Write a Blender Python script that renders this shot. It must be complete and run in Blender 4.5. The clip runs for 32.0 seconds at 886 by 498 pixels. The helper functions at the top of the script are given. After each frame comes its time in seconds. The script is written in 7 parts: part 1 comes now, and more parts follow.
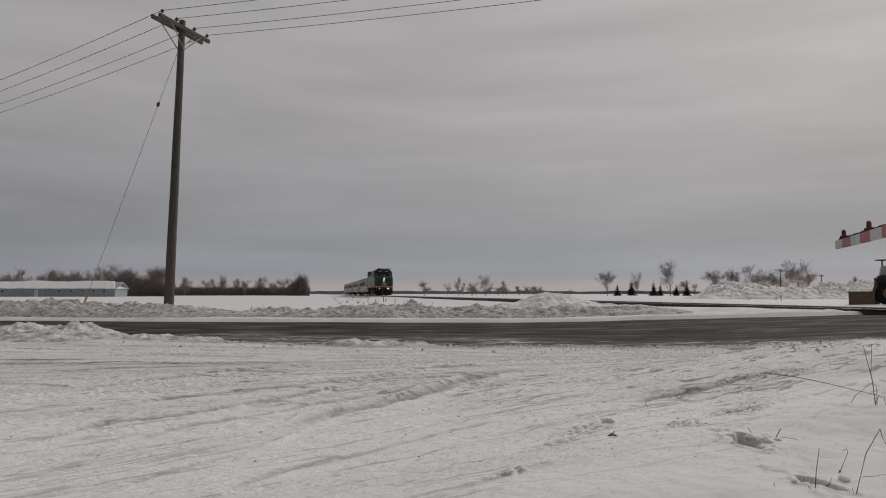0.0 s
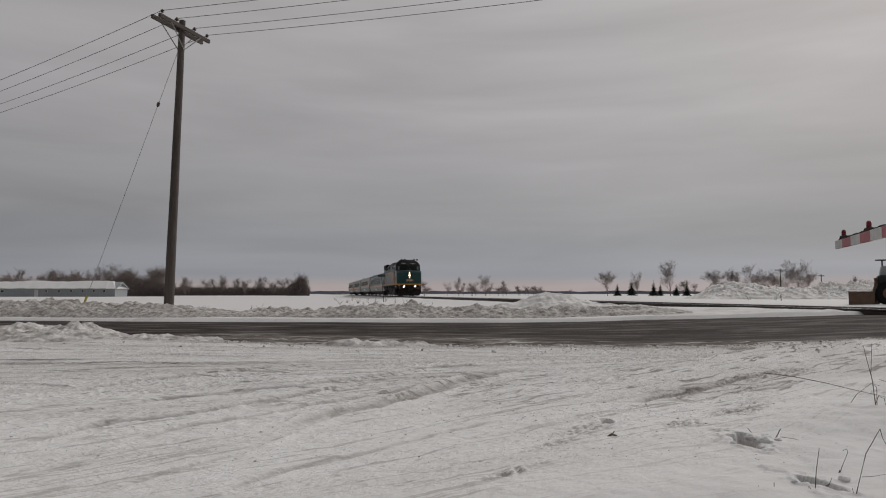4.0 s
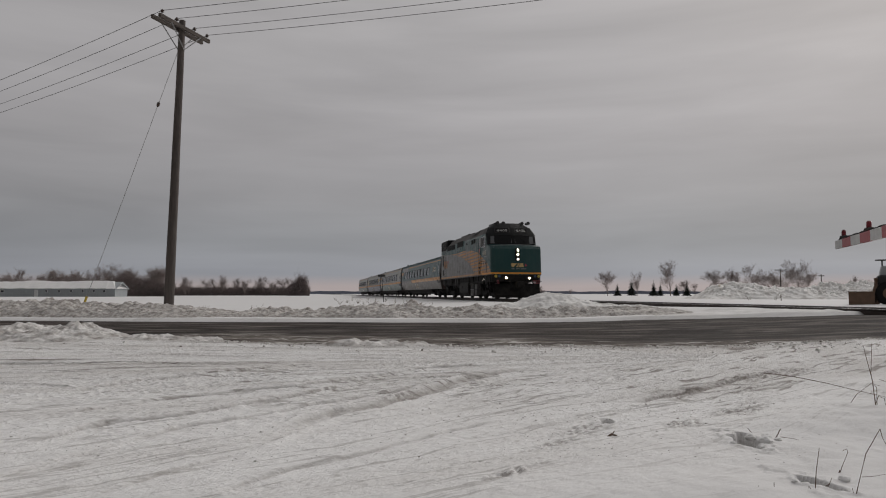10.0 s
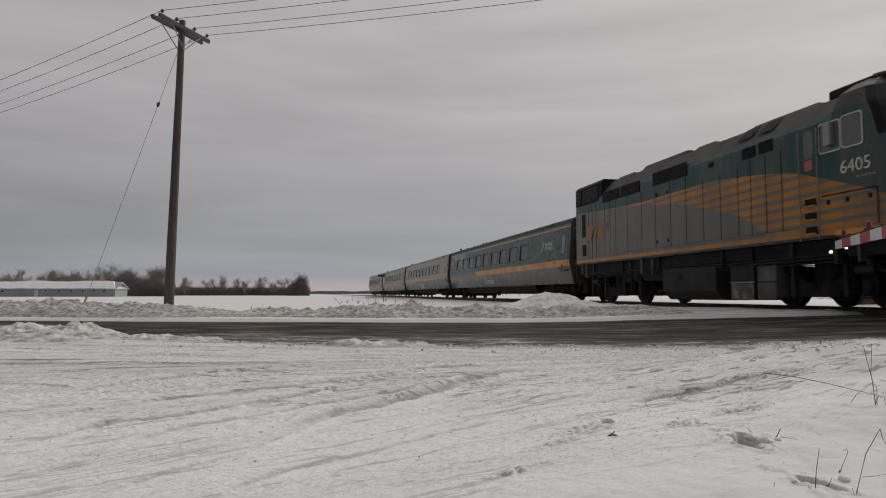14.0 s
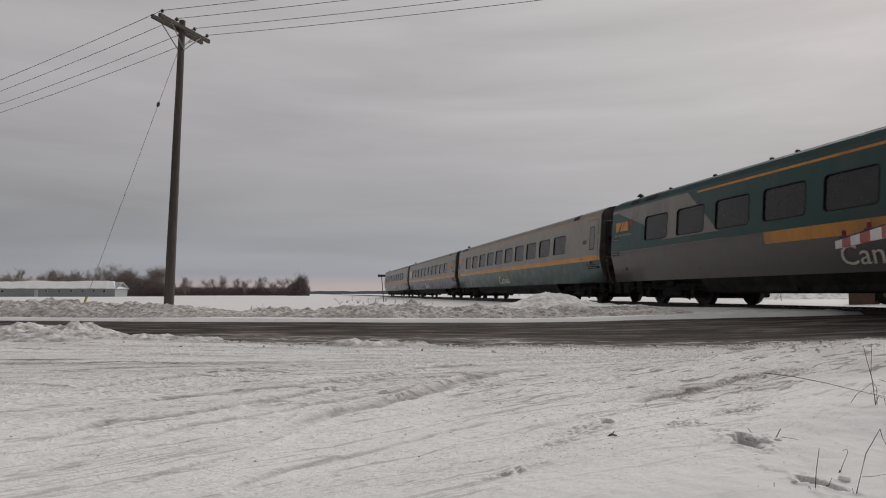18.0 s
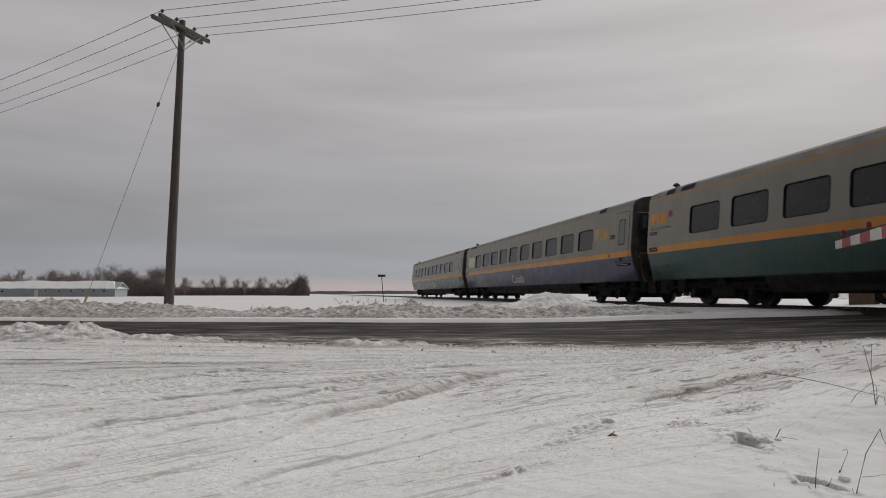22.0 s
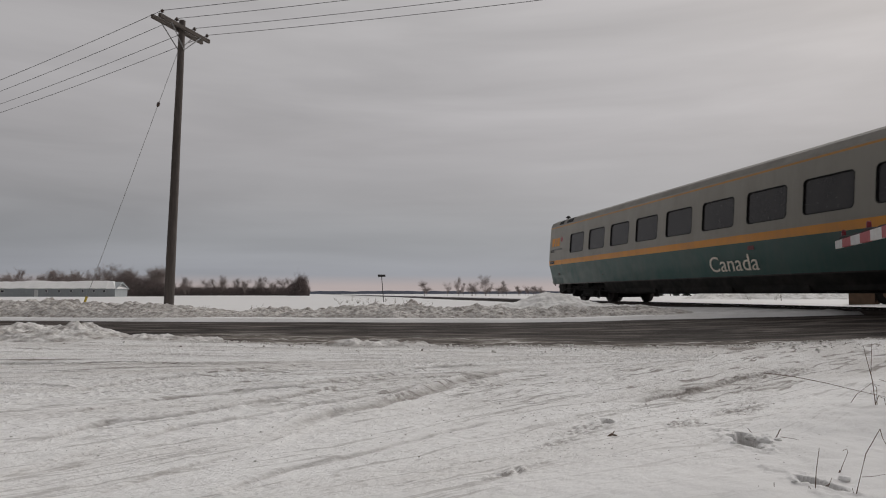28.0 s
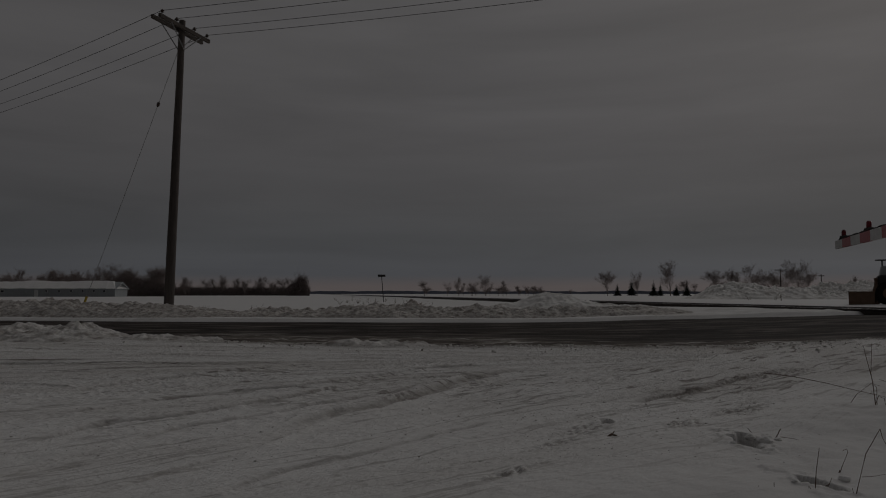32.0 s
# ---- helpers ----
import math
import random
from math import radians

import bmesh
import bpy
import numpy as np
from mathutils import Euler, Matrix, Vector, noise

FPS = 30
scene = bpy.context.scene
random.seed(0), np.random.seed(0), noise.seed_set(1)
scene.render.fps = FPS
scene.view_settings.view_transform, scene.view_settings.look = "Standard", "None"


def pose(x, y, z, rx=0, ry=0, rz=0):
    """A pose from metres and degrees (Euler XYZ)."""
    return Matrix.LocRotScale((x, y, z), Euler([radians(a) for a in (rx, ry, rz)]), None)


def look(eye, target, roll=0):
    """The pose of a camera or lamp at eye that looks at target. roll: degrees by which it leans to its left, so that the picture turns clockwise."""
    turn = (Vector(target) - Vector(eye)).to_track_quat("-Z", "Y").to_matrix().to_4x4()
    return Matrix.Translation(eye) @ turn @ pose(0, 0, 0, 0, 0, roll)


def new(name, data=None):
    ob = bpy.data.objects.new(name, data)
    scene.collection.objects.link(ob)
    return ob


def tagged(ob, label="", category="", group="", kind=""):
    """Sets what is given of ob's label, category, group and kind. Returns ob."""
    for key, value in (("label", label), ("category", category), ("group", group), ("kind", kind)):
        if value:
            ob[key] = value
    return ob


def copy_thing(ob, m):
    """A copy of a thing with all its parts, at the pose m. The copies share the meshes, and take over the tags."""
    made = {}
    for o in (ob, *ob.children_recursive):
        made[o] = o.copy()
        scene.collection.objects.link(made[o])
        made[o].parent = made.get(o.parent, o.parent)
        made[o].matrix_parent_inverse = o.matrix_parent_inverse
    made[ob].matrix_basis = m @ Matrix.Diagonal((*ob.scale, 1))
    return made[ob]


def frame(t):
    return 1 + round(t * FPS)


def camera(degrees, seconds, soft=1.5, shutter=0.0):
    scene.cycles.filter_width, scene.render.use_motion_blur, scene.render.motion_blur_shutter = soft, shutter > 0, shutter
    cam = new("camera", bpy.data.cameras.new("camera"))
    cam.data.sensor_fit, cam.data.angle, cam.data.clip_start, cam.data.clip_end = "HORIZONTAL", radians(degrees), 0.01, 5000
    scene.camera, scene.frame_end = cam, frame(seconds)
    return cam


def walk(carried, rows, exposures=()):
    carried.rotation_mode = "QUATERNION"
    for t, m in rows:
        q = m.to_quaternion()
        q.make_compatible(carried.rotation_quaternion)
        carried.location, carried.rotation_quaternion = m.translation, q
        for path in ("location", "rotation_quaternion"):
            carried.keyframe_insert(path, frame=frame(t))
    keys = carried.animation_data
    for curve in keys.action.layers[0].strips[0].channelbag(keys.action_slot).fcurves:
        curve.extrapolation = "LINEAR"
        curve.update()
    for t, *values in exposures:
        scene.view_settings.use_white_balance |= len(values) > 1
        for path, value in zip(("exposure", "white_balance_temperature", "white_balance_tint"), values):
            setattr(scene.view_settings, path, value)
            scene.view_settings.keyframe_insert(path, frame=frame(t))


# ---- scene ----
EXPOSURES = [(0, 0.12), (9, 0.12), (11, 0.17), (13, 0.29), (15, 0.34), (19, 0.36), (26, 0.35), (28, 0.31), (29, 0.26), (30.2, 0.23), (30.6, 0.06), (31.0, -0.64), (31.5, -1.25), (32, -2.2)]
# World: metres, z up; road surface at z = 0, rail tops at RAIL. The camera stands on a low tripod and looks along +y.
RAIL = 0.29
BODY_DROP = 0.06
CAM_Z = 0.60
cam = camera(67.2, 32.0, soft=1.1, shutter=0.18)
VIEW = pose(0, 0, CAM_Z, 90 + 3.847, 0, 0)
walk(cam, [(0, VIEW), (32, VIEW)], exposures=EXPOSURES)

# ---- sky and light: an even winter overcast ----
SUN_EL, SUN_AZ = radians(36), radians(42)
world = bpy.data.worlds.new("world")
scene.world = world
world.use_nodes = True
wn = world.node_tree
wn.nodes.clear()


def wnode(kind, **kw):
    n = wn.nodes.new(kind)
    for k, v in kw.items():
        n.inputs[k].default_value = v
    return n


w_out = wnode("ShaderNodeOutputWorld")
w_bg = wnode("ShaderNodeBackground", Strength=1.0)
sky = wnode("ShaderNodeTexSky")
sky.sky_type, sky.sun_disc = "NISHITA", False
sky.sun_elevation, sky.sun_rotation = SUN_EL, SUN_AZ
sky.air_density, sky.dust_density = 1.0, 4.0
sky_dim = wnode("ShaderNodeVectorMath")
sky_dim.operation = "SCALE"
sky_dim.inputs["Scale"].default_value = 0.05
coord = wnode("ShaderNodeTexCoord")
sep = wnode("ShaderNodeSeparateXYZ")
# the overcast: grey by height above the horizon
ramp = wnode("ShaderNodeValToRGB")
STOPS = [(0.0, (0.375, 0.325, 0.318)), (0.012, (0.372, 0.325, 0.322)), (0.028, (0.278, 0.288, 0.316)), (0.075, (0.250, 0.256, 0.272)),
         (0.14, (0.286, 0.281, 0.290)), (0.22, (0.335, 0.323, 0.329)), (0.42, (0.385, 0.371, 0.372)), (1.0, (0.66, 0.65, 0.655))]
while len(ramp.color_ramp.elements) < len(STOPS):
    ramp.color_ramp.elements.new(0.5)
for el, (p, c) in zip(ramp.color_ramp.elements, STOPS):
    el.position, el.color = p, (*c, 1)
# long flat cloud banks
mapping = wnode("ShaderNodeMapping")
mapping.inputs["Scale"].default_value = (1.2, 1.2, 9.0)
mapping.inputs["Rotation"].default_value = (0.0, radians(4), 0.0)
clouds = wnode("ShaderNodeTexNoise", Scale=1.7, Detail=7.0, Roughness=0.5, Distortion=0.35)
cloud_amp = wnode("ShaderNodeMapRange")
for k, v in (("From Min", 0.28), ("From Max", 0.72), ("To Min", 0.87), ("To Max", 1.115)):
    cloud_amp.inputs[k].default_value = v
tint = wnode("ShaderNodeVectorMath")
tint.operation = "SCALE"
# the sky is brighter towards the veiled sun
toward = wnode("ShaderNodeVectorMath")
toward.operation = "DOT_PRODUCT"
toward.inputs[1].default_value = (math.sin(SUN_AZ), math.cos(SUN_AZ), 0.0)
half = wnode("ShaderNodeMapRange")
half.inputs["From Min"].default_value, half.inputs["From Max"].default_value = -1.0, 1.0
side = wnode("ShaderNodeValToRGB")
SIDE = [(0.0, 0.26), (0.36, 0.52), (0.60, 0.87), (0.84, 1.0), (1.0, 1.12)]
while len(side.color_ramp.elements) < len(SIDE):
    side.color_ramp.elements.new(0.5)
for el, (p, c) in zip(side.color_ramp.elements, SIDE):
    el.position, el.color = p, (c, c, c, 1)
mul = wnode("ShaderNodeMath")
mul.operation = "MULTIPLY"
mix = wnode("ShaderNodeMix")
mix.data_type = "RGBA"
mix.inputs["Factor"].default_value = 0.94
lk = wn.links.new
lk(coord.outputs["Generated"], sep.inputs[0])
lk(coord.outputs["Generated"], mapping.inputs["Vector"])
lk(mapping.outputs[0], clouds.inputs["Vector"])
lk(clouds.outputs["Fac"], cloud_amp.inputs["Value"])
lk(coord.outputs["Generated"], toward.inputs[0])
lk(toward.outputs["Value"], half.inputs["Value"])
lk(half.outputs[0], side.inputs["Fac"])
lk(cloud_amp.outputs[0], mul.inputs[0])
lk(side.outputs["Color"], mul.inputs[1])
lk(sep.outputs["Z"], ramp.inputs["Fac"])
lk(ramp.outputs["Color"], tint.inputs[0])
lk(mul.outputs[0], tint.inputs["Scale"])
lk(sky.outputs[0], sky_dim.inputs[0])
lk(sky_dim.outputs[0], mix.inputs["A"])
lk(tint.outputs[0], mix.inputs["B"])
lk(mix.outputs["Result"], w_bg.inputs["Color"])
lk(w_bg.outputs[0], w_out.inputs[0])

sun_data = bpy.data.lights.new("sun", "SUN")
sun_data.energy, sun_data.angle, sun_data.color = 1.05, radians(40), (1.0, 0.97, 0.93)
sun = new("sun", sun_data)
sun_dir = Vector((math.sin(SUN_AZ) * math.cos(SUN_EL), math.cos(SUN_AZ) * math.cos(SUN_EL), math.sin(SUN_EL)))
sun.matrix_world = look(sun_dir * 50, (0, 0, 0))


# ---- materials ----
def material(name, color, rough=0.7, metal=0.0, vary=0.25, grain=8.0, dirt=None, dirt_amount=0.0, dirt_scale=1.0, bump=0.0, bump_scale=30.0, spec=0.5, emit=0.0, coat=0.0, island=0.0, stretch=(1, 1, 1), dirt_from=0.42):
    """Plain surface with variation at two scales, dirt in patches and a fine relief."""
    m = bpy.data.materials.new(name)
    m.use_nodes = True
    nt = m.node_tree
    b = nt.nodes["Principled BSDF"]
    ln = nt.links.new
    b.inputs["Roughness"].default_value, b.inputs["Metallic"].default_value = rough, metal
    b.inputs["Specular IOR Level"].default_value, b.inputs["Coat Weight"].default_value = spec, coat
    tc = nt.nodes.new("ShaderNodeTexCoord")
    mp = nt.nodes.new("ShaderNodeMapping")
    mp.inputs["Scale"].default_value = stretch
    ln(tc.outputs["Object"], mp.inputs["Vector"])

    def nz(scale, detail=5.0):
        n = nt.nodes.new("ShaderNodeTexNoise")
        n.inputs["Scale"].default_value, n.inputs["Detail"].default_value, n.inputs["Roughness"].default_value = scale, detail, 0.62
        ln(mp.outputs[0], n.inputs["Vector"])
        return n

    def rng(value, lo, hi, a=0.3, z=0.7):
        r = nt.nodes.new("ShaderNodeMapRange")
        for k, v in (("From Min", a), ("From Max", z), ("To Min", lo), ("To Max", hi)):
            r.inputs[k].default_value = v
        ln(value, r.inputs["Value"])
        return r.outputs[0]

    fine, wide = nz(grain), nz(grain * 0.13, 3.0)
    add = nt.nodes.new("ShaderNodeMath")
    add.operation = "MULTIPLY"
    ln(rng(fine.outputs["Fac"], 1 - vary * 0.6, 1 + vary * 0.6), add.inputs[0])
    ln(rng(wide.outputs["Fac"], 1 - vary * 0.5, 1 + vary * 0.5), add.inputs[1])
    val = add.outputs[0]
    if island:
        geo = nt.nodes.new("ShaderNodeObjectInfo")
        mm = nt.nodes.new("ShaderNodeMath")
        mm.operation = "MULTIPLY"
        ln(val, mm.inputs[0])
        ln(rng(geo.outputs["Random"], 1 - island, 1 + island, 0, 1), mm.inputs[1])
        val = mm.outputs[0]
    sc = nt.nodes.new("ShaderNodeVectorMath")
    sc.operation = "SCALE"
    sc.inputs[0].default_value = color
    ln(val, sc.inputs["Scale"])
    col = sc.outputs[0]
    if dirt:
        dn = nz(dirt_scale, 6.0)
        mx = nt.nodes.new("ShaderNodeMix")
        mx.data_type = "RGBA"
        ln(rng(dn.outputs["Fac"], 0.0, dirt_amount, dirt_from, 0.68), mx.inputs["Factor"])
        ln(col, mx.inputs["A"])
        mx.inputs["B"].default_value = (*dirt, 1)
        col = mx.outputs["Result"]
    ln(col, b.inputs["Base Color"])
    ln(rng(fine.outputs["Fac"], max(0.02, rough - 0.1), min(1, rough + 0.1)), b.inputs["Roughness"])
    if bump:
        bn = nt.nodes.new("ShaderNodeBump")
        bn.inputs["Strength"].default_value, bn.inputs["Distance"].default_value = bump, 0.02
        ln(nz(bump_scale, 6.0).outputs["Fac"], bn.inputs["Height"])
        ln(bn.outputs[0], b.inputs["Normal"])
    if emit:
        b.inputs["Emission Color"].default_value = (*color, 1)
        b.inputs["Emission Strength"].default_value = emit
    return m


SNOW_C = (0.78, 0.77, 0.76)
M_SNOW = material("clean_snow", SNOW_C, 0.75, vary=0.06, grain=3.0, bump=0.25, bump_scale=9.0, dirt=(0.50, 0.46, 0.42), dirt_amount=0.12, dirt_scale=0.7)
M_BANK = material("ploughed_dirty_snow", (0.53, 0.505, 0.48), 0.85, vary=0.55, grain=9.0, bump=1.0, bump_scale=24.0, dirt=(0.19, 0.158, 0.135), dirt_amount=1.0, dirt_scale=10.0, dirt_from=0.43)
M_PILE = material("piled_snow", (0.78, 0.765, 0.745), 0.8, vary=0.16, grain=3.0, bump=1.0, bump_scale=4.0, dirt=(0.25, 0.215, 0.185), dirt_amount=0.6, dirt_scale=2.2, dirt_from=0.47)
M_HEAP = material("crumbled_snow", (0.70, 0.68, 0.66), 0.8, vary=0.3, grain=7.0, bump=0.8, bump_scale=14.0, dirt=(0.21, 0.18, 0.155), dirt_amount=0.9, dirt_scale=5.0, dirt_from=0.41)
M_RAIL = material("rusty_rail_steel", (0.06, 0.045, 0.038), 0.55, 0.5, vary=0.4, grain=12.0)
M_RAILTOP = material("polished_rail_head", (0.35, 0.34, 0.33), 0.25, 1.0, vary=0.15, grain=20.0)
M_TIE = material("weathered_tie_wood", (0.07, 0.055, 0.045), 0.9, vary=0.4, grain=14.0)
M_POLE = material("weathered_pole_wood", (0.098, 0.082, 0.074), 0.9, vary=0.5, grain=6.0, bump=0.6, bump_scale=30.0, stretch=(4, 4, 0.35), dirt=(0.05, 0.04, 0.033), dirt_amount=0.5, dirt_scale=1.6)
M_ARM = material("grey_crossarm_wood", (0.085, 0.07, 0.06), 0.9, vary=0.4, grain=10.0, bump=0.4)
M_WIRE = material("dull_wire", (0.035, 0.034, 0.034), 0.6, 0.3, vary=0.2)
M_GUY = material("weathered_zinc_strand", (0.24, 0.235, 0.225), 0.6, vary=0.2)
M_STEEL = material("galvanised_steel", (0.30, 0.30, 0.30), 0.5, 0.7, vary=0.25)
M_DARKSTEEL = material("dark_steel", (0.035, 0.034, 0.034), 0.6, 0.3, vary=0.35, dirt=(0.10, 0.085, 0.07), dirt_amount=0.4, dirt_scale=3.0)
M_PORCELAIN = material("brown_porcelain", (0.05, 0.03, 0.022), 0.25, vary=0.15)
M_YELLOW = material("yellow_plastic", (0.55, 0.40, 0.05), 0.5, vary=0.15)
# bark, twig and brush tones are lightened, with far haze in the colour
M_BARK = material("grey_brown_bark", (0.18, 0.15, 0.135), 0.95, vary=0.35, grain=3.0)
M_TWIG = material("bare_twigs", (0.26, 0.215, 0.20), 0.95, vary=0.35, grain=2.0)
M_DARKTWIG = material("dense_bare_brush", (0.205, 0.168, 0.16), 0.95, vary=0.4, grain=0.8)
M_CONIFER = material("dark_conifer", (0.018, 0.026, 0.018), 0.95, vary=0.4, grain=2.0)
# the ridge's blue-grey is distance haze put into the base colour
M_RIDGE = material("hazy_distant_woods", (0.085, 0.092, 0.115), 1.0, vary=0.25, grain=0.02, spec=0.0)
M_BARNWALL = material("pale_blue_grey_siding", (0.33, 0.35, 0.36), 0.7, vary=0.12, grain=3.0)
M_BARNDARK = material("dark_window_glass", (0.03, 0.033, 0.038), 0.2, vary=0.1)
M_WHITE = material("white_paint", (0.72, 0.72, 0.71), 0.5, vary=0.08, dirt=(0.4, 0.38, 0.35), dirt_amount=0.4, dirt_scale=6.0)
M_RED = material("red_reflective_sheeting", (0.42, 0.035, 0.05), 0.4, vary=0.15, dirt=(0.3, 0.15, 0.14), dirt_amount=0.4, dirt_scale=8.0)
M_REDGLASS = material("red_lamp_lens", (0.17, 0.012, 0.02), 0.3, vary=0.1)
M_BLACK = material("black_paint", (0.016, 0.016, 0.017), 0.55, vary=0.3, dirt=(0.07, 0.062, 0.055), dirt_amount=0.35, dirt_scale=2.0)
M_RUST = material("rusty_brown_steel", (0.15, 0.095, 0.065), 0.85, vary=0.35, grain=5.0)
M_DRYWEED = material("dry_weed_stalk", (0.17, 0.115, 0.085), 0.9, vary=0.4, grain=30.0)
M_STRAW = material("dry_grass", (0.20, 0.15, 0.105), 0.9, vary=0.35, grain=30.0)


# ---- mesh building ----
class Build:
    """Collects vertices and faces, with a material slot for each face."""

    def __init__(self):
        self.v, self.f, self.s = [], [], []

    def add(self, verts, faces, slot=0):
        n = len(self.v)
        self.v += [tuple(p) for p in verts]
        self.f += [tuple(n + i for i in q) for q in faces]
        self.s += [slot] * len(faces)
        return self

    def box(self, x0, x1, y0, y1, z0, z1, b=0.0, slot=0):
        """A box; b: the width of its chamfered edges."""
        if not b:
            vs = [(x, y, z) for x in (x0, x1) for y in (y0, y1) for z in (z0, z1)]
            return self.add(vs, [(0, 1, 3, 2), (4, 6, 7, 5), (0, 4, 5, 1), (2, 3, 7, 6), (0, 2, 6, 4), (1, 5, 7, 3)], slot)
        rings = []
        for z, e in ((z0, b), (z0 + b, 0), (z1 - b, 0), (z1, b)):
            a0, a1, c0, c1 = x0 + e, x1 - e, y0 + e, y1 - e
            rings.append([(a0 + b, c0, z), (a1 - b, c0, z), (a1, c0 + b, z), (a1, c1 - b, z), (a1 - b, c1, z), (a0 + b, c1, z), (a0, c1 - b, z), (a0, c0 + b, z)])
        return self.loft(rings, slot)

    def loft(self, rings, slot=0, caps=True, closed=True):
        n = len(rings[0])
        vs = [p for r in rings for p in r]
        fs = []
        for i in range(len(rings) - 1):
            for j in range(n if closed else n - 1):
                k = (j + 1) % n
                fs.append((i * n + j, i * n + k, (i + 1) * n + k, (i + 1) * n + j))
        if caps:
            fs.append(tuple(range(n))[::-1])
            fs.append(tuple((len(rings) - 1) * n + j for j in range(n)))
        return self.add(vs, fs, slot)

    def tube(self, pts, r, n=6, slot=0, caps=True):
        """A tube through the points; r: one radius, or one for each point."""
        pts = [Vector(p) for p in pts]
        rs = r if isinstance(r, (list, tuple)) else [r] * len(pts)
        rings = []
        for i, p in enumerate(pts):
            d = (pts[min(i + 1, len(pts) - 1)] - pts[max(i - 1, 0)]).normalized()
            u = d.cross(Vector((0, 0, 1)) if abs(d.z) < 0.95 else Vector((1, 0, 0))).normalized()
            w = d.cross(u)
            rings.append([p + (u * math.cos(2 * math.pi * k / n) + w * math.sin(2 * math.pi * k / n)) * rs[i] for k in range(n)])
        return self.loft(rings, slot, caps)

    def disc(self, p, d, r, h, n=16, slot=0, bevel=0.0):
        """A round slab at p with its axis along d and the height h."""
        p, d = Vector(p), Vector(d).normalized()
        if bevel:
            return self.tube([p, p + d * 1e-4, p + d * (h - bevel), p + d * h], [r, r, r, r - bevel], n, slot)
        return self.tube([p, p + d * h], r, n, slot)


def weld(b):
    """Joins the corners of a Build that meet."""
    seen, to = {}, []
    vs = []
    for v in b.v:
        k = (round(v[0], 4), round(v[1], 4), round(v[2], 4))
        if k not in seen:
            seen[k] = len(vs)
            vs.append(v)
        to.append(seen[k])
    fs = [(list(dict.fromkeys(to[i] for i in f)), s) for f, s in zip(b.f, b.s)]
    b.v, b.f, b.s = vs, [tuple(f) for f, s in fs if len(f) > 2], [s for f, s in fs if len(f) > 2]
    return b


def mesh_of(name, b, mats, smooth=None):
    me = bpy.data.meshes.new(name)
    me.from_pydata(b.v, [], b.f)
    for m in mats if isinstance(mats, (list, tuple)) else [mats]:
        me.materials.append(m)
    if any(b.s):
        me.polygons.foreach_set("material_index", b.s)
    if smooth is not None:
        me.polygons.foreach_set("use_smooth", [True] * len(me.polygons))
        me.set_sharp_from_angle(angle=radians(smooth))
    me.update()
    return me


def part(name, b, mats, parent, label="", smooth=None):
    """Links the mesh as one part under a thing or under a part."""
    ob = new(name, b if isinstance(b, bpy.types.Mesh) else mesh_of(name, b, mats, smooth))
    ob.parent = parent
    return tagged(ob, label)


def thing(name, m, label, category, group="", kind=""):
    ob = new(name)
    ob.matrix_world = m
    return tagged(ob, label, category, group, kind)


def solid(name, b, mats, label, category, group="", kind="", smooth=None, m=None):
    ob = new(name, mesh_of(name, b, mats, smooth))
    if m is not None:
        ob.matrix_world = m
    return tagged(ob, label, category, group, kind)


def sm(a, b, x):
    """Smooth step from 0 at a to 1 at b."""
    t = np.clip((np.asarray(x, float) - a) / (b - a), 0, 1)
    return t * t * (3 - 2 * t)


def fbm(x, y, scale, octaves=4, seed=0.0):
    """Smooth value noise on arrays, about -1 to 1."""
    out, amp, tot = np.zeros(np.shape(x)), 1.0, 0.0
    fx, fy = np.asarray(x, float) / scale + seed * 17.3, np.asarray(y, float) / scale - seed * 9.1
    for _ in range(octaves):
        ix, iy = np.floor(fx), np.floor(fy)
        tx, ty = fx - ix, fy - iy
        tx, ty = tx * tx * (3 - 2 * tx), ty * ty * (3 - 2 * ty)

        def h(a, b):
            v = np.sin(a * 127.1 + b * 311.7 + seed * 74.7) * 43758.5453
            return v - np.floor(v)

        v = (h(ix, iy) * (1 - tx) + h(ix + 1, iy) * tx) * (1 - ty) + (h(ix, iy + 1) * (1 - tx) + h(ix + 1, iy + 1) * tx) * ty
        out, tot = out + amp * (2 * v - 1), tot + amp
        amp, fx, fy = amp * 0.5, fx * 2.03 + 5.1, fy * 2.03 + 1.7
    return out / tot


# ---- plan: the track, the road and the lie of the land ----
TRACK_A = radians(-11.0)
ALONG = Vector((math.sin(TRACK_A), math.cos(TRACK_A), 0))
ACROSS = Vector((math.cos(TRACK_A), -math.sin(TRACK_A), 0))
TRACK_D = 12.088


def road_far(x):
    return 15.0 - 0.105 * x + 0.35 * sm(-3, 3, x) * sm(8, 4, x)


def road_near(x):
    """The mouth of the yard widens the road on its near side."""
    x = np.asarray(x, float)
    return 8.25 - 0.14 * x - 0.80 * sm(-4.2, -1.2, x) * sm(5.2, 1.5, x) + 0.25 * sm(2.5, 5.5, x) * sm(11, 6, x)


def road_z(x, y):
    return 0.24 * sm(1.5, 11.5, np.asarray(x) + 0.15 * (np.asarray(y) - 12))


def track_off(x, y):
    return np.asarray(x) * ACROSS.x + np.asarray(y) * ACROSS.y - TRACK_D


def verge(x, y):
    """1 on the untrodden verge to the right of the yard, 0 on the yard."""
    return sm(-0.15, 1.0, (x - 1.03 * y + 2.15) / 1.43 + 0.12 * fbm(x, y, 0.9, 3, 47))


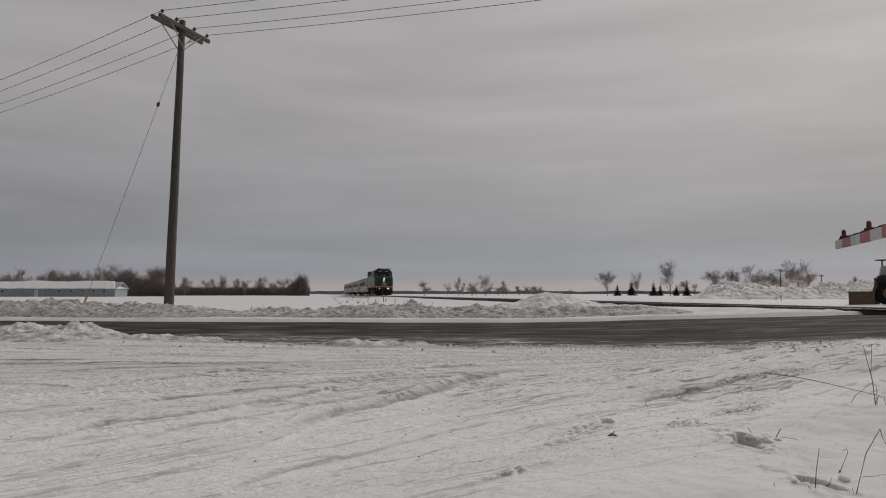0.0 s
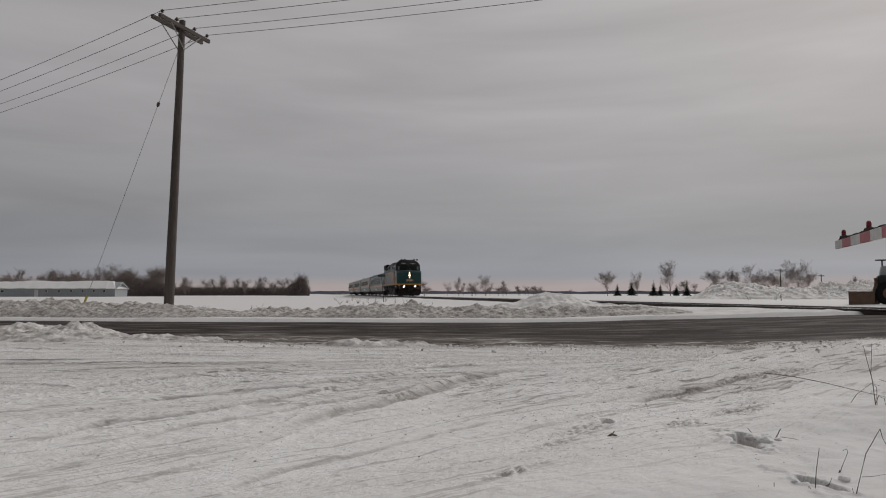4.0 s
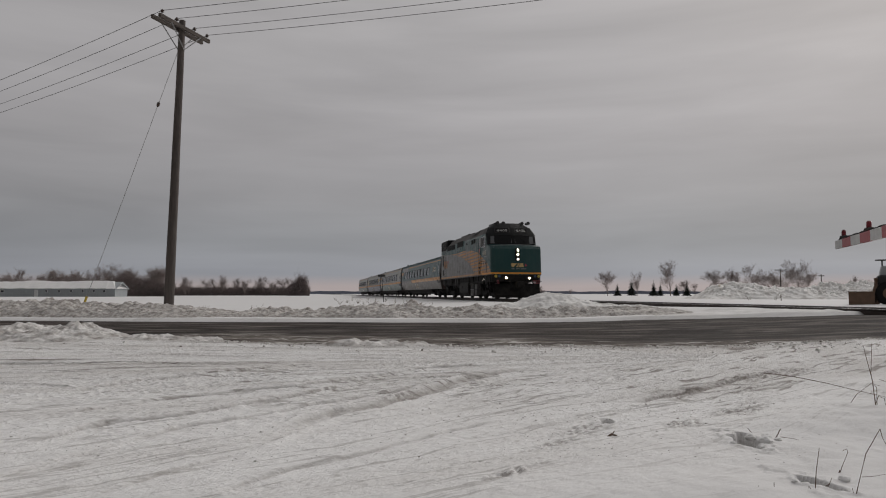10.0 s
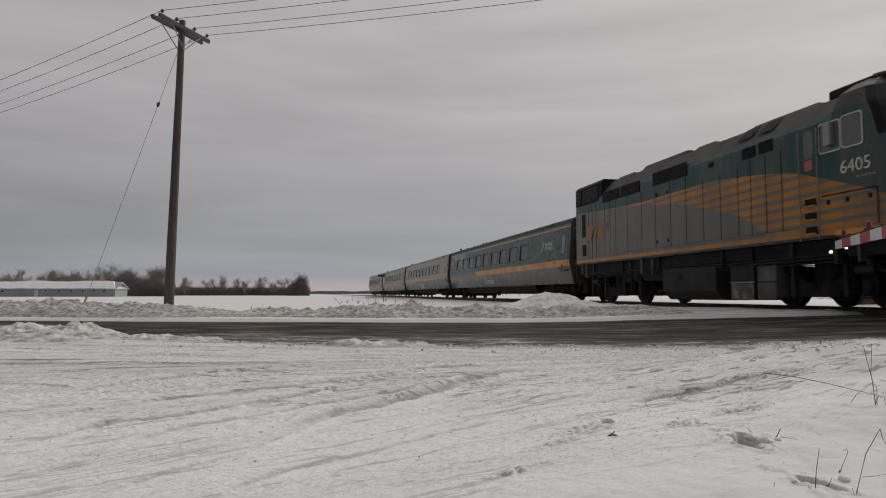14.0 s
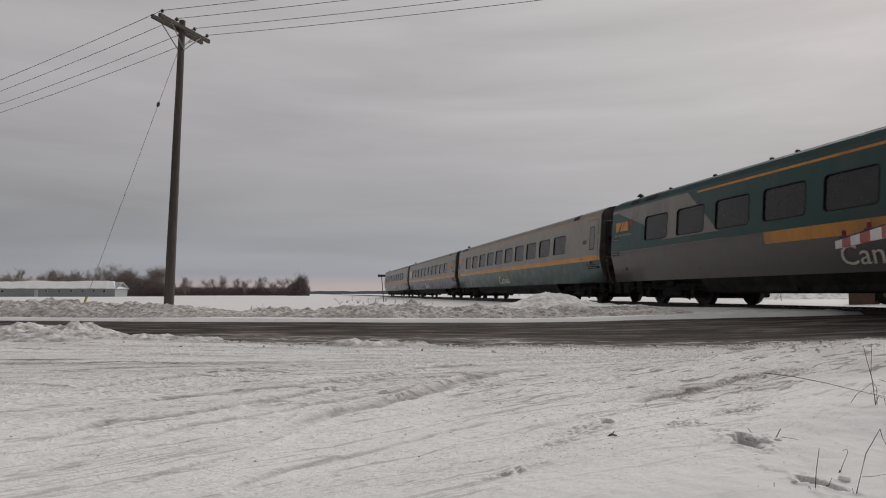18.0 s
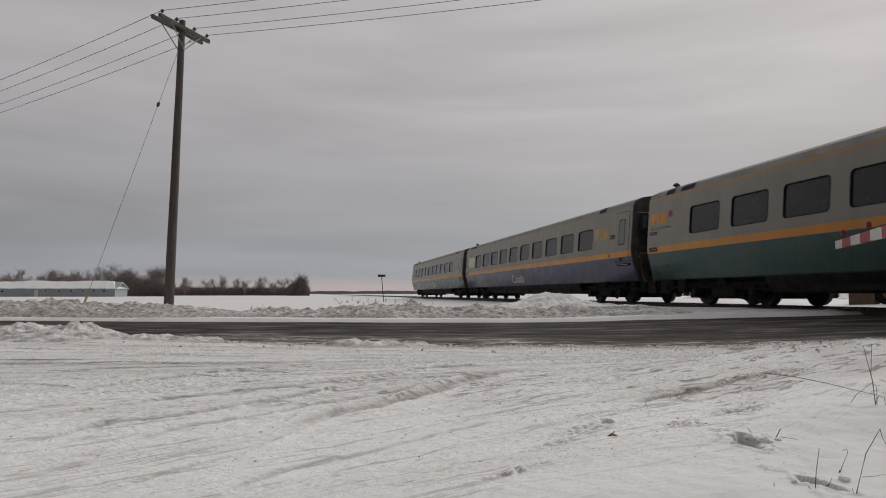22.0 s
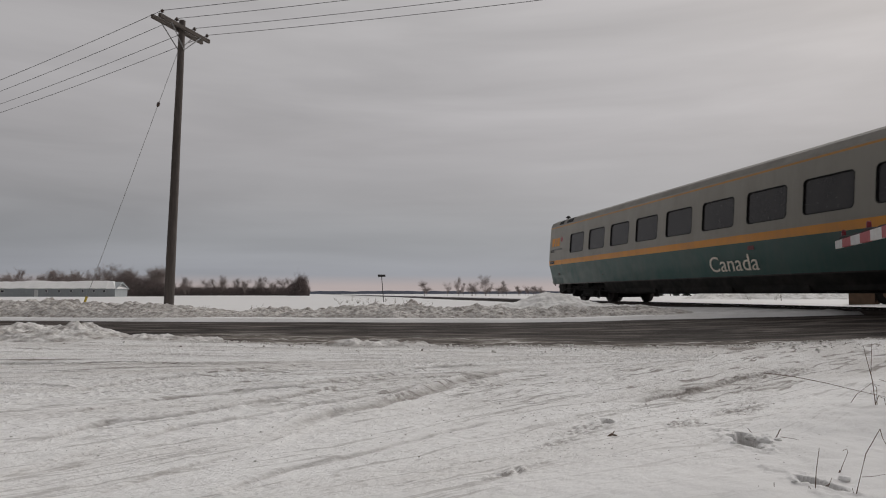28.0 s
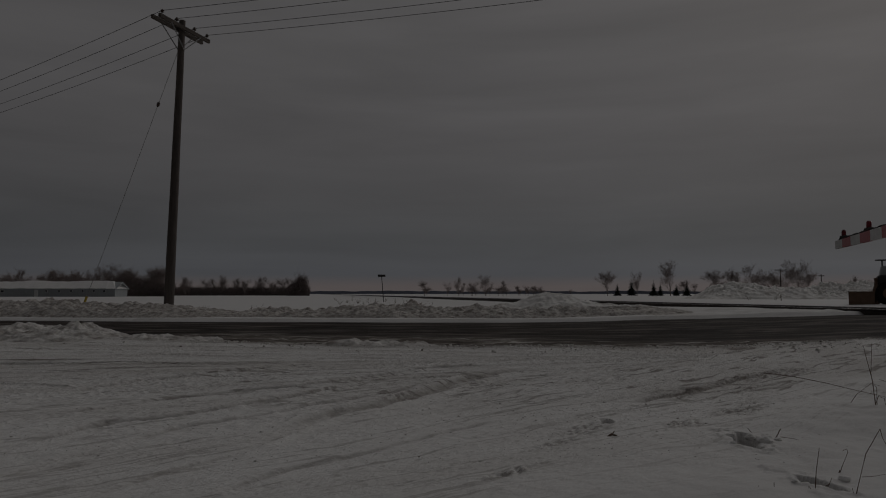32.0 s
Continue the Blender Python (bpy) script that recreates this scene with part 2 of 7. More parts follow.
# the tyre lanes sweep from the near left up to the mouth of the yard: two fans of lines
FAN_A, FAN_B = (2.4, 6.06), (-3.16, 0.0)
TYRE_LINES = [([(-1.96, 2.99), (-1.72, 3.24), (-1.49, 3.59), (-1.2, 3.86), (-0.9, 4.05), (-0.57, 4.45), (-0.1, 5.07), (0.53, 5.49)], 0.036, 0.024),
              ([(-1.66, 2.54), (-1.54, 2.65), (-1.46, 2.85), (-1.31, 2.99), (-1.16, 3.16), (-0.97, 3.44), (-0.76, 3.73), (-0.51, 4.23), (-0.31, 4.45)], 0.034, 0.020),
              ([(-2.25, 3.44), (-2.15, 3.83), (-1.95, 4.34), (-1.71, 4.64), (-1.31, 5.07), (-1.03, 5.49)], 0.036, 0.018),
              ([(-3.01, 4.25), (-2.56, 4.23), (-2.2, 4.07)], 0.030, 0.013),
              ([(-4.04, 5.44), (-3.34, 5.49), (-2.57, 5.53), (-2.1, 5.35), (-1.38, 5.4)], 0.042, 0.015),
              ([(-0.73, 2.62), (-0.54, 3.12), (-0.3, 3.44), (-0.0, 4.02), (0.17, 4.45), (0.67, 5.14)], 0.075, 0.022),
              ([(-0.7, 1.84), (-0.6, 2.06), (-0.49, 2.22), (-0.3, 2.4), (-0.0, 2.75), (0.3, 3.07)], 0.020, 0.008),
              ([(-1.26, 2.45), (-1.13, 2.79), (-0.92, 3.03), (-0.64, 3.44), (-0.27, 3.88), (0.0, 4.23)], 0.030, 0.015),
              ([(-1.39, 2.04), (-1.37, 2.11), (-1.3, 2.34), (-1.18, 2.6), (-1.06, 2.8)], 0.020, 0.009),
              ([(-1.04, 1.73), (-0.97, 1.95), (-0.87, 2.17), (-0.73, 2.41)], 0.015, 0.006),
              ([(-3.22, 6.04), (-2.53, 6.21), (-1.51, 5.93)], 0.050, 0.014),
              ([(0.9, 3.4), (1.03, 3.55), (1.45, 3.88), (1.96, 4.45), (2.7, 5.07)], 0.040, 0.014),
              ([(-0.31, 4.45), (0.18, 4.64), (0.84, 4.88)], 0.025, 0.011)]


def lanes(x, y):
    """Place across and along the tyre lanes, in metres."""
    bx, by = FAN_A[0] - FAN_B[0], FAN_A[1] - FAN_B[1]
    half = math.atan2(by, bx)
    ta = np.clip(half - np.arctan2(FAN_A[1] - y, np.maximum(FAN_A[0] - x, 0.35)), -0.1, 1.5)
    tb = np.arctan2(np.maximum(y, 0.02), x - FAN_B[0]) - half
    side = (x - FAN_B[0]) * by - (y - FAN_B[1]) * bx
    across = np.where(side < 0, 4.0 * ta, 4.0 * np.minimum(tb, 0))
    along = np.hypot(x - FAN_B[0], y - FAN_B[1])
    return across + 0.05 * fbm(x, y, 1.1, 3, 71) + 0.012 * fbm(x, y, 0.25, 2, 72), along


def tyre_line(x, y, k):
    """Offset from one tyre line in units of its width, and how well it is kept."""
    pts, w, dep = TYRE_LINES[k]
    px, py = np.array(pts).T
    slope = np.interp(x, (px[1:] + px[:-1]) / 2, np.diff(py) / np.diff(px))
    q = (y - np.interp(x, px, py) + 0.02 * fbm(x, y, 0.7, 3, 20 + k)) / np.sqrt(1 + slope * slope) + 0.008 * fbm(x, y, 0.12, 2, 30 + k)
    long = px[-1] - px[0]
    kept = sm(px[0] - 0.02, px[0] + 0.14 * long, x) * sm(px[-1] + 0.02, px[-1] - 0.22 * long, x) * (0.55 + 0.45 * sm(-0.35, 0.1, fbm(x, y, 0.9, 2, 50 + k)))
    return q / w, kept


SCUFFS = ((1.40, 3.89, 0.42, 0.10), (1.06, 2.98, 0.14, 0.07), (1.43, 3.27, 0.28, 0.09), (1.62, 3.50, 0.20, 0.08), (2.45, 4.85, 0.40, 0.16), (0.45, 2.62, 0.20, 0.05), (0.58, 2.85, 0.20, 0.05), (2.0, 4.5, 0.5, 0.10), (2.3, 3.6, 0.16, 0.12), (-0.2, 3.75, 0.35, 0.07), (1.85, 4.05, 0.30, 0.07), (0.20, 2.15, 0.16, 0.04))


def scuff(x, y):
    """Crumbled dirty patches broken out of the packed snow, 0 to 1."""
    out = np.zeros(np.shape(x))
    wob = 0.9 * fbm(x, y, 0.16, 4, 33)
    for cx, cy, a, w in SCUFFS:
        u, v = (x - cx) * 0.70 + (y - cy) * 0.71, -(x - cx) * 0.71 + (y - cy) * 0.70
        out = np.maximum(out, sm(1.3, 0.3, np.hypot(u / a, v / w) + wob))
    return out


def rut_tint(x, y):
    """How dark a tyre line is tinted, 0 to 1, for flat arrays: its dirt and the shade of its creases."""
    out = np.zeros(np.shape(x))
    for k in range(len(TYRE_LINES)):
        q, kept = tyre_line(x, y, k)
        out = np.maximum(out, (np.exp(-((np.abs(q) - 0.75) / 0.28) ** 2) + 0.35 * np.exp(-(q / 0.7) ** 2)) * kept * min(1, 0.35 + TYRE_LINES[k][2] / 0.03))
    return np.minimum(out, 1)


def land(x, y):
    """Height of the snow-covered ground, without the banks."""
    x, y = np.asarray(x, float), np.asarray(y, float)
    r = np.hypot(x, y)
    rz = road_z(x, y)
    z = rz + 0.035 + 0.012 * fbm(x, y, 2.2, 3, 1) * sm(200, 10, r)
    # clean shoulder on the far side, then the field
    far = y - road_far(x)
    z = z + 0.03 * sm(0.2, 3, far)
    z = z - 0.33 * sm(30, 200, r) * sm(0, 20, far)
    # bed of the track: the snow lies just under the rail heads
    t = np.abs(track_off(x, y))
    bed = RAIL - 0.155 + 0.10 * sm(27, 17, y) + 0.02 * fbm(x, y, 1.3, 2, 4)
    z = z + (bed - z) * sm(3.2, 1.7, t) * sm(9, 16, y)
    # near side: the verge rises to the right of the trampled yard
    near = road_near(x) - y
    rise = verge(x, y) * sm(0.1, 1.2, near)
    z = z + 0.15 * (0.2 + 0.8 * sm(2.8, 5.0, y)) * rise + rise * (0.035 * fbm(x, y, 1.3, 2, 7) + 0.042 * fbm(x, y, 0.55, 2, 6) + 0.014 * np.abs(fbm(x, y, 0.22, 2, 10)))
    # ploughed lip at the near edge of the road
    mouth = sm(-4.5, -2.5, x) * sm(6.5, 4, x)
    z = z + (1 - 0.75 * mouth) * (0.035 + 0.03 * fbm(x, y, 0.5, 3, 8)) * np.exp(-((near - 0.45 - 0.25 * fbm(x, y, 1.2, 2, 9)) / 0.28) ** 2)
    # tyre ruts that sweep across the yard
    yard = sm(0.7, 1.6, near) * (1 - rise) * sm(60, 20, r)
    on = yard > 0.001
    if np.any(on):
        a, c, w_ = (np.atleast_1d(v)[np.atleast_1d(on)] for v in (x, y, yard))
        h = np.zeros(a.shape)
        crumb = fbm(a, c, 0.09, 2, 60)
        for k, (pts, w, dep) in enumerate(TYRE_LINES):
            q, kept = tyre_line(a, c, k)
            h += kept * 1.15 * dep * (0.85 * np.exp(-((q - 1.35) / 0.42) ** 2) + 0.7 * np.exp(-((q + 1.3) / 0.38) ** 2) - np.exp(-(q * q) ** 2) * (1 - 0.35 * crumb))
        p, g = lanes(a, c)
        deep = sm(2.2, 4.2, c)
        h += (0.004 + 0.006 * deep) * fbm(p, g * 0.07, 0.30, 3, 12) + 0.004 * fbm(a, c, 0.6, 3, 11)
        line = fbm(p + 0.02 * crumb, g * 0.10, 0.22, 3, 16)
        h -= (0.004 + 0.008 * deep) * np.exp(-(line / 0.07) ** 2) * sm(-0.3, 0.2, fbm(a, c, 0.8, 3, 17))
        h += scuff(a, c) * (0.024 * np.abs(fbm(a, c, 0.045, 3, 34)) - 0.006)
        rubble = sm(-0.05, 0.45, fbm(p, g * 0.35, 0.6, 3, 18))
        h += (0.12 + 0.9 * rubble) * (0.005 + 0.011 * deep) * np.abs(fbm(a, c, 0.055, 3, 14))
        z = np.atleast_1d(z).astype(float)
        z[np.atleast_1d(on)] += h * w_
        z = z.reshape(np.shape(x))
    z = z + 0.004 * fbm(x, y, 0.08, 2, 13) * sm(12, 5, r)
    # ploughed ridges between the road and the crossing
    z = z + 0.075 * sm(2.0, 5.0, x) * sm(0.1, 0.5, far) * sm(3.6, 1.8, far) * (np.abs(fbm(x * 0.5, y, 0.4, 3, 35)) - 0.15)
    # under the road the ground is lowered, with a ragged edge
    edge = 0.22 * fbm(x, y, 0.9, 4, 15)
    under = sm(-0.05, 0.12, y - road_near(x) + edge) * sm(0.05, -0.12, y - road_far(x) + 0.7 * edge)
    return z - under * 0.10


def grid_mesh(xs, ys, zs):
    """Build from 2D arrays of places."""
    n, k = xs.shape
    b = Build()
    b.v = list(zip(xs.ravel().tolist(), ys.ravel().tolist(), zs.ravel().tolist()))
    i = (np.arange(n - 1)[:, None] * k + np.arange(k - 1)[None, :]).ravel()
    b.f = [tuple(q) for q in np.stack([i, i + 1, i + k + 1, i + k], -1).tolist()]
    b.s = [0] * len(b.f)
    return b


def ground_material():
    """Trampled snow: clean and greyish-brown by patches, streaked along the ruts."""
    m = bpy.data.materials.new("trampled_snow")
    m.use_nodes = True
    nt, ln = m.node_tree, m.node_tree.links.new
    b = nt.nodes["Principled BSDF"]
    b.inputs["Roughness"].default_value = 0.75
    b.inputs["Specular IOR Level"].default_value = 0.3
    tc = nt.nodes.new("ShaderNodeTexCoord")

    def nz(scale, detail, stretch=(1, 1, 1), turn=0.0, dist=0.0):
        mp = nt.nodes.new("ShaderNodeMapping")
        mp.vector_type = "TEXTURE"
        mp.inputs["Scale"].default_value = [1 / k for k in stretch]
        mp.inputs["Rotation"].default_value = (0, 0, turn)
        ln(tc.outputs["Object"], mp.inputs["Vector"])
        n = nt.nodes.new("ShaderNodeTexNoise")
        n.inputs["Scale"].default_value, n.inputs["Detail"].default_value, n.inputs["Distortion"].default_value = scale, detail, dist
        n.inputs["Roughness"].default_value = 0.65
        ln(mp.outputs[0], n.inputs["Vector"])
        return n.outputs["Fac"]

    def rng(v, a, z, lo, hi):
        r = nt.nodes.new("ShaderNodeMapRange")
        for k, x in (("From Min", a), ("From Max", z), ("To Min", lo), ("To Max", hi)):
            r.inputs[k].default_value = x
        ln(v, r.inputs["Value"])
        return r.outputs[0]

    def op(kind, a, c):
        n = nt.nodes.new("ShaderNodeMath")
        n.operation = kind
        for i, x in enumerate((a, c)):
            if isinstance(x, float):
                n.inputs[i].default_value = x
            else:
                ln(x, n.inputs[i])
        return n.outputs[0]

    def mixc(f, a, c):
        n = nt.nodes.new("ShaderNodeMix")
        n.data_type = "RGBA"
        ln(f, n.inputs["Factor"])
        for k, x in (("A", a), ("B", c)):
            if isinstance(x, tuple):
                n.inputs[k].default_value = (*x, 1)
            else:
                ln(x, n.inputs[k])
        return n.outputs["Result"]

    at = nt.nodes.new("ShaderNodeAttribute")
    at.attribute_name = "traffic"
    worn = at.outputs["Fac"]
    ln_at = nt.nodes.new("ShaderNodeAttribute")
    ln_at.attribute_name = "lane"

    def lane(scale, detail, long=0.1, dist=0.0):
        mp = nt.nodes.new("ShaderNodeMapping")
        mp.inputs["Scale"].default_value = (1, long, 1)
        ln(ln_at.outputs["Vector"], mp.inputs["Vector"])
        n = nt.nodes.new("ShaderNodeTexNoise")
        n.inputs["Scale"].default_value, n.inputs["Detail"].default_value, n.inputs["Distortion"].default_value = scale, detail, dist
        n.inputs["Roughness"].default_value = 0.62
        ln(mp.outputs[0], n.inputs["Vector"])
        return n.outputs["Fac"]

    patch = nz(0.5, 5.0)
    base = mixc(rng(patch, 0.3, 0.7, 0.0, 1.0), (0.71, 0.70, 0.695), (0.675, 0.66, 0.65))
    # yard snow toned lighter than the verge, offsetting the verge's brighter-lit tilt
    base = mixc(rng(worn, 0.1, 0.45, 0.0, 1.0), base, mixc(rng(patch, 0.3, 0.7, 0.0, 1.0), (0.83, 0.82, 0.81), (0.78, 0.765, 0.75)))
    # broad brownish bands along the lanes, then thin dark streaks and specks
    band = lane(2.6, 6.0, 0.16, 0.3)
    base = mixc(op("MULTIPLY", rng(band, 0.47, 0.67, 0.0, 0.50), worn), base, (0.47, 0.435, 0.40))
    # the thin streaks paint shadow lines of fine crevices along with dirt
    streak = lane(5.5, 3.0, 0.07, 0.1)
    thin = rng(op("ABSOLUTE", op("SUBTRACT", streak, 0.5), 0.0), 0.004, 0.020, 1.0, 0.0)
    gate = rng(nz(1.6, 4.0), 0.37, 0.53, 0.0, 1.0)
    base = mixc(op("MULTIPLY", op("MULTIPLY", thin, gate), op("MULTIPLY", worn, 0.95)), base, (0.23, 0.20, 0.18))
    speck = nz(30.0, 6.0, (0.55, 1.4, 1.0), radians(42))
    f2 = op("MULTIPLY", rng(speck, 0.55, 0.62, 0.0, 0.8), op("MULTIPLY", worn, rng(lane(1.6, 4.0, 0.4), 0.40, 0.60, 0.25, 1.0)))
    base = mixc(f2, base, (0.27, 0.24, 0.215))
    rut = nt.nodes.new("ShaderNodeAttribute")
    rut.attribute_name = "rut"
    # tyre lines tinted with dirt plus painted crevice shade, boot holes with dirt
    base = mixc(op("MULTIPLY", rut.outputs["Fac"], rng(lane(12.0, 6.0, 0.5), 0.30, 0.52, 0.35, 1.0)), base, (0.25, 0.22, 0.20))
    sc = nt.nodes.new("ShaderNodeAttribute")
    sc.attribute_name = "scuff"
    crumbs = rng(nz(34.0, 5.0, (0.7, 1.2, 1.0), radians(42)), 0.48, 0.57, 0.08, 0.75)
    base = mixc(op("MULTIPLY", sc.outputs["Fac"], crumbs), base, (0.27, 0.24, 0.22))
    wet = nt.nodes.new("ShaderNodeAttribute")
    wet.attribute_name = "slush"
    base = mixc(op("MULTIPLY", wet.outputs["Fac"], rng(nz(4.0, 6.0, (0.4, 1.6, 1.0)), 0.36, 0.60, 0.1, 0.95)), base, (0.17, 0.145, 0.125))
    ln(base, b.inputs["Base Color"])
    bn = nt.nodes.new("ShaderNodeBump")
    bn.inputs["Strength"].default_value, bn.inputs["Distance"].default_value = 1.0, 0.031
    grain = op("MULTIPLY", nz(15.0, 9.0, (0.6, 1.3, 1.0), radians(42)), op("ADD", op("MULTIPLY", worn, 0.8), 0.10))
    groove = op("MULTIPLY", lane(7.0, 6.0, 0.10, 0.2), op("ADD", op("MULTIPLY", worn, 0.9), 0.05))
    fine = op("MULTIPLY", nz(48.0, 4.0), op("ADD", op("MULTIPLY", worn, 0.4), 0.05))
    ln(op("ADD", op("ADD", grain, fine), groove), bn.inputs["Height"])
    ln(bn.outputs[0], b.inputs["Normal"])
    return m


BOOT_HOLES = ((1.165, 2.62, 0.046, 0.085), (1.09, 2.01, 0.045, 0.08), (0.72, 3.0, 0.03, 0.02))


def build_ground():
    a_in = np.radians(np.linspace(-38, 38, 641))
    a_out = np.radians(np.linspace(38, 322, 90))[1:]
    ang = np.concatenate([a_in, a_out])
    r = np.concatenate([[0.05, 0.5, 1.0, 1.4], np.geomspace(1.7, 9.5, 520), np.geomspace(9.6, 20, 120), np.geomspace(20.4, 220, 150), np.geomspace(240, 4500, 40)])
    R, A = np.meshgrid(r, ang, indexing="ij")
    x, y = R * np.sin(A), R * np.cos(A)
    z = land(x, y)
    # boot holes and drifts in the untouched snow
    holes = np.zeros(x.shape)
    for k, (hx, hy, hr, hd) in enumerate(BOOT_HOLES):
        near_it = (np.abs(x - hx) < 5 * hr) & (np.abs(y - hy) < 8 * hr)
        a, c = x[near_it], y[near_it]
        d = np.hypot(a - hx, (c - hy) * 0.45) / hr + 0.9 * fbm(a, c, 0.04, 3, 80 + k) + 0.8 * fbm(a, c, 0.10, 2, 90 + k)
        z[near_it] += -hd * sm(1.05, 0.75, d) * (1 + 0.3 * fbm(a, c, 0.02, 2, 95)) + 0.10 * hd * np.exp(-((d - 1.4) / 0.35) ** 2)
        holes[near_it] = np.maximum(holes[near_it], sm(1.0, 0.6, d))
    b = grid_mesh(x, y, z)
    n = len(ang)
    rows = len(r)
    for i in range(rows - 1):
        b.f.append((i * n + n - 1, i * n, (i + 1) * n, (i + 1) * n + n - 1))
        b.s.append(0)
    b.f.append(tuple(range(n)))
    b.s.append(0)
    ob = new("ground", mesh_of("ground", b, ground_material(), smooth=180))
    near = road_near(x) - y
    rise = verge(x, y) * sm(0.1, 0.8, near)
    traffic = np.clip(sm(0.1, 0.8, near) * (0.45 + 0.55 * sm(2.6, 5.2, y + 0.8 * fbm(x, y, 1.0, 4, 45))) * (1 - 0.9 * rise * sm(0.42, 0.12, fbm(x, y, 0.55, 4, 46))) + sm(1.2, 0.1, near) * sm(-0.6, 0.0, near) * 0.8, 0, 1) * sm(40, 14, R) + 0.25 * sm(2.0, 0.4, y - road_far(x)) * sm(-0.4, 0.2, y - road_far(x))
    slush = sm(0.75, 0.05, near + 0.25 * fbm(x, y, 0.7, 4, 43)) * sm(-0.5, -0.1, near) * sm(30, 15, R) + 0.3 * sm(2.5, 5.5, x) * sm(-0.2, 0.2, y - road_far(x)) * sm(4.2, 1.2, y - road_far(x) + 1.2 * fbm(x, y, 0.8, 3, 44)) * sm(-0.5, 0.2, fbm(x, y, 0.6, 4, 49))
    ru = ob.data.attributes.new("rut", "FLOAT", "POINT")
    rut = sm(0.3, 1.0, near) * (1 - verge(x, y)) * sm(30, 12, R)
    rut[rut > 0.01] *= rut_tint(x[rut > 0.01], y[rut > 0.01])
    rut = np.maximum(0.62 * rut, 0.7 * holes)
    sc = ob.data.attributes.new("scuff", "FLOAT", "POINT")
    sc.data.foreach_set("value", (scuff(x, y) * (y > 0.5)).ravel().astype(np.float32))
    rut = np.minimum(rut, 1)
    ru.data.foreach_set("value", rut.ravel().astype(np.float32))
    la = ob.data.attributes.new("lane", "FLOAT_VECTOR", "POINT")
    la.data.foreach_set("vector", np.stack([*lanes(x, y), x * 0], -1).ravel().astype(np.float32))
    sl = ob.data.attributes.new("slush", "FLOAT", "POINT")
    sl.data.foreach_set("value", np.clip(slush, 0, 1).ravel().astype(np.float32))
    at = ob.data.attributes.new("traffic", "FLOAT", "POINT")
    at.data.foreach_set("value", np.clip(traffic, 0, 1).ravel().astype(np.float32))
    tagged(ob, "trampled grey-white snow with tyre ruts beside a field", "snow ground", kind="structure")


build_ground()


def road_material():
    """Wet asphalt with salt streaks; brown slush lies along the near edge."""
    m = material("wet_salted_asphalt", (0.032, 0.0255, 0.0225), 0.85, vary=0.9, grain=4.5, bump=0.8, bump_scale=30.0, stretch=(0.34, 1.2, 1.0), dirt=(0.19, 0.165, 0.15), dirt_amount=0.8, dirt_scale=2.0, spec=0.1, dirt_from=0.48)
    nt, ln = m.node_tree, m.node_tree.links.new
    b = nt.nodes["Principled BSDF"]
    old = b.inputs["Base Color"].links[0].from_socket
    tc, mp = nt.nodes.new("ShaderNodeTexCoord"), nt.nodes.new("ShaderNodeMapping")
    mp.inputs["Scale"].default_value = (0.35, 2.2, 1)
    ln(tc.outputs["Object"], mp.inputs["Vector"])
    n = nt.nodes.new("ShaderNodeTexNoise")
    n.inputs["Scale"].default_value, n.inputs["Detail"].default_value, n.inputs["Roughness"].default_value = 2.4, 8.0, 0.7
    ln(mp.outputs[0], n.inputs["Vector"])
    ramp = nt.nodes.new("ShaderNodeValToRGB")
    e = ramp.color_ramp.elements
    e[0].position, e[0].color = 0.38, (0.06, 0.050, 0.043, 1)
    e[1].position, e[1].color = 0.62, (0.60, 0.58, 0.55, 1)
    q = e.new(0.53)
    q.color = (0.17, 0.148, 0.13, 1)
    ln(n.outputs["Fac"], ramp.inputs["Fac"])
    at = nt.nodes.new("ShaderNodeAttribute")
    at.attribute_name = "slush"
    mix = nt.nodes.new("ShaderNodeMix")
    mix.data_type = "RGBA"
    ln(at.outputs["Fac"], mix.inputs["Factor"])
    ln(old, mix.inputs["A"])
    ln(ramp.outputs["Color"], mix.inputs["B"])
    ln(mix.outputs["Result"], b.inputs["Base Color"])
    return m


def build_road():
    xs = np.concatenate([np.linspace(-160, -20, 40), np.linspace(-19.5, 16, 360), np.linspace(17, 160, 40)])
    vs = np.concatenate([np.linspace(-0.07, 0.3, 50), np.linspace(0.31, 1.06, 36)])
    X, V = np.meshgrid(xs, vs, indexing="ij")
    Y = road_near(X) + (road_far(X) - road_near(X)) * V
    Z = road_z(X, Y) + 0.012 * fbm(X * 0.2, Y * 1.5, 0.8, 3, 3) - 0.012
    # worn wheel paths and a slight crown
    Z = Z + 0.03 * (np.sin(np.clip(V, 0, 1) * math.pi) - 1) * sm(0.15, 0.5, V)
    w = 1.1 + 1.9 * sm(-5.5, -2.5, X) * sm(4.0, 0.0, X)
    wet = 0.95 * sm(w, 0.25 * w, Y - road_near(X) + 0.35 * fbm(X * 0.4, Y, 0.5, 3, 61))
    Z = Z + 0.02 * wet * (1 + fbm(X, Y, 0.12, 2, 62))
    ob = solid("road", grid_mesh(X, Y, Z), road_material(), "wet dark asphalt road streaked with salt and slush", "road", kind="structure", smooth=180)
    at = ob.data.attributes.new("slush", "FLOAT", "POINT")
    at.data.foreach_set("value", wet.ravel().astype(np.float32))


build_road()


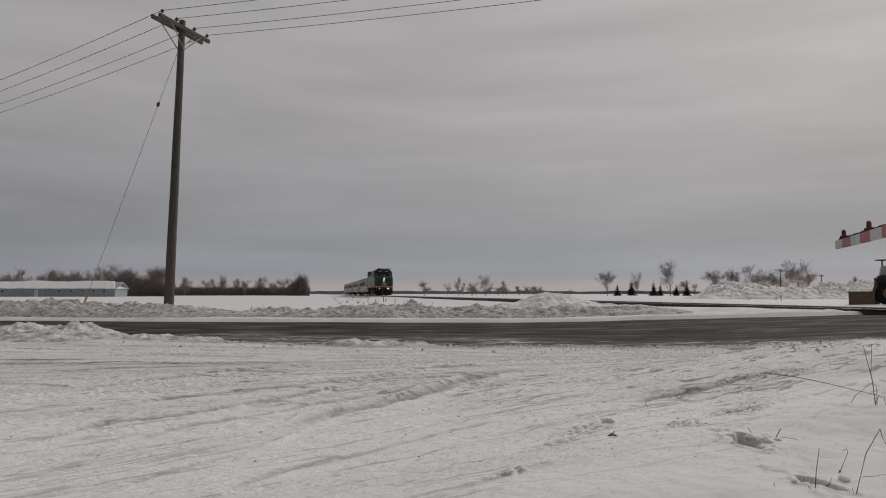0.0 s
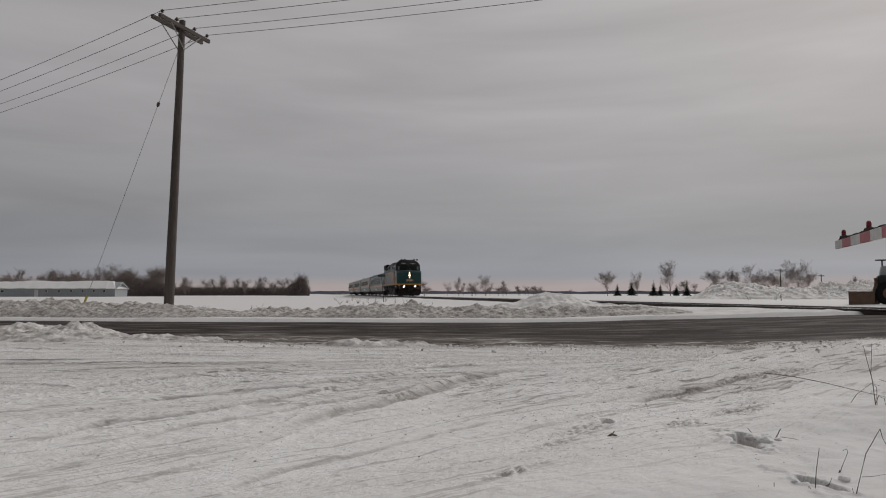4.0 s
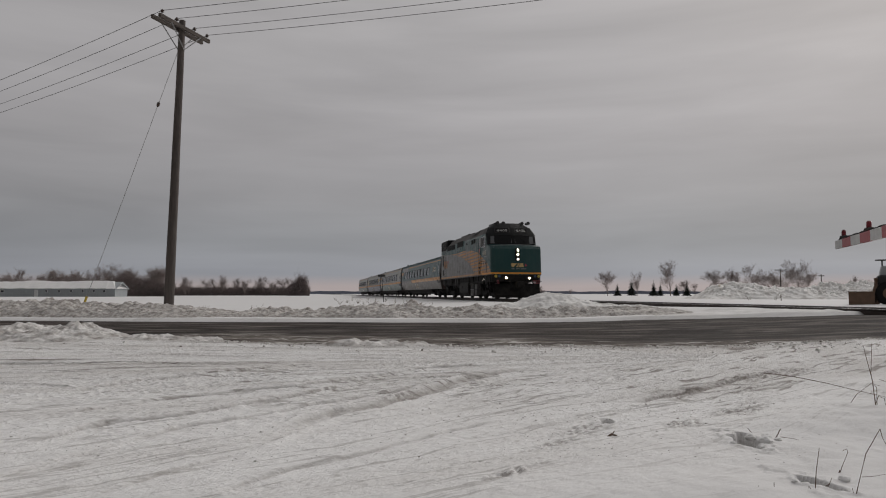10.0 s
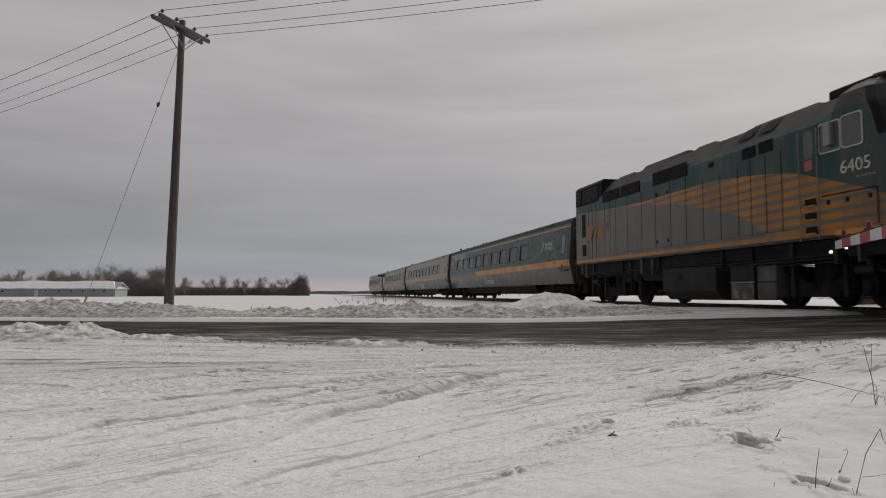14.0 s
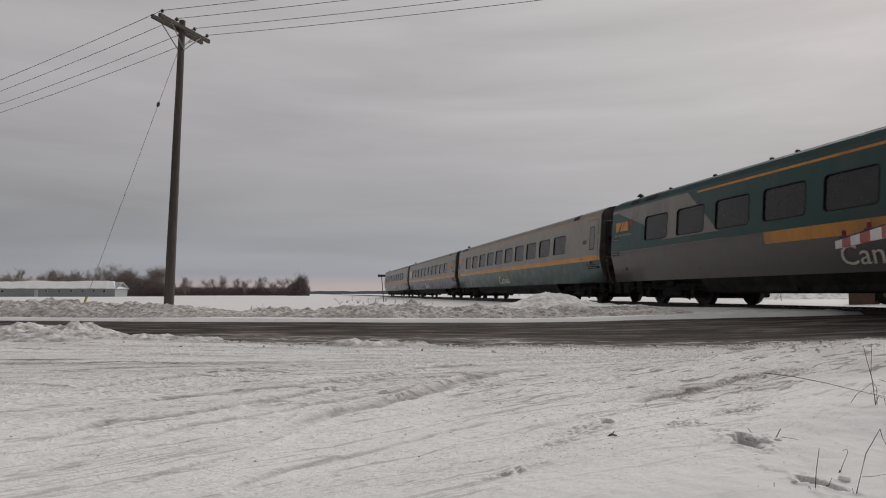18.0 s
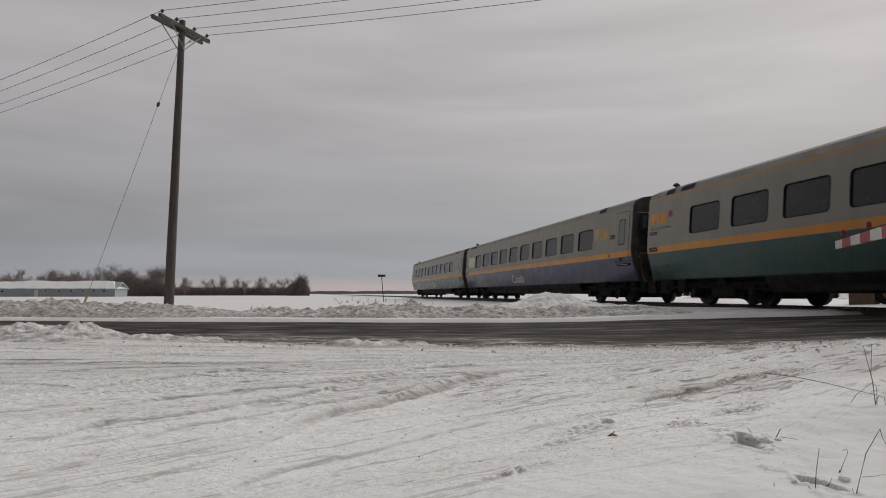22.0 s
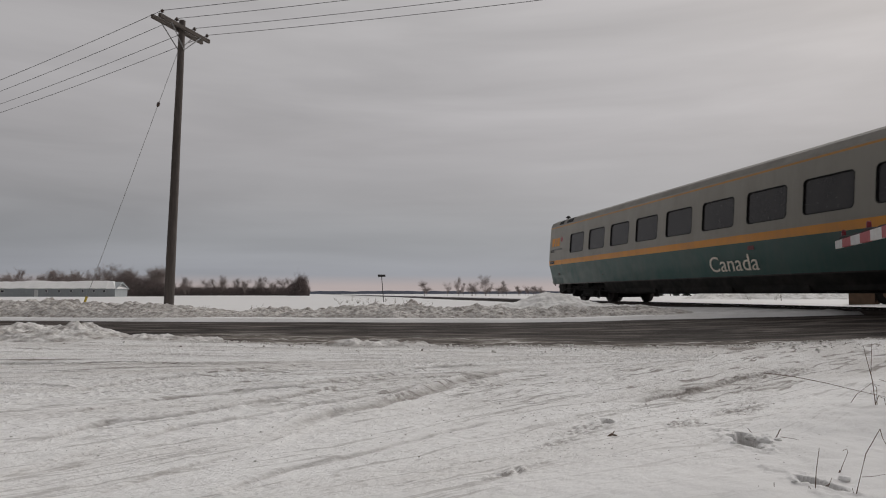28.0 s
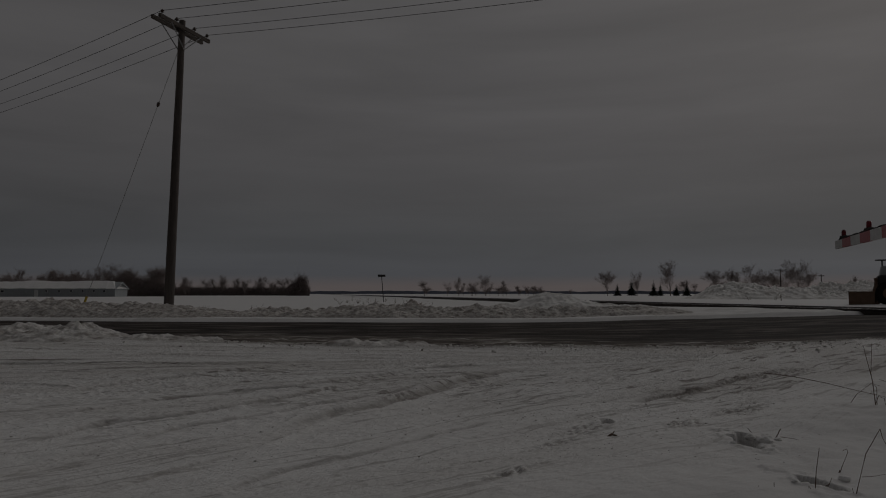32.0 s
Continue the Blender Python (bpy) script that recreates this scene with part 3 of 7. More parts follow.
def lump(name, mat, label, cx, cy, turn, length, width, height, rough, seed, cells=(120, 40), group="", peak=0.0, category="snow bank"):
    """A heap of ploughed snow on the ground: long axis turned by so many degrees."""
    u = np.linspace(-1, 1, cells[0])
    v = np.linspace(-1, 1, cells[1])
    U, V = np.meshgrid(u, v, indexing="ij")
    lx, ly = U * length / 2, V * width / 2
    c, s = math.cos(radians(turn)), math.sin(radians(turn))
    X, Y = cx + lx * c - ly * s, cy + lx * s + ly * c
    fall = (1 - np.abs(U) ** 6) * np.clip(1 - V * V, 0, 1) ** 0.8
    crest = 1 + 0.5 * fbm(lx, ly * 0 + seed, length * 0.16 + 0.6, 4, seed)
    k = 1.0 if length > 5.5 else 0.38
    lumps = 0.25 * np.abs(fbm(X, Y, 0.09 * k, 2, seed + 4)) + 0.75 * fbm(X, Y, 0.9 * k, 4, seed + 1) + 0.9 * np.abs(fbm(X, Y, 0.4 * k, 3, seed + 2)) + 0.45 * np.abs(fbm(X, Y, 0.2 * k, 2, seed + 3))
    if peak:
        top = np.exp(-(np.abs(lx + 0.06 * length) / (0.17 * length)) ** 1.5 - (np.abs(ly) / (0.26 * width)) ** 1.6)
        h = height * fall * crest + peak * top * (1 + 0.25 * fbm(X, Y, 0.6, 4, seed + 5)) + rough * fall * lumps * (1 - 0.4 * top)
    else:
        h = height * fall * crest + rough * fall * lumps
    Z = land(X, Y) - 0.06 + h
    return solid(name, grid_mesh(X, Y, Z), mat, label, category, group, smooth=180)


lump("snow_bank", M_BANK, "low dirty grey ploughed snow bank along the road", -17.0, 18.35, -6, 25, 2.8, 0.30, 0.20, 3, (620, 80))
lump("snow_bank", M_BANK, "low dirty grey ploughed snow bank along the road", 0.0, 16.75, -5, 12.4, 2.5, 0.22, 0.17, 5, (360, 80))
lump("snow_mound", M_PILE, "pointed mound of ploughed snow beside the tracks", 3.2, 17.8, -5, 5.6, 3.0, 0.14, 0.11, 8, (240, 120), peak=0.44, category="snow mound")
lump("snow_mound", M_HEAP, "low lumpy white and grey snow heap at the road edge", -6.5, 9.15, -9, 5.4, 2.3, 0.15, 0.085, 12, (340, 150), category="snow mound")
for cx, cy, turn, length, width, height, seed in ((-3.05, 8.15, -7, 2.2, 0.75, 0.07, 31), (-1.75, 7.75, -12, 1.2, 0.55, 0.05, 37), (-0.75, 7.42, -8, 1.7, 0.50, 0.065, 43), (0.72, 7.42, -4, 1.0, 0.40, 0.07, 41), (4.6, 7.75, 6, 3.4, 0.5, 0.05, 47)):
    lump("snow_lip", M_HEAP, "low white lip of ploughed snow at the road edge", cx, cy, turn, length, width, height, 0.045, seed, (150, 50), group="snow lips along the road", category="snow bank")
lump("snow_mound", M_PILE, "broad high pile of ploughed snow beyond the tracks", 21.5, 39.5, -3, 13.5, 6.5, 0.66, 0.34, 15, (260, 120), category="snow mound")
lump("snow_mound", M_PILE, "long pile of lumpy ploughed snow beyond the tracks", 28.5, 41.0, 4, 16, 6.0, 0.62, 0.46, 19, (300, 120), category="snow mound")


# ---- railway track ----
def track_pose(s, side=0.0, z=0.0):
    p = ALONG * s + ACROSS * (TRACK_D + side)
    return Matrix.Translation((p.x, p.y, z)) @ pose(0, 0, 0, 0, 0, math.degrees(math.atan2(-ALONG.y, -ALONG.x)))


def build_track():
    prof = [(-0.068, 0), (-0.068, 0.012), (-0.012, 0.03), (-0.010, 0.125), (-0.034, 0.14), (-0.036, 0.165), (-0.03, 0.172), (0.03, 0.172), (0.036, 0.165), (0.034, 0.14), (0.010, 0.125), (0.012, 0.03), (0.068, 0.012), (0.068, 0)]
    for side in (-0.7525, 0.7525):
        rail = new("rail")
        rail.matrix_world = track_pose(0, side, RAIL - 0.172)
        tagged(rail, "long rusty steel rail lying in snow", "rail", "rails of the track")
        b = Build()
        n = len(prof)
        vs = [(x, y, z) for x in (70.0, -900.0) for y, z in prof]
        b.add(vs, [(j, (j + 1) % n, n + (j + 1) % n, n + j) for j in range(n) if j not in (5, 6, 7)])
        part("web_and_foot", b, M_RAIL, rail, "rust-brown rail web")
        b = Build()
        b.add([(x, y, z) for x in (70.0, -900.0) for y, z in prof[5:9]], [(0, 1, 5, 4), (1, 2, 6, 5), (2, 3, 7, 6)])
        part("head", b, M_RAILTOP, rail, "polished rail head")
    tie = solid("railway_tie", Build().box(-0.12, 0.12, -1.3, 1.3, -0.14, 0.03, 0.012), M_TIE, "dark weathered wooden tie half buried in snow", "railway tie", "ties of the track", m=track_pose(6, 0, RAIL - 0.172))
    for k in range(1, 110):
        copy_thing(tie, track_pose(6 + 0.56 * k, random.uniform(-0.03, 0.03), RAIL - 0.172 + random.uniform(-0.012, 0.008)))


build_track()


# ---- utility pole and its lines ----
POLE = Vector((-9.03, 22.0, 0.0))
ARM_DIR = Vector((0.32, 0.947, 0.0))
LINE_DIR = Vector((0.947, -0.32, 0.0))


def build_pole():
    base = Matrix.Translation(POLE)
    pole = thing("utility_pole", base, "tall weathered wooden utility pole with a double crossarm", "utility pole")
    b = Build()
    ks = 14
    b.tube([(0.015 * i, 0.006 * math.sin(i * 1.3), -0.3 + (10.12) * i / ks) for i in range(ks + 1)], [0.165 - 0.062 * i / ks for i in range(ks + 1)], 14)
    part("pole", b, M_POLE, pole, smooth=60)
    top = Vector((0.20, 0, 9.52))
    for sgn in (-1, 1):
        b = Build()
        o = top + LINE_DIR * (0.15 * sgn)
        c = [o + ARM_DIR * (1.22 * e) + LINE_DIR * (0.045 * f) + Vector((0, 0, 0.06 * g)) for e in (-1, 1) for f in (-1, 1) for g in (-1, 1)]
        b.add(c, [(0, 1, 3, 2), (4, 6, 7, 5), (0, 4, 5, 1), (2, 3, 7, 6), (0, 2, 6, 4), (1, 5, 7, 3)])
        part("crossarm", b, M_ARM, pole, "grey weathered wooden crossarm")
    for sgn in (-1, 1):
        b = Build()
        b.tube([top + LINE_DIR * 0.2 * sgn + ARM_DIR * -0.72 + Vector((0, 0, -0.05)), top + LINE_DIR * 0.11 * sgn + Vector((0, 0, -0.72))], 0.018, 6)
        b.tube([top + LINE_DIR * 0.2 * sgn + ARM_DIR * 0.72 + Vector((0, 0, -0.05)), top + LINE_DIR * 0.11 * sgn + Vector((0, 0, -0.72))], 0.018, 6)
        part("brace", b, M_STEEL, pole, "flat steel arm brace")
    pts = []
    for e in INSULATORS:
        p = top + ARM_DIR * e + Vector((0, 0, 0.06)) + LINE_DIR * 0.15
        b = Build()
        b.tube([p, p + Vector((0, 0, 0.07))], 0.012, 6)
        b.tube([p + Vector((0, 0, h)) for h in (0.06, 0.07, 0.10, 0.11, 0.15, 0.17)], [0.035, 0.055, 0.05, 0.06, 0.045, 0.02], 12)
        part("insulator", b, M_PORCELAIN, pole, "dark pin insulator", smooth=50)
        pts.append(POLE + p + Vector((0, 0, 0.13)))
    return pts


INSULATORS = (-1.1, -0.42, 0.45, 1.1)


def span(name, a, c, sag, r, label, group):
    b = Build()
    n = 28
    b.tube([Vector(a).lerp(Vector(c), i / n) - Vector((0, 0, sag * 4 * (i / n) * (1 - i / n))) for i in range(n + 1)], r, 5)
    solid(name, b, M_WIRE, label, "power line", group)


for p in build_pole():
    span("power_line", p, p + LINE_DIR * 46 + Vector((0, 0, 0.4)), 0.7, 0.009, "thin dark overhead wire tied to the pole", "overhead wires")
    span("power_line", p, p + Vector((-0.865, 0.50, 0)) * 48 + Vector((0, 0, -0.6)), 0.9, 0.009, "thin dark overhead wire tied to the pole", "overhead wires")


def build_guy():
    a, c = POLE + Vector((0.17, 0, 9.0)), Vector((-10.95, 20.3, 0.12))
    guy = thing("guy_wire", Matrix.Translation(c), "taut steel guy wire with a yellow guard", "guy wire")
    d = a - c
    part("wire", Build().tube([(0, 0, 0), d], 0.0075, 5), M_GUY, guy, "pale steel strand")
    part("strain_insulator", Build().tube([d * t for t in (0.745, 0.75, 0.76, 0.765)], [0.02, 0.05, 0.05, 0.02], 8), M_PORCELAIN, guy, "dark strain insulator")
    part("guard", Build().tube([d * 0.0, d * 0.045], 0.035, 8), M_YELLOW, guy, "bright yellow plastic guard")


build_guy()


# ---- the train ----
TRAIN, WHEELS = [], []
C_GREY, C_GREEN, C_GOLD, C_BLUE = (0.285, 0.27, 0.235), (0.011, 0.066, 0.059), (0.66, 0.275, 0.035), (0.036, 0.041, 0.098)
C_LOWGREY, C_ROOF, C_UNDER = (0.115, 0.104, 0.094), (0.25, 0.24, 0.222), (0.007, 0.0065, 0.006)


class Nodes:
    """Short hand for a material's maths on the thing's own coordinates."""

    def __init__(self, name, rough=0.4, spec=0.22, coat=0.32):
        self.m = bpy.data.materials.new(name)
        self.m.use_nodes = True
        self.nt = self.m.node_tree
        self.b = self.nt.nodes["Principled BSDF"]
        self.b.inputs["Roughness"].default_value, self.b.inputs["Specular IOR Level"].default_value = rough, spec
        self.b.inputs["Coat Weight"].default_value, self.b.inputs["Coat Roughness"].default_value = coat, 0.22
        self.tc = self.nt.nodes.new("ShaderNodeTexCoord")
        s = self.nt.nodes.new("ShaderNodeSeparateXYZ")
        self.nt.links.new(self.tc.outputs["Object"], s.inputs[0])
        self.x, self.z = s.outputs["X"], s.outputs["Z"]

    def op(self, kind, a, c=0.0):
        n = self.nt.nodes.new("ShaderNodeMath")
        n.operation = kind
        for i, v in enumerate((a, c)):
            if isinstance(v, (int, float)):
                n.inputs[i].default_value = v
            else:
                self.nt.links.new(v, n.inputs[i])
        return n.outputs[0]

    def over(self, a, c):
        return self.op("GREATER_THAN", a, c)

    def band(self, v, lo, hi):
        return self.op("MULTIPLY", self.over(v, lo), self.over(hi, v))

    def both(self, *ms):
        out = ms[0]
        for m in ms[1:]:
            out = self.op("MULTIPLY", out, m)
        return out

    def line(self, k, c):
        """k * x + c"""
        return self.op("ADD", self.op("MULTIPLY", self.x, k), c)

    def curve(self, pts, lo, hi, scale):
        """A smooth curve through points (x, value)."""
        r = self.nt.nodes.new("ShaderNodeMapRange")
        r.inputs["From Min"].default_value, r.inputs["From Max"].default_value = lo, hi
        self.nt.links.new(self.x, r.inputs["Value"])
        f = self.nt.nodes.new("ShaderNodeFloatCurve")
        c = f.mapping.curves[0]
        while len(c.points) < len(pts):
            c.points.new(0.5, 0.5)
        for p, (x, v) in zip(c.points, pts):
            p.location = ((x - lo) / (hi - lo), v / scale)
        f.mapping.update()
        self.nt.links.new(r.outputs[0], f.inputs["Value"])
        return self.op("MULTIPLY", f.outputs[0], scale)

    def mix(self, f, a, c):
        n = self.nt.nodes.new("ShaderNodeMix")
        n.data_type = "RGBA"
        for k, v in (("Factor", f), ("A", a), ("B", c)):
            if isinstance(v, tuple):
                n.inputs[k].default_value = (*v, 1)
            else:
                self.nt.links.new(v, n.inputs[k])
        return n.outputs["Result"]

    def noise(self, scale, detail=5.0, stretch=(1, 1, 1)):
        mp = self.nt.nodes.new("ShaderNodeMapping")
        mp.inputs["Scale"].default_value = stretch
        self.nt.links.new(self.tc.outputs["Object"], mp.inputs["Vector"])
        n = self.nt.nodes.new("ShaderNodeTexNoise")
        n.inputs["Scale"].default_value, n.inputs["Detail"].default_value, n.inputs["Roughness"].default_value = scale, detail, 0.62
        self.nt.links.new(mp.outputs[0], n.inputs["Vector"])
        return n.outputs["Fac"]

    def span(self, v, a, z, lo, hi):
        r = self.nt.nodes.new("ShaderNodeMapRange")
        for k, x in (("From Min", a), ("From Max", z), ("To Min", lo), ("To Max", hi)):
            r.inputs[k].default_value = x
        self.nt.links.new(v, r.inputs["Value"])
        return r.outputs[0]

    def finish(self, col, grime=(0.12, 0.105, 0.092), amount=0.45):
        """Road grime in upright streaks and blotches, and a fine unevenness of the panels."""
        col = self.mix(self.span(self.noise(1.1, 6.0, (1.0, 1.0, 0.5)), 0.42, 0.72, 0.0, amount), col, grime)
        col = self.mix(self.span(self.noise(7.0, 6.0, (1.0, 1.0, 0.12)), 0.48, 0.75, 0.0, amount * 0.7), col, grime)
        self.nt.links.new(col, self.b.inputs["Base Color"])
        self.nt.links.new(self.span(self.noise(2.0), 0.3, 0.7, 0.28, 0.54), self.b.inputs["Roughness"])
        bn = self.nt.nodes.new("ShaderNodeBump")
        bn.inputs["Strength"].default_value, bn.inputs["Distance"].default_value = 0.12, 0.01
        self.nt.links.new(self.noise(1.3, 3.0), bn.inputs["Height"])
        self.nt.links.new(bn.outputs[0], self.b.inputs["Normal"])
        return self.m


def coach_paint(name, low, top_line=True, grey=C_GREY):
    """Grey coach with a gold band over a dark lower side."""
    n = Nodes(name)
    col = n.mix(n.over(n.z, 1.645), low, C_GOLD)
    col = n.mix(n.over(n.z, 1.84), col, grey)
    if top_line:
        col = n.mix(n.band(n.z, 3.28, 3.328), col, (0.48, 0.235, 0.06))
    col = n.mix(n.over(n.z, 3.37), col, C_ROOF)
    col = n.mix(n.over(0.83, n.z), col, C_UNDER)
    return n.finish(col, amount=0.21)


def business_paint():
    """Green coach: its rear end is grey, with slanting edges, above a grey lower side."""
    n = Nodes("green_business_coach_paint")
    col = n.mix(n.over(n.z, 1.55), C_LOWGREY, C_GOLD)
    ahead = n.over(n.x, n.op("ADD", n.op("MULTIPLY", n.op("SUBTRACT", n.z, 2.07), -1.25), -6.15))
    upper = n.over(n.z, n.line(0.0, 1.83))
    col = n.mix(upper, col, (0.245, 0.232, 0.212))
    col = n.mix(n.both(upper, ahead), col, C_GREEN)
    rear = n.over(-4.3, n.x)
    col = n.mix(n.both(rear, n.over(1.83, n.z), n.over(n.z, 1.55)), col, C_LOWGREY)
    col = n.mix(n.both(rear, n.band(n.z, 1.84, 2.04)), col, C_GREEN)
    col = n.mix(n.both(n.over(-9.0, n.x), n.over(n.line(-0.30, -0.45), n.z), n.over(n.z, 1.84), n.over(3.2, n.z)), col, C_GREEN)
    col = n.mix(n.both(n.over(n.x, -7.2), n.band(n.z, 3.215, 3.275)), col, C_GOLD)
    col = n.mix(n.over(n.z, 3.30), col, (0.024, 0.056, 0.056))
    col = n.mix(n.over(0.80, n.z), col, C_UNDER)
    return n.finish(col, grime=(0.085, 0.078, 0.07), amount=0.42)


def loco_paint():
    """Green over grey, with a wave of gold bars between, and a gold sill line."""
    n = Nodes("green_grey_gold_engine_paint", coat=0.22)
    zt = n.curve([(-16.0, 3.62), (-13.0, 3.45), (-10.0, 3.36), (-8.2, 3.38), (-6.5, 3.37), (-5.3, 3.30), (-3.4, 3.05), (-2.6, 2.82), (-0.94, 2.23), (-0.2, 1.75), (0.3, 1.2)], -16.2, 0.4, 4.0)
    zb = n.curve([(-16.0, 3.66), (-13.0, 3.47), (-11.2, 3.34), (-9.6, 3.16), (-8.2, 3.01), (-6.56, 2.64), (-5.35, 2.30), (-4.68, 1.97), (-4.18, 1.62), (-3.6, 1.2), (0.3, 0.6)], -16.2, 0.4, 4.0)
    gold = n.mix(n.over(n.op("FRACT", n.op("MULTIPLY", n.op("SUBTRACT", n.z, n.line(0.02, 0.0)), 4.6)), 0.60), (0.50, 0.205, 0.03), (0.19, 0.165, 0.13))
    col = n.mix(n.over(n.z, zb), (0.165, 0.16, 0.148), gold)
    col = n.mix(n.over(n.z, zt), col, C_GREEN)
    col = n.mix(n.over(1.70, n.z), col, (0.50, 0.215, 0.04))
    col = n.mix(n.over(1.585, n.z), col, C_UNDER)
    return n.finish(col, amount=0.62)


M_SILVERLOCO = loco_paint()
M_NOSE = Nodes("dark_green_nose_paint", 0.35, 0.25, 0.12).finish((0.011, 0.048, 0.047), amount=0.10)
M_LOCOROOF = material("sooty_roof", (0.075, 0.07, 0.066), 0.8, vary=0.35, grain=2.5, dirt=(0.025, 0.022, 0.02), dirt_amount=0.7, dirt_scale=0.9)
M_LOCOBLACK = material("black_cab_front", (0.009, 0.0095, 0.010), 0.65, vary=0.2, spec=0.2)
M_GLASS = material("dark_tinted_glass", (0.022, 0.020, 0.021), 0.2, vary=0.15, spec=0.5, dirt=(0.05, 0.047, 0.045), dirt_amount=0.4, dirt_scale=1.5)
M_GREYWHITE = material("dull_white_lettering", (0.42, 0.42, 0.40), 0.5, vary=0.15)
# grey base paints in the sky seen through the cab panes
M_CABGLASS = material("sky_grey_cab_glass", (0.12, 0.125, 0.128), 0.08, vary=0.1, spec=0.6)
M_RUBBER = material("black_rubber", (0.012, 0.012, 0.012), 0.8, vary=0.2, spec=0.2)
M_UNDER = material("grimy_underframe", (0.009, 0.0085, 0.008), 0.8, 0.0, vary=0.45, grain=4.0, dirt=(0.040, 0.036, 0.032), dirt_amount=0.5, dirt_scale=2.5, spec=0.2)
M_WHEEL = material("brown_steel_wheel", (0.032, 0.027, 0.024), 0.6, 0.3, vary=0.35, dirt=(0.08, 0.07, 0.06), dirt_amount=0.4, dirt_scale=5.0)
M_ENDWALL = material("grimy_end_steel", (0.040, 0.036, 0.033), 0.75, 0.0, vary=0.45, grain=5.0, dirt=(0.10, 0.088, 0.078), dirt_amount=0.7, dirt_scale=2.2)
M_BROWNGEAR = material("rusty_brown_gear", (0.085, 0.048, 0.036), 0.8, vary=0.4, grain=8.0)
M_TANK = material("grimy_tank_steel", (0.022, 0.021, 0.020), 0.7, 0.0, vary=0.4, dirt=(0.05, 0.046, 0.042), dirt_amount=0.5, dirt_scale=1.5, spec=0.25)
M_DUSTED = material("snow_dusted_steel", (0.075, 0.072, 0.07), 0.8, vary=0.4, grain=4.0, dirt=(0.20, 0.195, 0.19), dirt_amount=0.6, dirt_scale=2.0)
M_STEPLAMP = material("lit_step_lamp", (1.0, 0.9, 0.75), 0.3, vary=0.0, emit=2.0)
M_FROST = material("snow_crusted_steel", (0.09, 0.087, 0.084), 0.8, vary=0.4, grain=5.0, dirt=(0.55, 0.54, 0.52), dirt_amount=0.6, dirt_scale=2.5)
M_GOLD = material("gold_paint", C_GOLD, 0.5, vary=0.2)
M_FADEDGOLD = material("faded_gold_paint", (0.46, 0.315, 0.13), 0.6, vary=0.2)
M_RUSTGOLD = material("worn_orange_paint", (0.33, 0.13, 0.035), 0.6, vary=0.35, grain=5.0, dirt=(0.17, 0.155, 0.14), dirt_amount=0.9, dirt_scale=3.0)
M_LETTER = material("cream_lettering", (0.70, 0.65, 0.56), 0.5, vary=0.15)
M_GREYLETTER = material("grey_lettering", (0.22, 0.22, 0.22), 0.5, vary=0.15)
M_DULLRED = material("dull_red_patch", (0.14, 0.03, 0.035), 0.6, vary=0.2)
M_LEAF = material("red_emblem", (0.30, 0.022, 0.045), 0.5, vary=0.1)
M_ALU = material("aluminium_trim", (0.55, 0.55, 0.54), 0.35, 0.8, vary=0.15)
M_BOARD = material("cream_board", (0.62, 0.57, 0.44), 0.6, vary=0.1)
M_HEAD = material("lit_headlamp", (1.0, 0.80, 0.52), 0.2, vary=0.0, emit=24.0)
M_BRASS = material("warm_reflector", (0.55, 0.38, 0.16), 0.3, 0.8, vary=0.15)
M_HEADDIM = material("lit_white_lamp", (1.0, 0.93, 0.85), 0.2, vary=0.0, emit=2.2)
M_AMBER = material("amber_lens", (0.40, 0.33, 0.07), 0.2, vary=0.1)
M_BLUELENS = material("blue_lens", (0.05, 0.08, 0.13), 0.2, vary=0.1)
M_STEPRED = material("red_marker_plate", (0.45, 0.10, 0.10), 0.5, vary=0.1)
M_DOORGLASS = material("greenish_door_glass", (0.13, 0.15, 0.145), 0.15, vary=0.1, spec=0.5)


def flat_text(words, size, thick=0.004, fit=None):
    """Letters as a mesh lying in x and z, facing -y; fit: the width they fill."""
    cu = bpy.data.curves.new("letters", "FONT")
    cu.body, cu.size, cu.extrude, cu.resolution_u = words, size, thick, 3
    ob = bpy.data.objects.new("letters", cu)
    scene.collection.objects.link(ob)
    bpy.context.view_layer.update()
    me = bpy.data.meshes.new_from_object(ob)
    bpy.data.objects.remove(ob)
    k = 1.0
    if fit:
        xs = [v.co.x for v in me.vertices]
        k = fit / (max(xs) - min(xs))
    me.transform(Matrix.Rotation(radians(90), 4, "X") @ Matrix.Diagonal((k, 1, 1, 1)))
    return me


def lettering(name, words, m, size, fit, mat, parent, label=""):
    me = flat_text(words, size, 0.004, fit)
    me.materials.clear()
    me.materials.append(mat)
    ob = part(name, me, mat, parent, label)
    ob.matrix_basis = m
    return ob


# near side faces -y; rows of text read towards +x
COACH = [(1.18, 0.42), (1.31, 0.62), (1.385, 0.80), (1.49, 1.30), (1.570, 1.645), (1.585, 1.84), (1.572, 2.08), (1.505, 2.87), (1.475, 3.22), (1.455, 3.365), (1.37, 3.53), (1.12, 3.65), (0.70, 3.72), (0.0, 3.74)]
HALF, REAR = 12.24, 12.58


def side_y(z):
    return float(np.interp(z, [p[1] for p in COACH], [p[0] for p in COACH]))


def round_rect(x0, x1, z0, z1, r, n=4):
    pts = []
    for cx, cz, a in ((x1 - r, z1 - r, 0), (x0 + r, z1 - r, 90), (x0 + r, z0 + r, 180), (x1 - r, z0 + r, 270)):
        for k in range(n + 1):
            t = radians(a + 90 * k / n)
            pts.append((cx + r * math.cos(t), cz + r * math.sin(t)))
    return pts


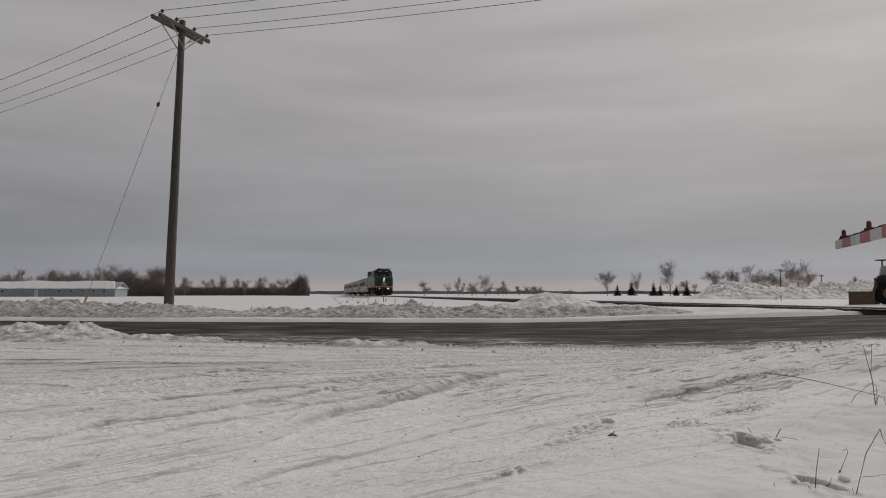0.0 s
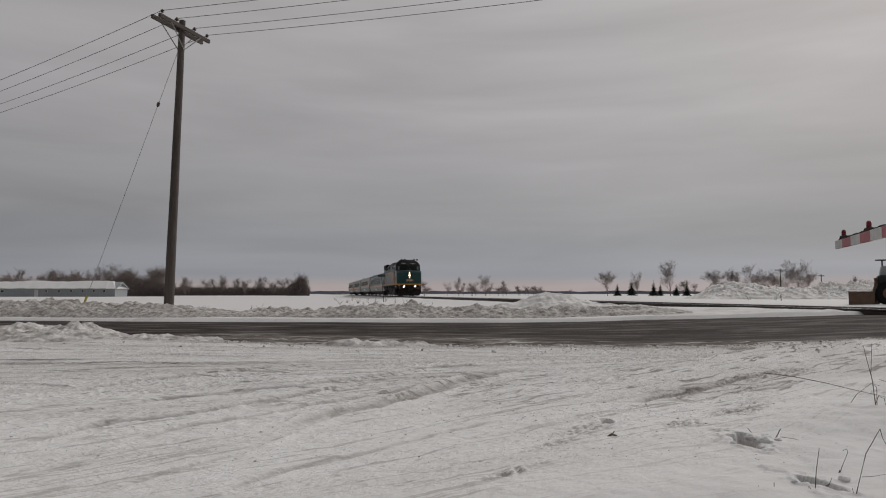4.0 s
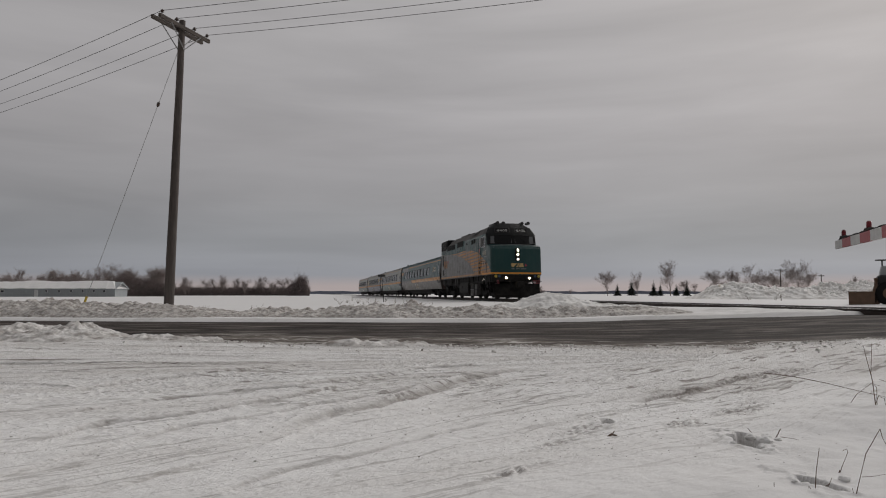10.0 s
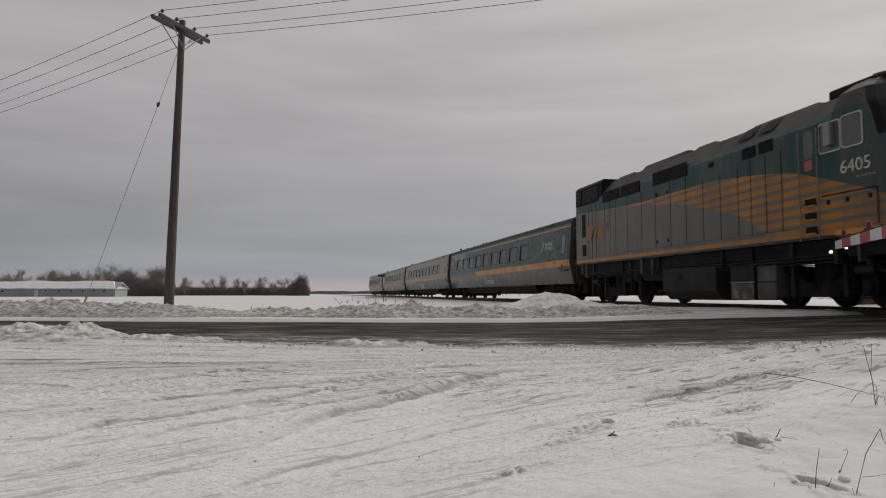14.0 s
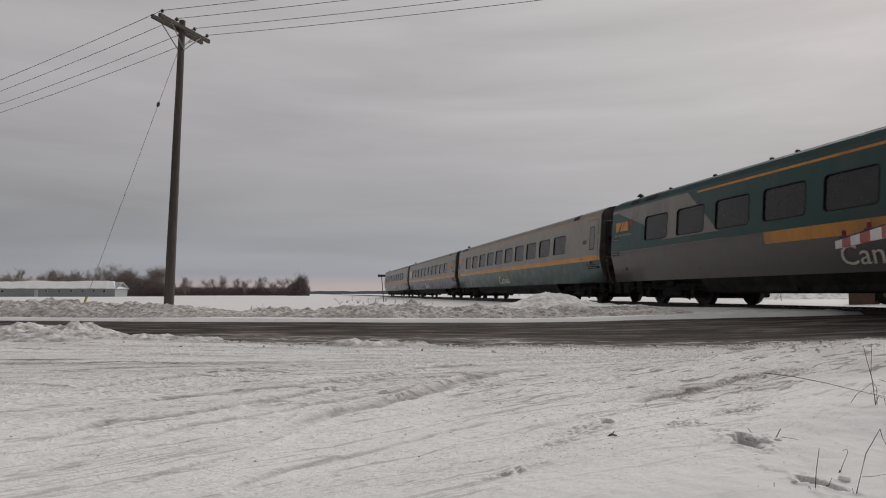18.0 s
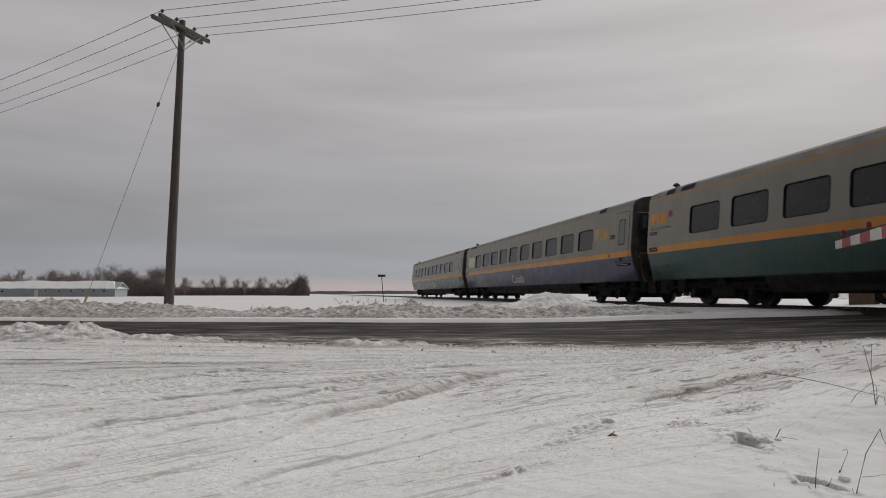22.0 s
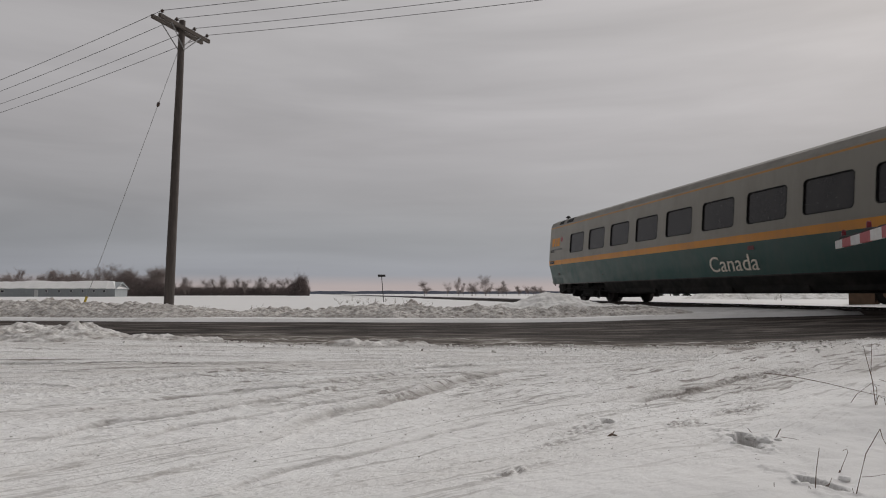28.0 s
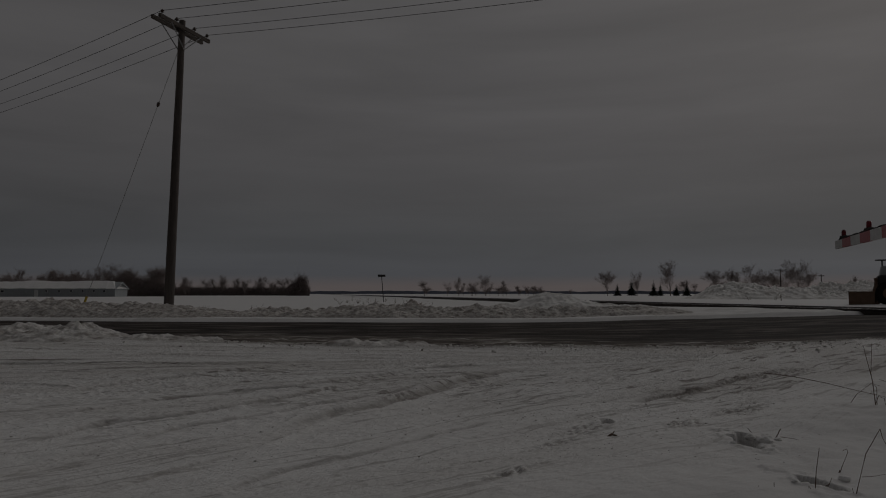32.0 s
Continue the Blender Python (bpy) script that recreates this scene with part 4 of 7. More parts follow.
def frame_ring(b, outer, inner, yo, yi, slot=0):
    """A ring of faces between two outlines of equal count; yo, yi give the depth of each."""
    n = len(outer)
    vs = [(x, yo(z), z) for x, z in outer] + [(x, yi(z), z) for x, z in inner]
    b.add(vs, [(k, (k + 1) % n, n + (k + 1) % n, n + k) for k in range(n)], slot)


def square_outline(x0, x1, z0, z1, n=4):
    """The same count as round_rect, on a square-cornered outline."""
    pts = []
    for cx, cz in ((x1, z1), (x0, z1), (x0, z0), (x1, z0)):
        pts += [(cx, cz)] * (n + 1)
    return pts


def win_rows(first):
    """Ten windows, from the leading one back; first: its leading edge."""
    return [(first - 1.94 * k - 1.43, first - 1.94 * k) for k in range(10)]


WIN_Z = (2.08, 2.87)


def rib(b, x0, x1, y0, y1, z0, z1):
    b.box(min(x0, x1), max(x0, x1), min(y0, y1), max(y0, y1), z0, z1)


def coach_shell(wins):
    """The body with window openings right through it, and the roof apart."""
    xs = sorted({-REAR, -7.25, 7.25, HALF, *[v for w in wins for v in w]})
    body, roof = Build(), Build()
    for sgn in (-1, 1):
        for i in range(len(COACH) - 1):
            (ya, za), (yb, zb) = COACH[i], COACH[i + 1]
            b = roof if za >= 3.36 else body
            for k in range(len(xs) - 1):
                x0, x1 = xs[k], xs[k + 1]
                if za == WIN_Z[0] and any(w[0] - 1e-6 <= x0 and x1 <= w[1] + 1e-6 for w in wins):
                    continue
                if za < 0.79 and not (x0 >= -7.3 and x1 <= 7.3):
                    continue
                q = [(x0, sgn * ya, za), (x1, sgn * ya, za), (x1, sgn * yb, zb), (x0, sgn * yb, zb)]
                b.add(q, [(0, 1, 2, 3) if sgn < 0 else (3, 2, 1, 0)], 1 if za < 0.79 else 0)
        for x0, x1 in wins:
            fill = Build()
            frame_ring(fill, square_outline(x0, x1, *WIN_Z), round_rect(x0, x1, *WIN_Z, 0.11), lambda z: -side_y(z), lambda z: -side_y(z))
            body.add([(x, -sgn * y if sgn > 0 else y, z) for x, y, z in fill.v], fill.f)
    # underside
    for x0, x1, z, w in ((-7.25, 7.25, 0.42, 1.18), (-REAR, -7.25, 0.80, 1.385), (7.25, HALF, 0.80, 1.385)):
        body.add([(x, y, z) for x in (x0, x1) for y in (-w, w)], [(0, 1, 3, 2)])
    for x in (-7.25, 7.25):
        body.add([(x, y, z) for y, z in ((-1.18, 0.42), (-1.31, 0.62), (-1.385, 0.80), (1.385, 0.80), (1.31, 0.62), (1.18, 0.42))], [(0, 1, 2, 3, 4, 5)])
    return weld(body), roof


def coach_end(sgn):
    prof = COACH[2:]
    ring = [(-y, z) for y, z in prof] + [(y, z) for y, z in reversed(prof[:-1])]
    b = Build()
    b.loft([[(sgn * ((HALF if sgn > 0 else REAR) + d), y * k, z) for y, z in ring] for d, k in ((-0.01, 0.999), (0.03, 0.992), (0.04, 0.96))])
    return b


def window_mesh(x0, x1, sgn):
    """Rubber frame around one window; the pane sits back in it."""
    f, g = Build(), Build()
    o, i2 = round_rect(x0, x1, *WIN_Z, 0.11), round_rect(x0 + 0.02, x1 - 0.02, WIN_Z[0] + 0.02, WIN_Z[1] - 0.02, 0.10)
    y0, y1 = (lambda z: sgn * (side_y(z) + 0.004)), (lambda z: sgn * (side_y(z) - 0.03))
    frame_ring(f, o, i2, y0, y0)
    frame_ring(f, i2, i2, y0, y1)
    frame_ring(f, o, o, y0, y1)
    n = len(i2)
    g.add([(x, y1(z), z) for x, z in i2], [tuple(range(n))])
    return f, g


def wheelset_mesh(r):
    b = Build()
    b.tube([(0, -1.05, 0), (0, 1.05, 0)], 0.08, 10)
    for s in (-1, 1):
        b.tube([(0, s * y, 0) for y in (0.66, 0.67, 0.70, 0.705, 0.83, 0.835)], [r - 0.02, r + 0.025, r + 0.025, r, r - 0.008, r - 0.05], 28)
        b.tube([(0, s * y, 0) for y in (0.835, 0.80, 0.79)], [r - 0.07, r - 0.09, 0.13], 28)
        b.tube([(0, s * y, 0) for y in (0.80, 0.90)], [0.14, 0.12], 14)
        for k in range(6):
            a = radians(60 * k)
            b.disc((math.cos(a) * r * 0.55, s * 0.80, math.sin(a) * r * 0.55), (0, s, 0), 0.035, 0.012, 8)
    return mesh_of("wheelset", b, M_WHEEL, 40)


COACH_WHEEL = wheelset_mesh(0.42)
LOCO_WHEEL = wheelset_mesh(0.508)


def wheelset(parent, x, r):
    ob = part("wheelset", COACH_WHEEL if r < 0.5 else LOCO_WHEEL, None, parent, "dark steel wheels on an axle")
    WHEELS.append((ob, pose(x, 0, r + BODY_DROP), r))


def coach_truck(parent, x):
    """Frame, beams, springs and axle boxes of one truck."""
    for s in (-1, 1):
        b = Build()
        b.box(x - 1.75, x + 1.75, s * 1.06 - 0.07, s * 1.06 + 0.07, 0.50, 0.70, 0.02)
        b.box(x - 0.55, x + 0.55, s * 1.06 - 0.09, s * 1.06 + 0.09, 0.28, 0.56, 0.03)
        b.tube([(x - 0.5, s * 1.15, 0.36), (x + 0.5, s * 1.15, 0.36)], 0.035, 8)
        part("side_frame", b, M_UNDER, parent, "black cast truck side frame")
        for e in (-1.295, 1.295):
            b = Build()
            b.box(x + e - 0.16, x + e + 0.16, s * 1.0, s * 1.2, 0.26, 0.58, 0.03)
            b.disc((x + e, s * 1.2, 0.42), (0, s, 0), 0.10, 0.05, 12, bevel=0.02)
            part("axle_box", b, M_UNDER, parent)
            b = Build()
            b.tube([(x + e * 0.62 + 0.09 * math.cos(k * 0.9), s * 1.06 + 0.09 * math.sin(k * 0.9), 0.42 + 0.012 * k) for k in range(26)], 0.018, 5)
            part("coil_spring", b, M_UNDER, parent)
    b = Build()
    b.box(x - 0.3, x + 0.3, -1.0, 1.0, 0.42, 0.64, 0.03)
    b.box(x - 1.7, x - 1.55, -1.1, 1.1, 0.5, 0.66, 0.02)
    b.box(x + 1.55, x + 1.7, -1.1, 1.1, 0.5, 0.66, 0.02)
    part("bolster", b, M_UNDER, parent)
    b = Build()
    b.box(x - 1.5, x + 1.5, -1.02, 1.02, 0.60, 0.88, 0.03)
    b.box(x - 0.22, x + 0.22, -1.22, 1.22, 0.60, 0.86, 0.04)
    part("centre_beam", b, M_UNDER, parent, "black beam above the truck")
    for e in (-0.62, 0.62):
        b = Build()
        b.box(x + e - 0.13, x + e + 0.13, -1.05, 1.05, 0.24, 0.46, 0.03)
        b.tube([(x + e, -1.1, 0.30), (x + e * 1.5, -1.1, 0.22)], 0.03, 6)
        part("brake_beam", b, M_UNDER, parent)
    sg = 1 if x > 0 else -1
    b = Build()
    lo, hi = sorted((x + sg * 1.85, sg * 11.95))
    b.box(lo, hi, -0.55, 0.55, 0.46, 0.86, 0.04)
    for k, (e, w, z) in enumerate(((0.25, 0.22, 0.42), (0.9, 0.15, 0.50), (1.4, 0.26, 0.38))):
        c = x + sg * (1.9 + e)
        b.box(c - w, c + w, -1.12 + 0.05 * k, -0.5, z, 0.84, 0.03)
    part("draft_gear", b, M_UNDER, parent, "black end underframe with tanks")
    for e in (-1.295, 1.295):
        wheelset(parent, x + e, 0.42)


def maple(b, x, z, r, y):
    """A small plain emblem: a pointed leaf-like patch."""
    pts = []
    for k in range(14):
        a = math.pi / 2 + 2 * math.pi * k / 14
        q = r * (1.0 if k % 2 == 0 else 0.58) * (0.85 if k in (6, 8) else 1)
        pts.append((x + q * math.cos(a), y, z + q * math.sin(a)))
    b.add(pts, [tuple(range(14))])
    b.add([(p[0], p[1] + 0.006, p[2]) for p in pts], [tuple(range(14))[::-1]])


def slanted_bars(b, x, z, w, h, y0, y1, bars):
    """Plain slanting blocks in the place of a mark: each one's two lower and two upper corners along its width."""
    for b0, b1, t1, t0 in bars:
        ya, yb = y0 - 0.006, y1 - 0.006
        q = [(x + b0 * w, ya, z), (x + b1 * w, ya, z), (x + t1 * w, yb, z + h), (x + t0 * w, yb, z + h)]
        b.add(q + [(e, y + 0.006, g) for e, y, g in q], [(0, 1, 2, 3), (0, 4, 5, 1), (1, 5, 6, 2), (2, 6, 7, 3), (3, 7, 4, 0)])


def caption(b, x, z, w, h, y):
    """A row of thin bars of uneven width, for letters too small to read."""
    u, k = 0.0, 0
    while u < 1:
        step = (0.035, 0.055, 0.028, 0.045, 0.05)[k % 5]
        if k not in (4, 5, 11):
            b.box(x + u * w, x + (u + step * 0.72) * w, y - 0.006, y, z, z + h * (1.0 if k % 4 == 0 else 0.72))
        u, k = u + step, k + 1


MARK = [(0.05, 0.20, 0.46, 0.0), (0.36, 0.50, 0.66, 0.52), (0.56, 0.99, 0.95, 0.72)]


def end_gear(wall, s, hl):
    """Posts, steps, a tank, hand rails and hoses on the end of a coach."""
    for y in (-1.36, -0.74, 0.74, 1.36):
        b = Build()
        rib(b, s * (hl + 0.03), s * (hl + 0.085), y - 0.03, y + 0.03, 0.85, 3.30)
        part("end_post", b, M_ENDWALL, wall)
    for z in (1.05, 1.35, 1.75, 2.42, 3.12):
        b = Build()
        rib(b, s * (hl + 0.03), s * (hl + 0.07), -1.40, -0.66, z - 0.02, z + 0.02)
        part("end_rung", b, M_STEEL if z in (1.75, 3.12) else M_DARKSTEEL, wall)
    b = Build()
    b.tube([(s * (hl + 0.17), -1.07, 2.58), (s * (hl + 0.17), -1.07, 3.02)], 0.13, 12)
    part("end_tank", b, M_DARKSTEEL, wall, "dark upright tank", smooth=50)
    for y, z in ((-1.15, 1.95), (-0.95, 1.72), (-1.2, 1.5)):
        part("valve", Build().disc((s * (hl + 0.05), y, z), (s, 0, 0), 0.06, 0.09, 10, bevel=0.01), M_BROWNGEAR, wall, "small rusty valve")
    b = Build()
    b.tube([(s * (hl + 0.06), -1.28, 1.7), (s * (hl + 0.16), -1.3, 1.3), (s * (hl + 0.22), -1.25, 0.95), (s * (hl + 0.30), -1.18, 0.75)], 0.03, 6)
    part("end_pipe", b, M_BROWNGEAR, wall, "rusty brown pipe")


def coach(name, paint, back, label, text_x, first=8.72, mark=None, mark_mat=None, board=False, business=False):
    car = thing(name, Matrix(), label, "passenger car", "coaches of the train")
    wins = win_rows(first)[1 if business else 0:]
    body, roof = coach_shell(wins)
    part("body", body, [paint, M_UNDER], car, smooth=30)
    part("roof", roof, M_COACHROOF if not business else M_GREENROOF, car, "sooty rounded roof", smooth=70)
    for s in (-1, 1):
        hl = HALF if s > 0 else REAR
        wall = part("end_wall", coach_end(s), M_ENDWALL, car, "grimy dark end wall")
        end_gear(wall, s, hl)
        b = Build()
        prof = [(-0.62, 0.95), (-0.62, 2.95), (-0.45, 3.12), (0.45, 3.12), (0.62, 2.95), (0.62, 0.95)]
        for k in range(4):
            x = hl + 0.06 + 0.075 * k
            w = 0.07 if k % 2 else 0.0
            ring = [(y * (1 + w), z) for y, z in prof]
            inner = [(y * 0.78, z if z < 1 else z - 0.14) for y, z in prof]
            for d0, d1 in ((x, x + 0.05),):
                vs = [(s * d0, y, z) for y, z in ring] + [(s * d1, y, z) for y, z in ring] + [(s * d1, y, z) for y, z in inner] + [(s * d0, y, z) for y, z in inner]
                fs = []
                for lo, hi in ((0, 6), (6, 12), (12, 18), (18, 0)):
                    fs += [(lo + j, lo + j + 1, hi + j + 1, hi + j) for j in range(5)]
                b.add(vs, fs)
        part("diaphragm", b, M_RUBBER, wall, "black rubber gangway bellows")
        for y0, y1, z0, z1, d in ((-1.25, -0.95, 2.55, 3.05, 0.16), (-1.2, -1.0, 1.95, 2.35, 0.14), (-1.3, -0.9, 1.2, 1.45, 0.13)):
            b = Build()
            rib(b, s * (hl + 0.05), s * (hl + d), y0, y1, z0, z1)
            part("junction_box", b, M_DARKSTEEL, wall)
        for y in (-1.0, -0.85, 0.85, 1.0):
            b = Build()
            b.tube([(s * (hl + 0.08), y, 1.15), (s * (hl + 0.28), y * 0.97, 0.82), (s * (hl + 0.44), y * 0.95, 0.68), (s * (hl + 0.5), y * 0.92, 0.66)], 0.025, 6)
            part("jumper_hose", b, M_RUBBER, wall, "drooping black jumper cable")
        b = Build()
        b.box(s * (hl - 0.7), s * (hl + 0.36), -0.14, 0.14, 0.72, 0.98)
        b.box(s * (hl + 0.2), s * (hl + 0.44), -0.2, 0.2, 0.70, 1.0)
        part("coupler", b, M_UNDER, car, "heavy black knuckle coupler")
        part("marker_lamp", Build().disc((s * (hl + 0.05), -1.3, 1.62), (s, 0, 0), 0.05, 0.04, 10), M_AMBER, wall, "small amber lamp")
    for s in (-1, 1):
        for x0, x1 in wins:
            f, g = window_mesh(x0, x1, s)
            w = part("window", f, M_RUBBER, car, "dark tinted window in black rubber")
            part("pane", g, M_GLASS, w)
    # door at the leading end of each side
    for s in (-1, 1):
        b = Build()
        zs = (1.50, 1.57, 1.645, 1.84, 2.08, 2.87, 3.20)
        d0, d1 = 11.09, 12.06
        for off, e, slot in ((0.004, 0.016, 1), (0.010, 0.0, 0)):
            n = len(zs)
            zz = [zs[0] - e, *zs[1:-1], zs[-1] + e]
            vs = [(x, s * (side_y(z) + off), z) for x in (d0 - e, d1 + e) for z in zz]
            b.add(vs, [(j, n + j, n + j + 1, j + 1) if s < 0 else (j + 1, n + j + 1, n + j, j) for j in range(n - 1)], slot)
        door = part("door", b, [paint, M_RUBBER], car, "plug door flush in the side")
        o, i2 = round_rect(11.31, 11.78, 2.06, 2.96, 0.06), round_rect(11.34, 11.75, 2.09, 2.93, 0.05)
        f = Build()
        yy = lambda z: s * (side_y(z) + 0.017)
        frame_ring(f, o, i2, yy, yy)
        f.add([(x, s * (side_y(z) + 0.014), z) for x, z in i2], [tuple(range(len(i2)))], 1)
        part("door_window", f, [M_RUBBER, M_DOORGLASS], door, "narrow upright window")
        b = Build()
        b.box(11.37, 11.47, s * 1.585, s * 1.615, 1.50, 1.62)
        part("door_handle", b, M_DARKSTEEL, door)
        b = Build()
        b.box(11.15, 12.03, min(s * 1.49, s * 1.56), max(s * 1.49, s * 1.56), 1.34, 1.42)
        sill = part("threshold", b, M_RUBBER, door, "dark step slot under the door")
        part("step_edge", Build().box(11.19, 12.0, min(s * 1.52, s * 1.568), max(s * 1.52, s * 1.568), 1.372, 1.39), M_STEEL, sill, "bright step edge")
    for x, z, w, h in ((10.80, 2.40, 0.34, 0.15), (10.98, 1.52, 0.10, 0.14), (10.55, 1.74, 0.09, 0.06), (-12.2, 2.26, 0.45, 0.10), (-12.2, 1.76, 0.5, 0.13), (-11.6, 1.25, 0.16, 0.14), (5.4, 1.42, 0.05, 0.05), (-7.2, 1.1, 0.05, 0.05)):
        b = Build()
        y = side_y(z)
        b.box(x - w / 2, x + w / 2, -y - 0.008, -y + 0.02, z - h / 2, z + h / 2)
        p = part("recess_panel", b, M_DARKSTEEL, car, "small dark recessed panel")
        if w > 0.3:
            part("slot_trim", Build().box(x - w * 0.36, x + w * 0.36, -y - 0.013, -y, z - 0.012, z + 0.012), M_GREYLETTER, p)
    if board:
        b = Build()
        x0, x1 = -11.75, -10.02
        n = 12
        top = [(x0 + (x1 - x0) * k / n, 2.80 + 0.035 * math.sin(k * 1.1)) for k in range(n + 1)]
        bot = [(x0 + (x1 - x0) * k / n, 2.12 + 0.03 * math.sin(k * 1.0 + 1)) for k in range(n + 1)]
        vs = [(x, -side_y(z) - 0.012, z) for x, z in top + bot]
        b.add(vs, [(k, k + 1, n + 2 + k, n + 1 + k) for k in range(n)])
        part("board", b, M_BOARD, car, "plain cream patch beside the windows")
    # round access plates, roof hatches, roof fittings
    for x in (10.42, -10.95):
        b = Build()
        ring = []
        for k in range(20):
            a = 2 * math.pi * k / 20
            ring.append((math.cos(a), math.sin(a)))
        vs = [(x + c * r, -side_y(3.05 + q * r) - 0.006, 3.05 + q * r) for r in (0.16, 0.13) for c, q in ring]
        b.add(vs, [(k, (k + 1) % 20, 20 + (k + 1) % 20, 20 + k) for k in range(20)])
        part("access_ring", b, M_ROOFGREY, car, "thin round access cover rim")
    for x, w in ((-11.35, 0.5), (-10.4, 0.7), (9.75, 0.6)) if not business else ((-11.0, 0.55), (-9.9, 0.8), (9.75, 0.6)):
        b = Build()
        za, zb = 3.39, 3.61
        vs = [(x + e * w / 2, -(float(np.interp(z, [3.365, 3.53, 3.65], [1.455, 1.37, 1.12])) + 0.006), z + 0.004) for e in (-1, 1) for z in (za, 3.53, zb)]
        b.add(vs, [(0, 3, 4, 1), (1, 4, 5, 2)])
        part("roof_hatch", b, M_LOCOBLACK, car, "dark roof intake")
    for x in ((-11.6, -9.6, -7.2, -4.8, -3.9) if business else (-11.9,)):
        b = Build()
        if x < -11:
            b.tube([(x, -0.9, 3.66), (x, -0.9, 3.77)], [0.04, 0.04], 8)
            b.tube([(x, -0.9, h) for h in (3.75, 3.77, 3.83, 3.86)], [0.11, 0.115, 0.07, 0.02], 12)
        else:
            b.tube([(x, -0.9, 3.66), (x, -0.9, 3.75), (x, -0.9, 3.77)], [0.05, 0.06, 0.03], 8)
        part("roof_vent", b, M_DARKSTEEL, car, "small dark roof vent", smooth=50)
    # underframe
    b = Build()
    b.box(-6.6, 6.6, -1.10, 1.10, 0.38, 0.44, 0.02)
    part("belly_pan", b, M_UNDER, car)
    for x0, x1, y0, z0 in ((-5.8, -3.6, 1.28, 0.42), (-3.2, 0.4, 1.27, 0.40), (0.9, 3.2, 1.28, 0.40), (3.6, 6.0, 1.27, 0.43)):
        for s in (-1, 1):
            b = Build()
            b.box(x0, x1, min(s * 0.9, s * y0), max(s * 0.9, s * y0), z0, 0.78, 0.02)
            part("equipment_box", b, M_UNDER, car, "grimy black underfloor box")
    for s in (-1, 1):
        b = Build()
        b.tube([(s * 7.1, -1.15, 0.62), (s * 7.3, -1.2, 0.46), (s * 7.7, -1.2, 0.5), (s * 11.6, -1.15, 0.6), (s * 12.2, -1.1, 0.45), (s * 12.5, -1.0, 0.62)], 0.025, 6)
        part("air_pipe", b, M_UNDER, car)
    for x in (-9.25, 9.25):
        coach_truck(car, x)
    # lettering and marks
    z = 0.955
    tilt = math.degrees(math.atan2(side_y(1.40) - side_y(0.95), 0.45))
    lettering("lettering", "Canada", pose(text_x - 1.02, -side_y(z) - 0.014, z, tilt, 0, 0), 0.60, 2.02, M_LETTER, car, "cream serif-like country name")
    b = Build()
    b.box(text_x + 0.74, text_x + 0.98, -side_y(1.50) - 0.012, -side_y(1.50) + 0.01, 1.45, 1.55)
    part("flag_patch", b, M_DULLRED, car, "small dark red flag patch")
    if mark:
        mx, mz, mw, mh = mark
        b = Build()
        slanted_bars(b, mx, mz, mw, mh, -side_y(mz), -side_y(mz + mh), MARK)
        emblem = part("emblem", b, mark_mat, car, "slanted gold bars")
        if mark_mat is not M_FADEDGOLD:
            b = Build()
            maple(b, mx + mw + 0.22, mz + mh * 0.72, 0.15, -side_y(mz + mh * 0.7) - 0.008)
            part("leaf", b, M_LEAF, emblem, "small red leaf shape")
            b = Build()
            caption(b, mx, mz - 0.17, 1.2, 0.085, -side_y(mz - 0.14) - 0.003)
            part("caption_bars", b, M_GREYLETTER, emblem, "unreadable small letters as bars")
    if business:
        for i, word in enumerate(("BUSINESS", "AFFAIRES")):
            lettering("lettering", word, pose(9.18, -side_y(2.5) - 0.012, 2.565 - 0.20 * i, -4.8, 0, 0), 0.22, 0.98, M_LETTER, car, "pale capital letters")
        b = Build()
        slanted_bars(b, 8.72, 2.34, 0.35, 0.42, -side_y(2.34), -side_y(2.76), [(0.0, 0.25, 0.70, 0.45), (0.45, 0.65, 0.85, 0.65)])
        part("emblem", b, M_FADEDGOLD, car, "small gold slash mark")
    TRAIN.append((car, back))
    return car


M_COACHROOF = material("weathered_grey_roof", (0.275, 0.262, 0.238), 0.9, vary=0.25, grain=2.0, dirt=(0.12, 0.11, 0.10), dirt_amount=0.4, dirt_scale=0.8, spec=0.35)
M_GREENROOF = material("weathered_green_roof", (0.024, 0.058, 0.058), 0.65, vary=0.25, grain=2.0, dirt=(0.05, 0.052, 0.05), dirt_amount=0.5, dirt_scale=0.8, spec=0.2)
M_ROOFGREY = material("weathered_rim", (0.22, 0.21, 0.20), 0.6, vary=0.2)
PAINT_GREEN = coach_paint("grey_and_green_coach_paint", C_GREEN)
PAINT_BLUE = coach_paint("grey_and_blue_coach_paint", C_BLUE, top_line=False, grey=(0.265, 0.245, 0.205))
PITCH = 25.96
coach("passenger_coach", business_paint(), 29.02, "dark green passenger coach with gold stripe and grey lower side", -1.08, mark=(-12.28, 2.54, 0.95, 0.32), mark_mat=M_GOLD, business=True)
coach("passenger_coach", PAINT_GREEN, 28.9 + PITCH, "grey passenger coach with gold stripe above dark green", -0.85, mark=(-12.4, 2.54, 0.95, 0.34), mark_mat=M_GOLD)
coach("passenger_coach", PAINT_BLUE, 28.9 + 2 * PITCH, "grey passenger coach with gold stripe above faded dark blue", -0.80, mark=(9.25, 2.36, 1.25, 0.44), mark_mat=M_FADEDGOLD, board=True, first=9.04)
coach("passenger_coach", PAINT_GREEN, 28.9 + 3 * PITCH, "last grey passenger coach with gold stripe above dark green", 0.72, mark=(-12.3, 2.46, 0.95, 0.36), mark_mat=M_GOLD)


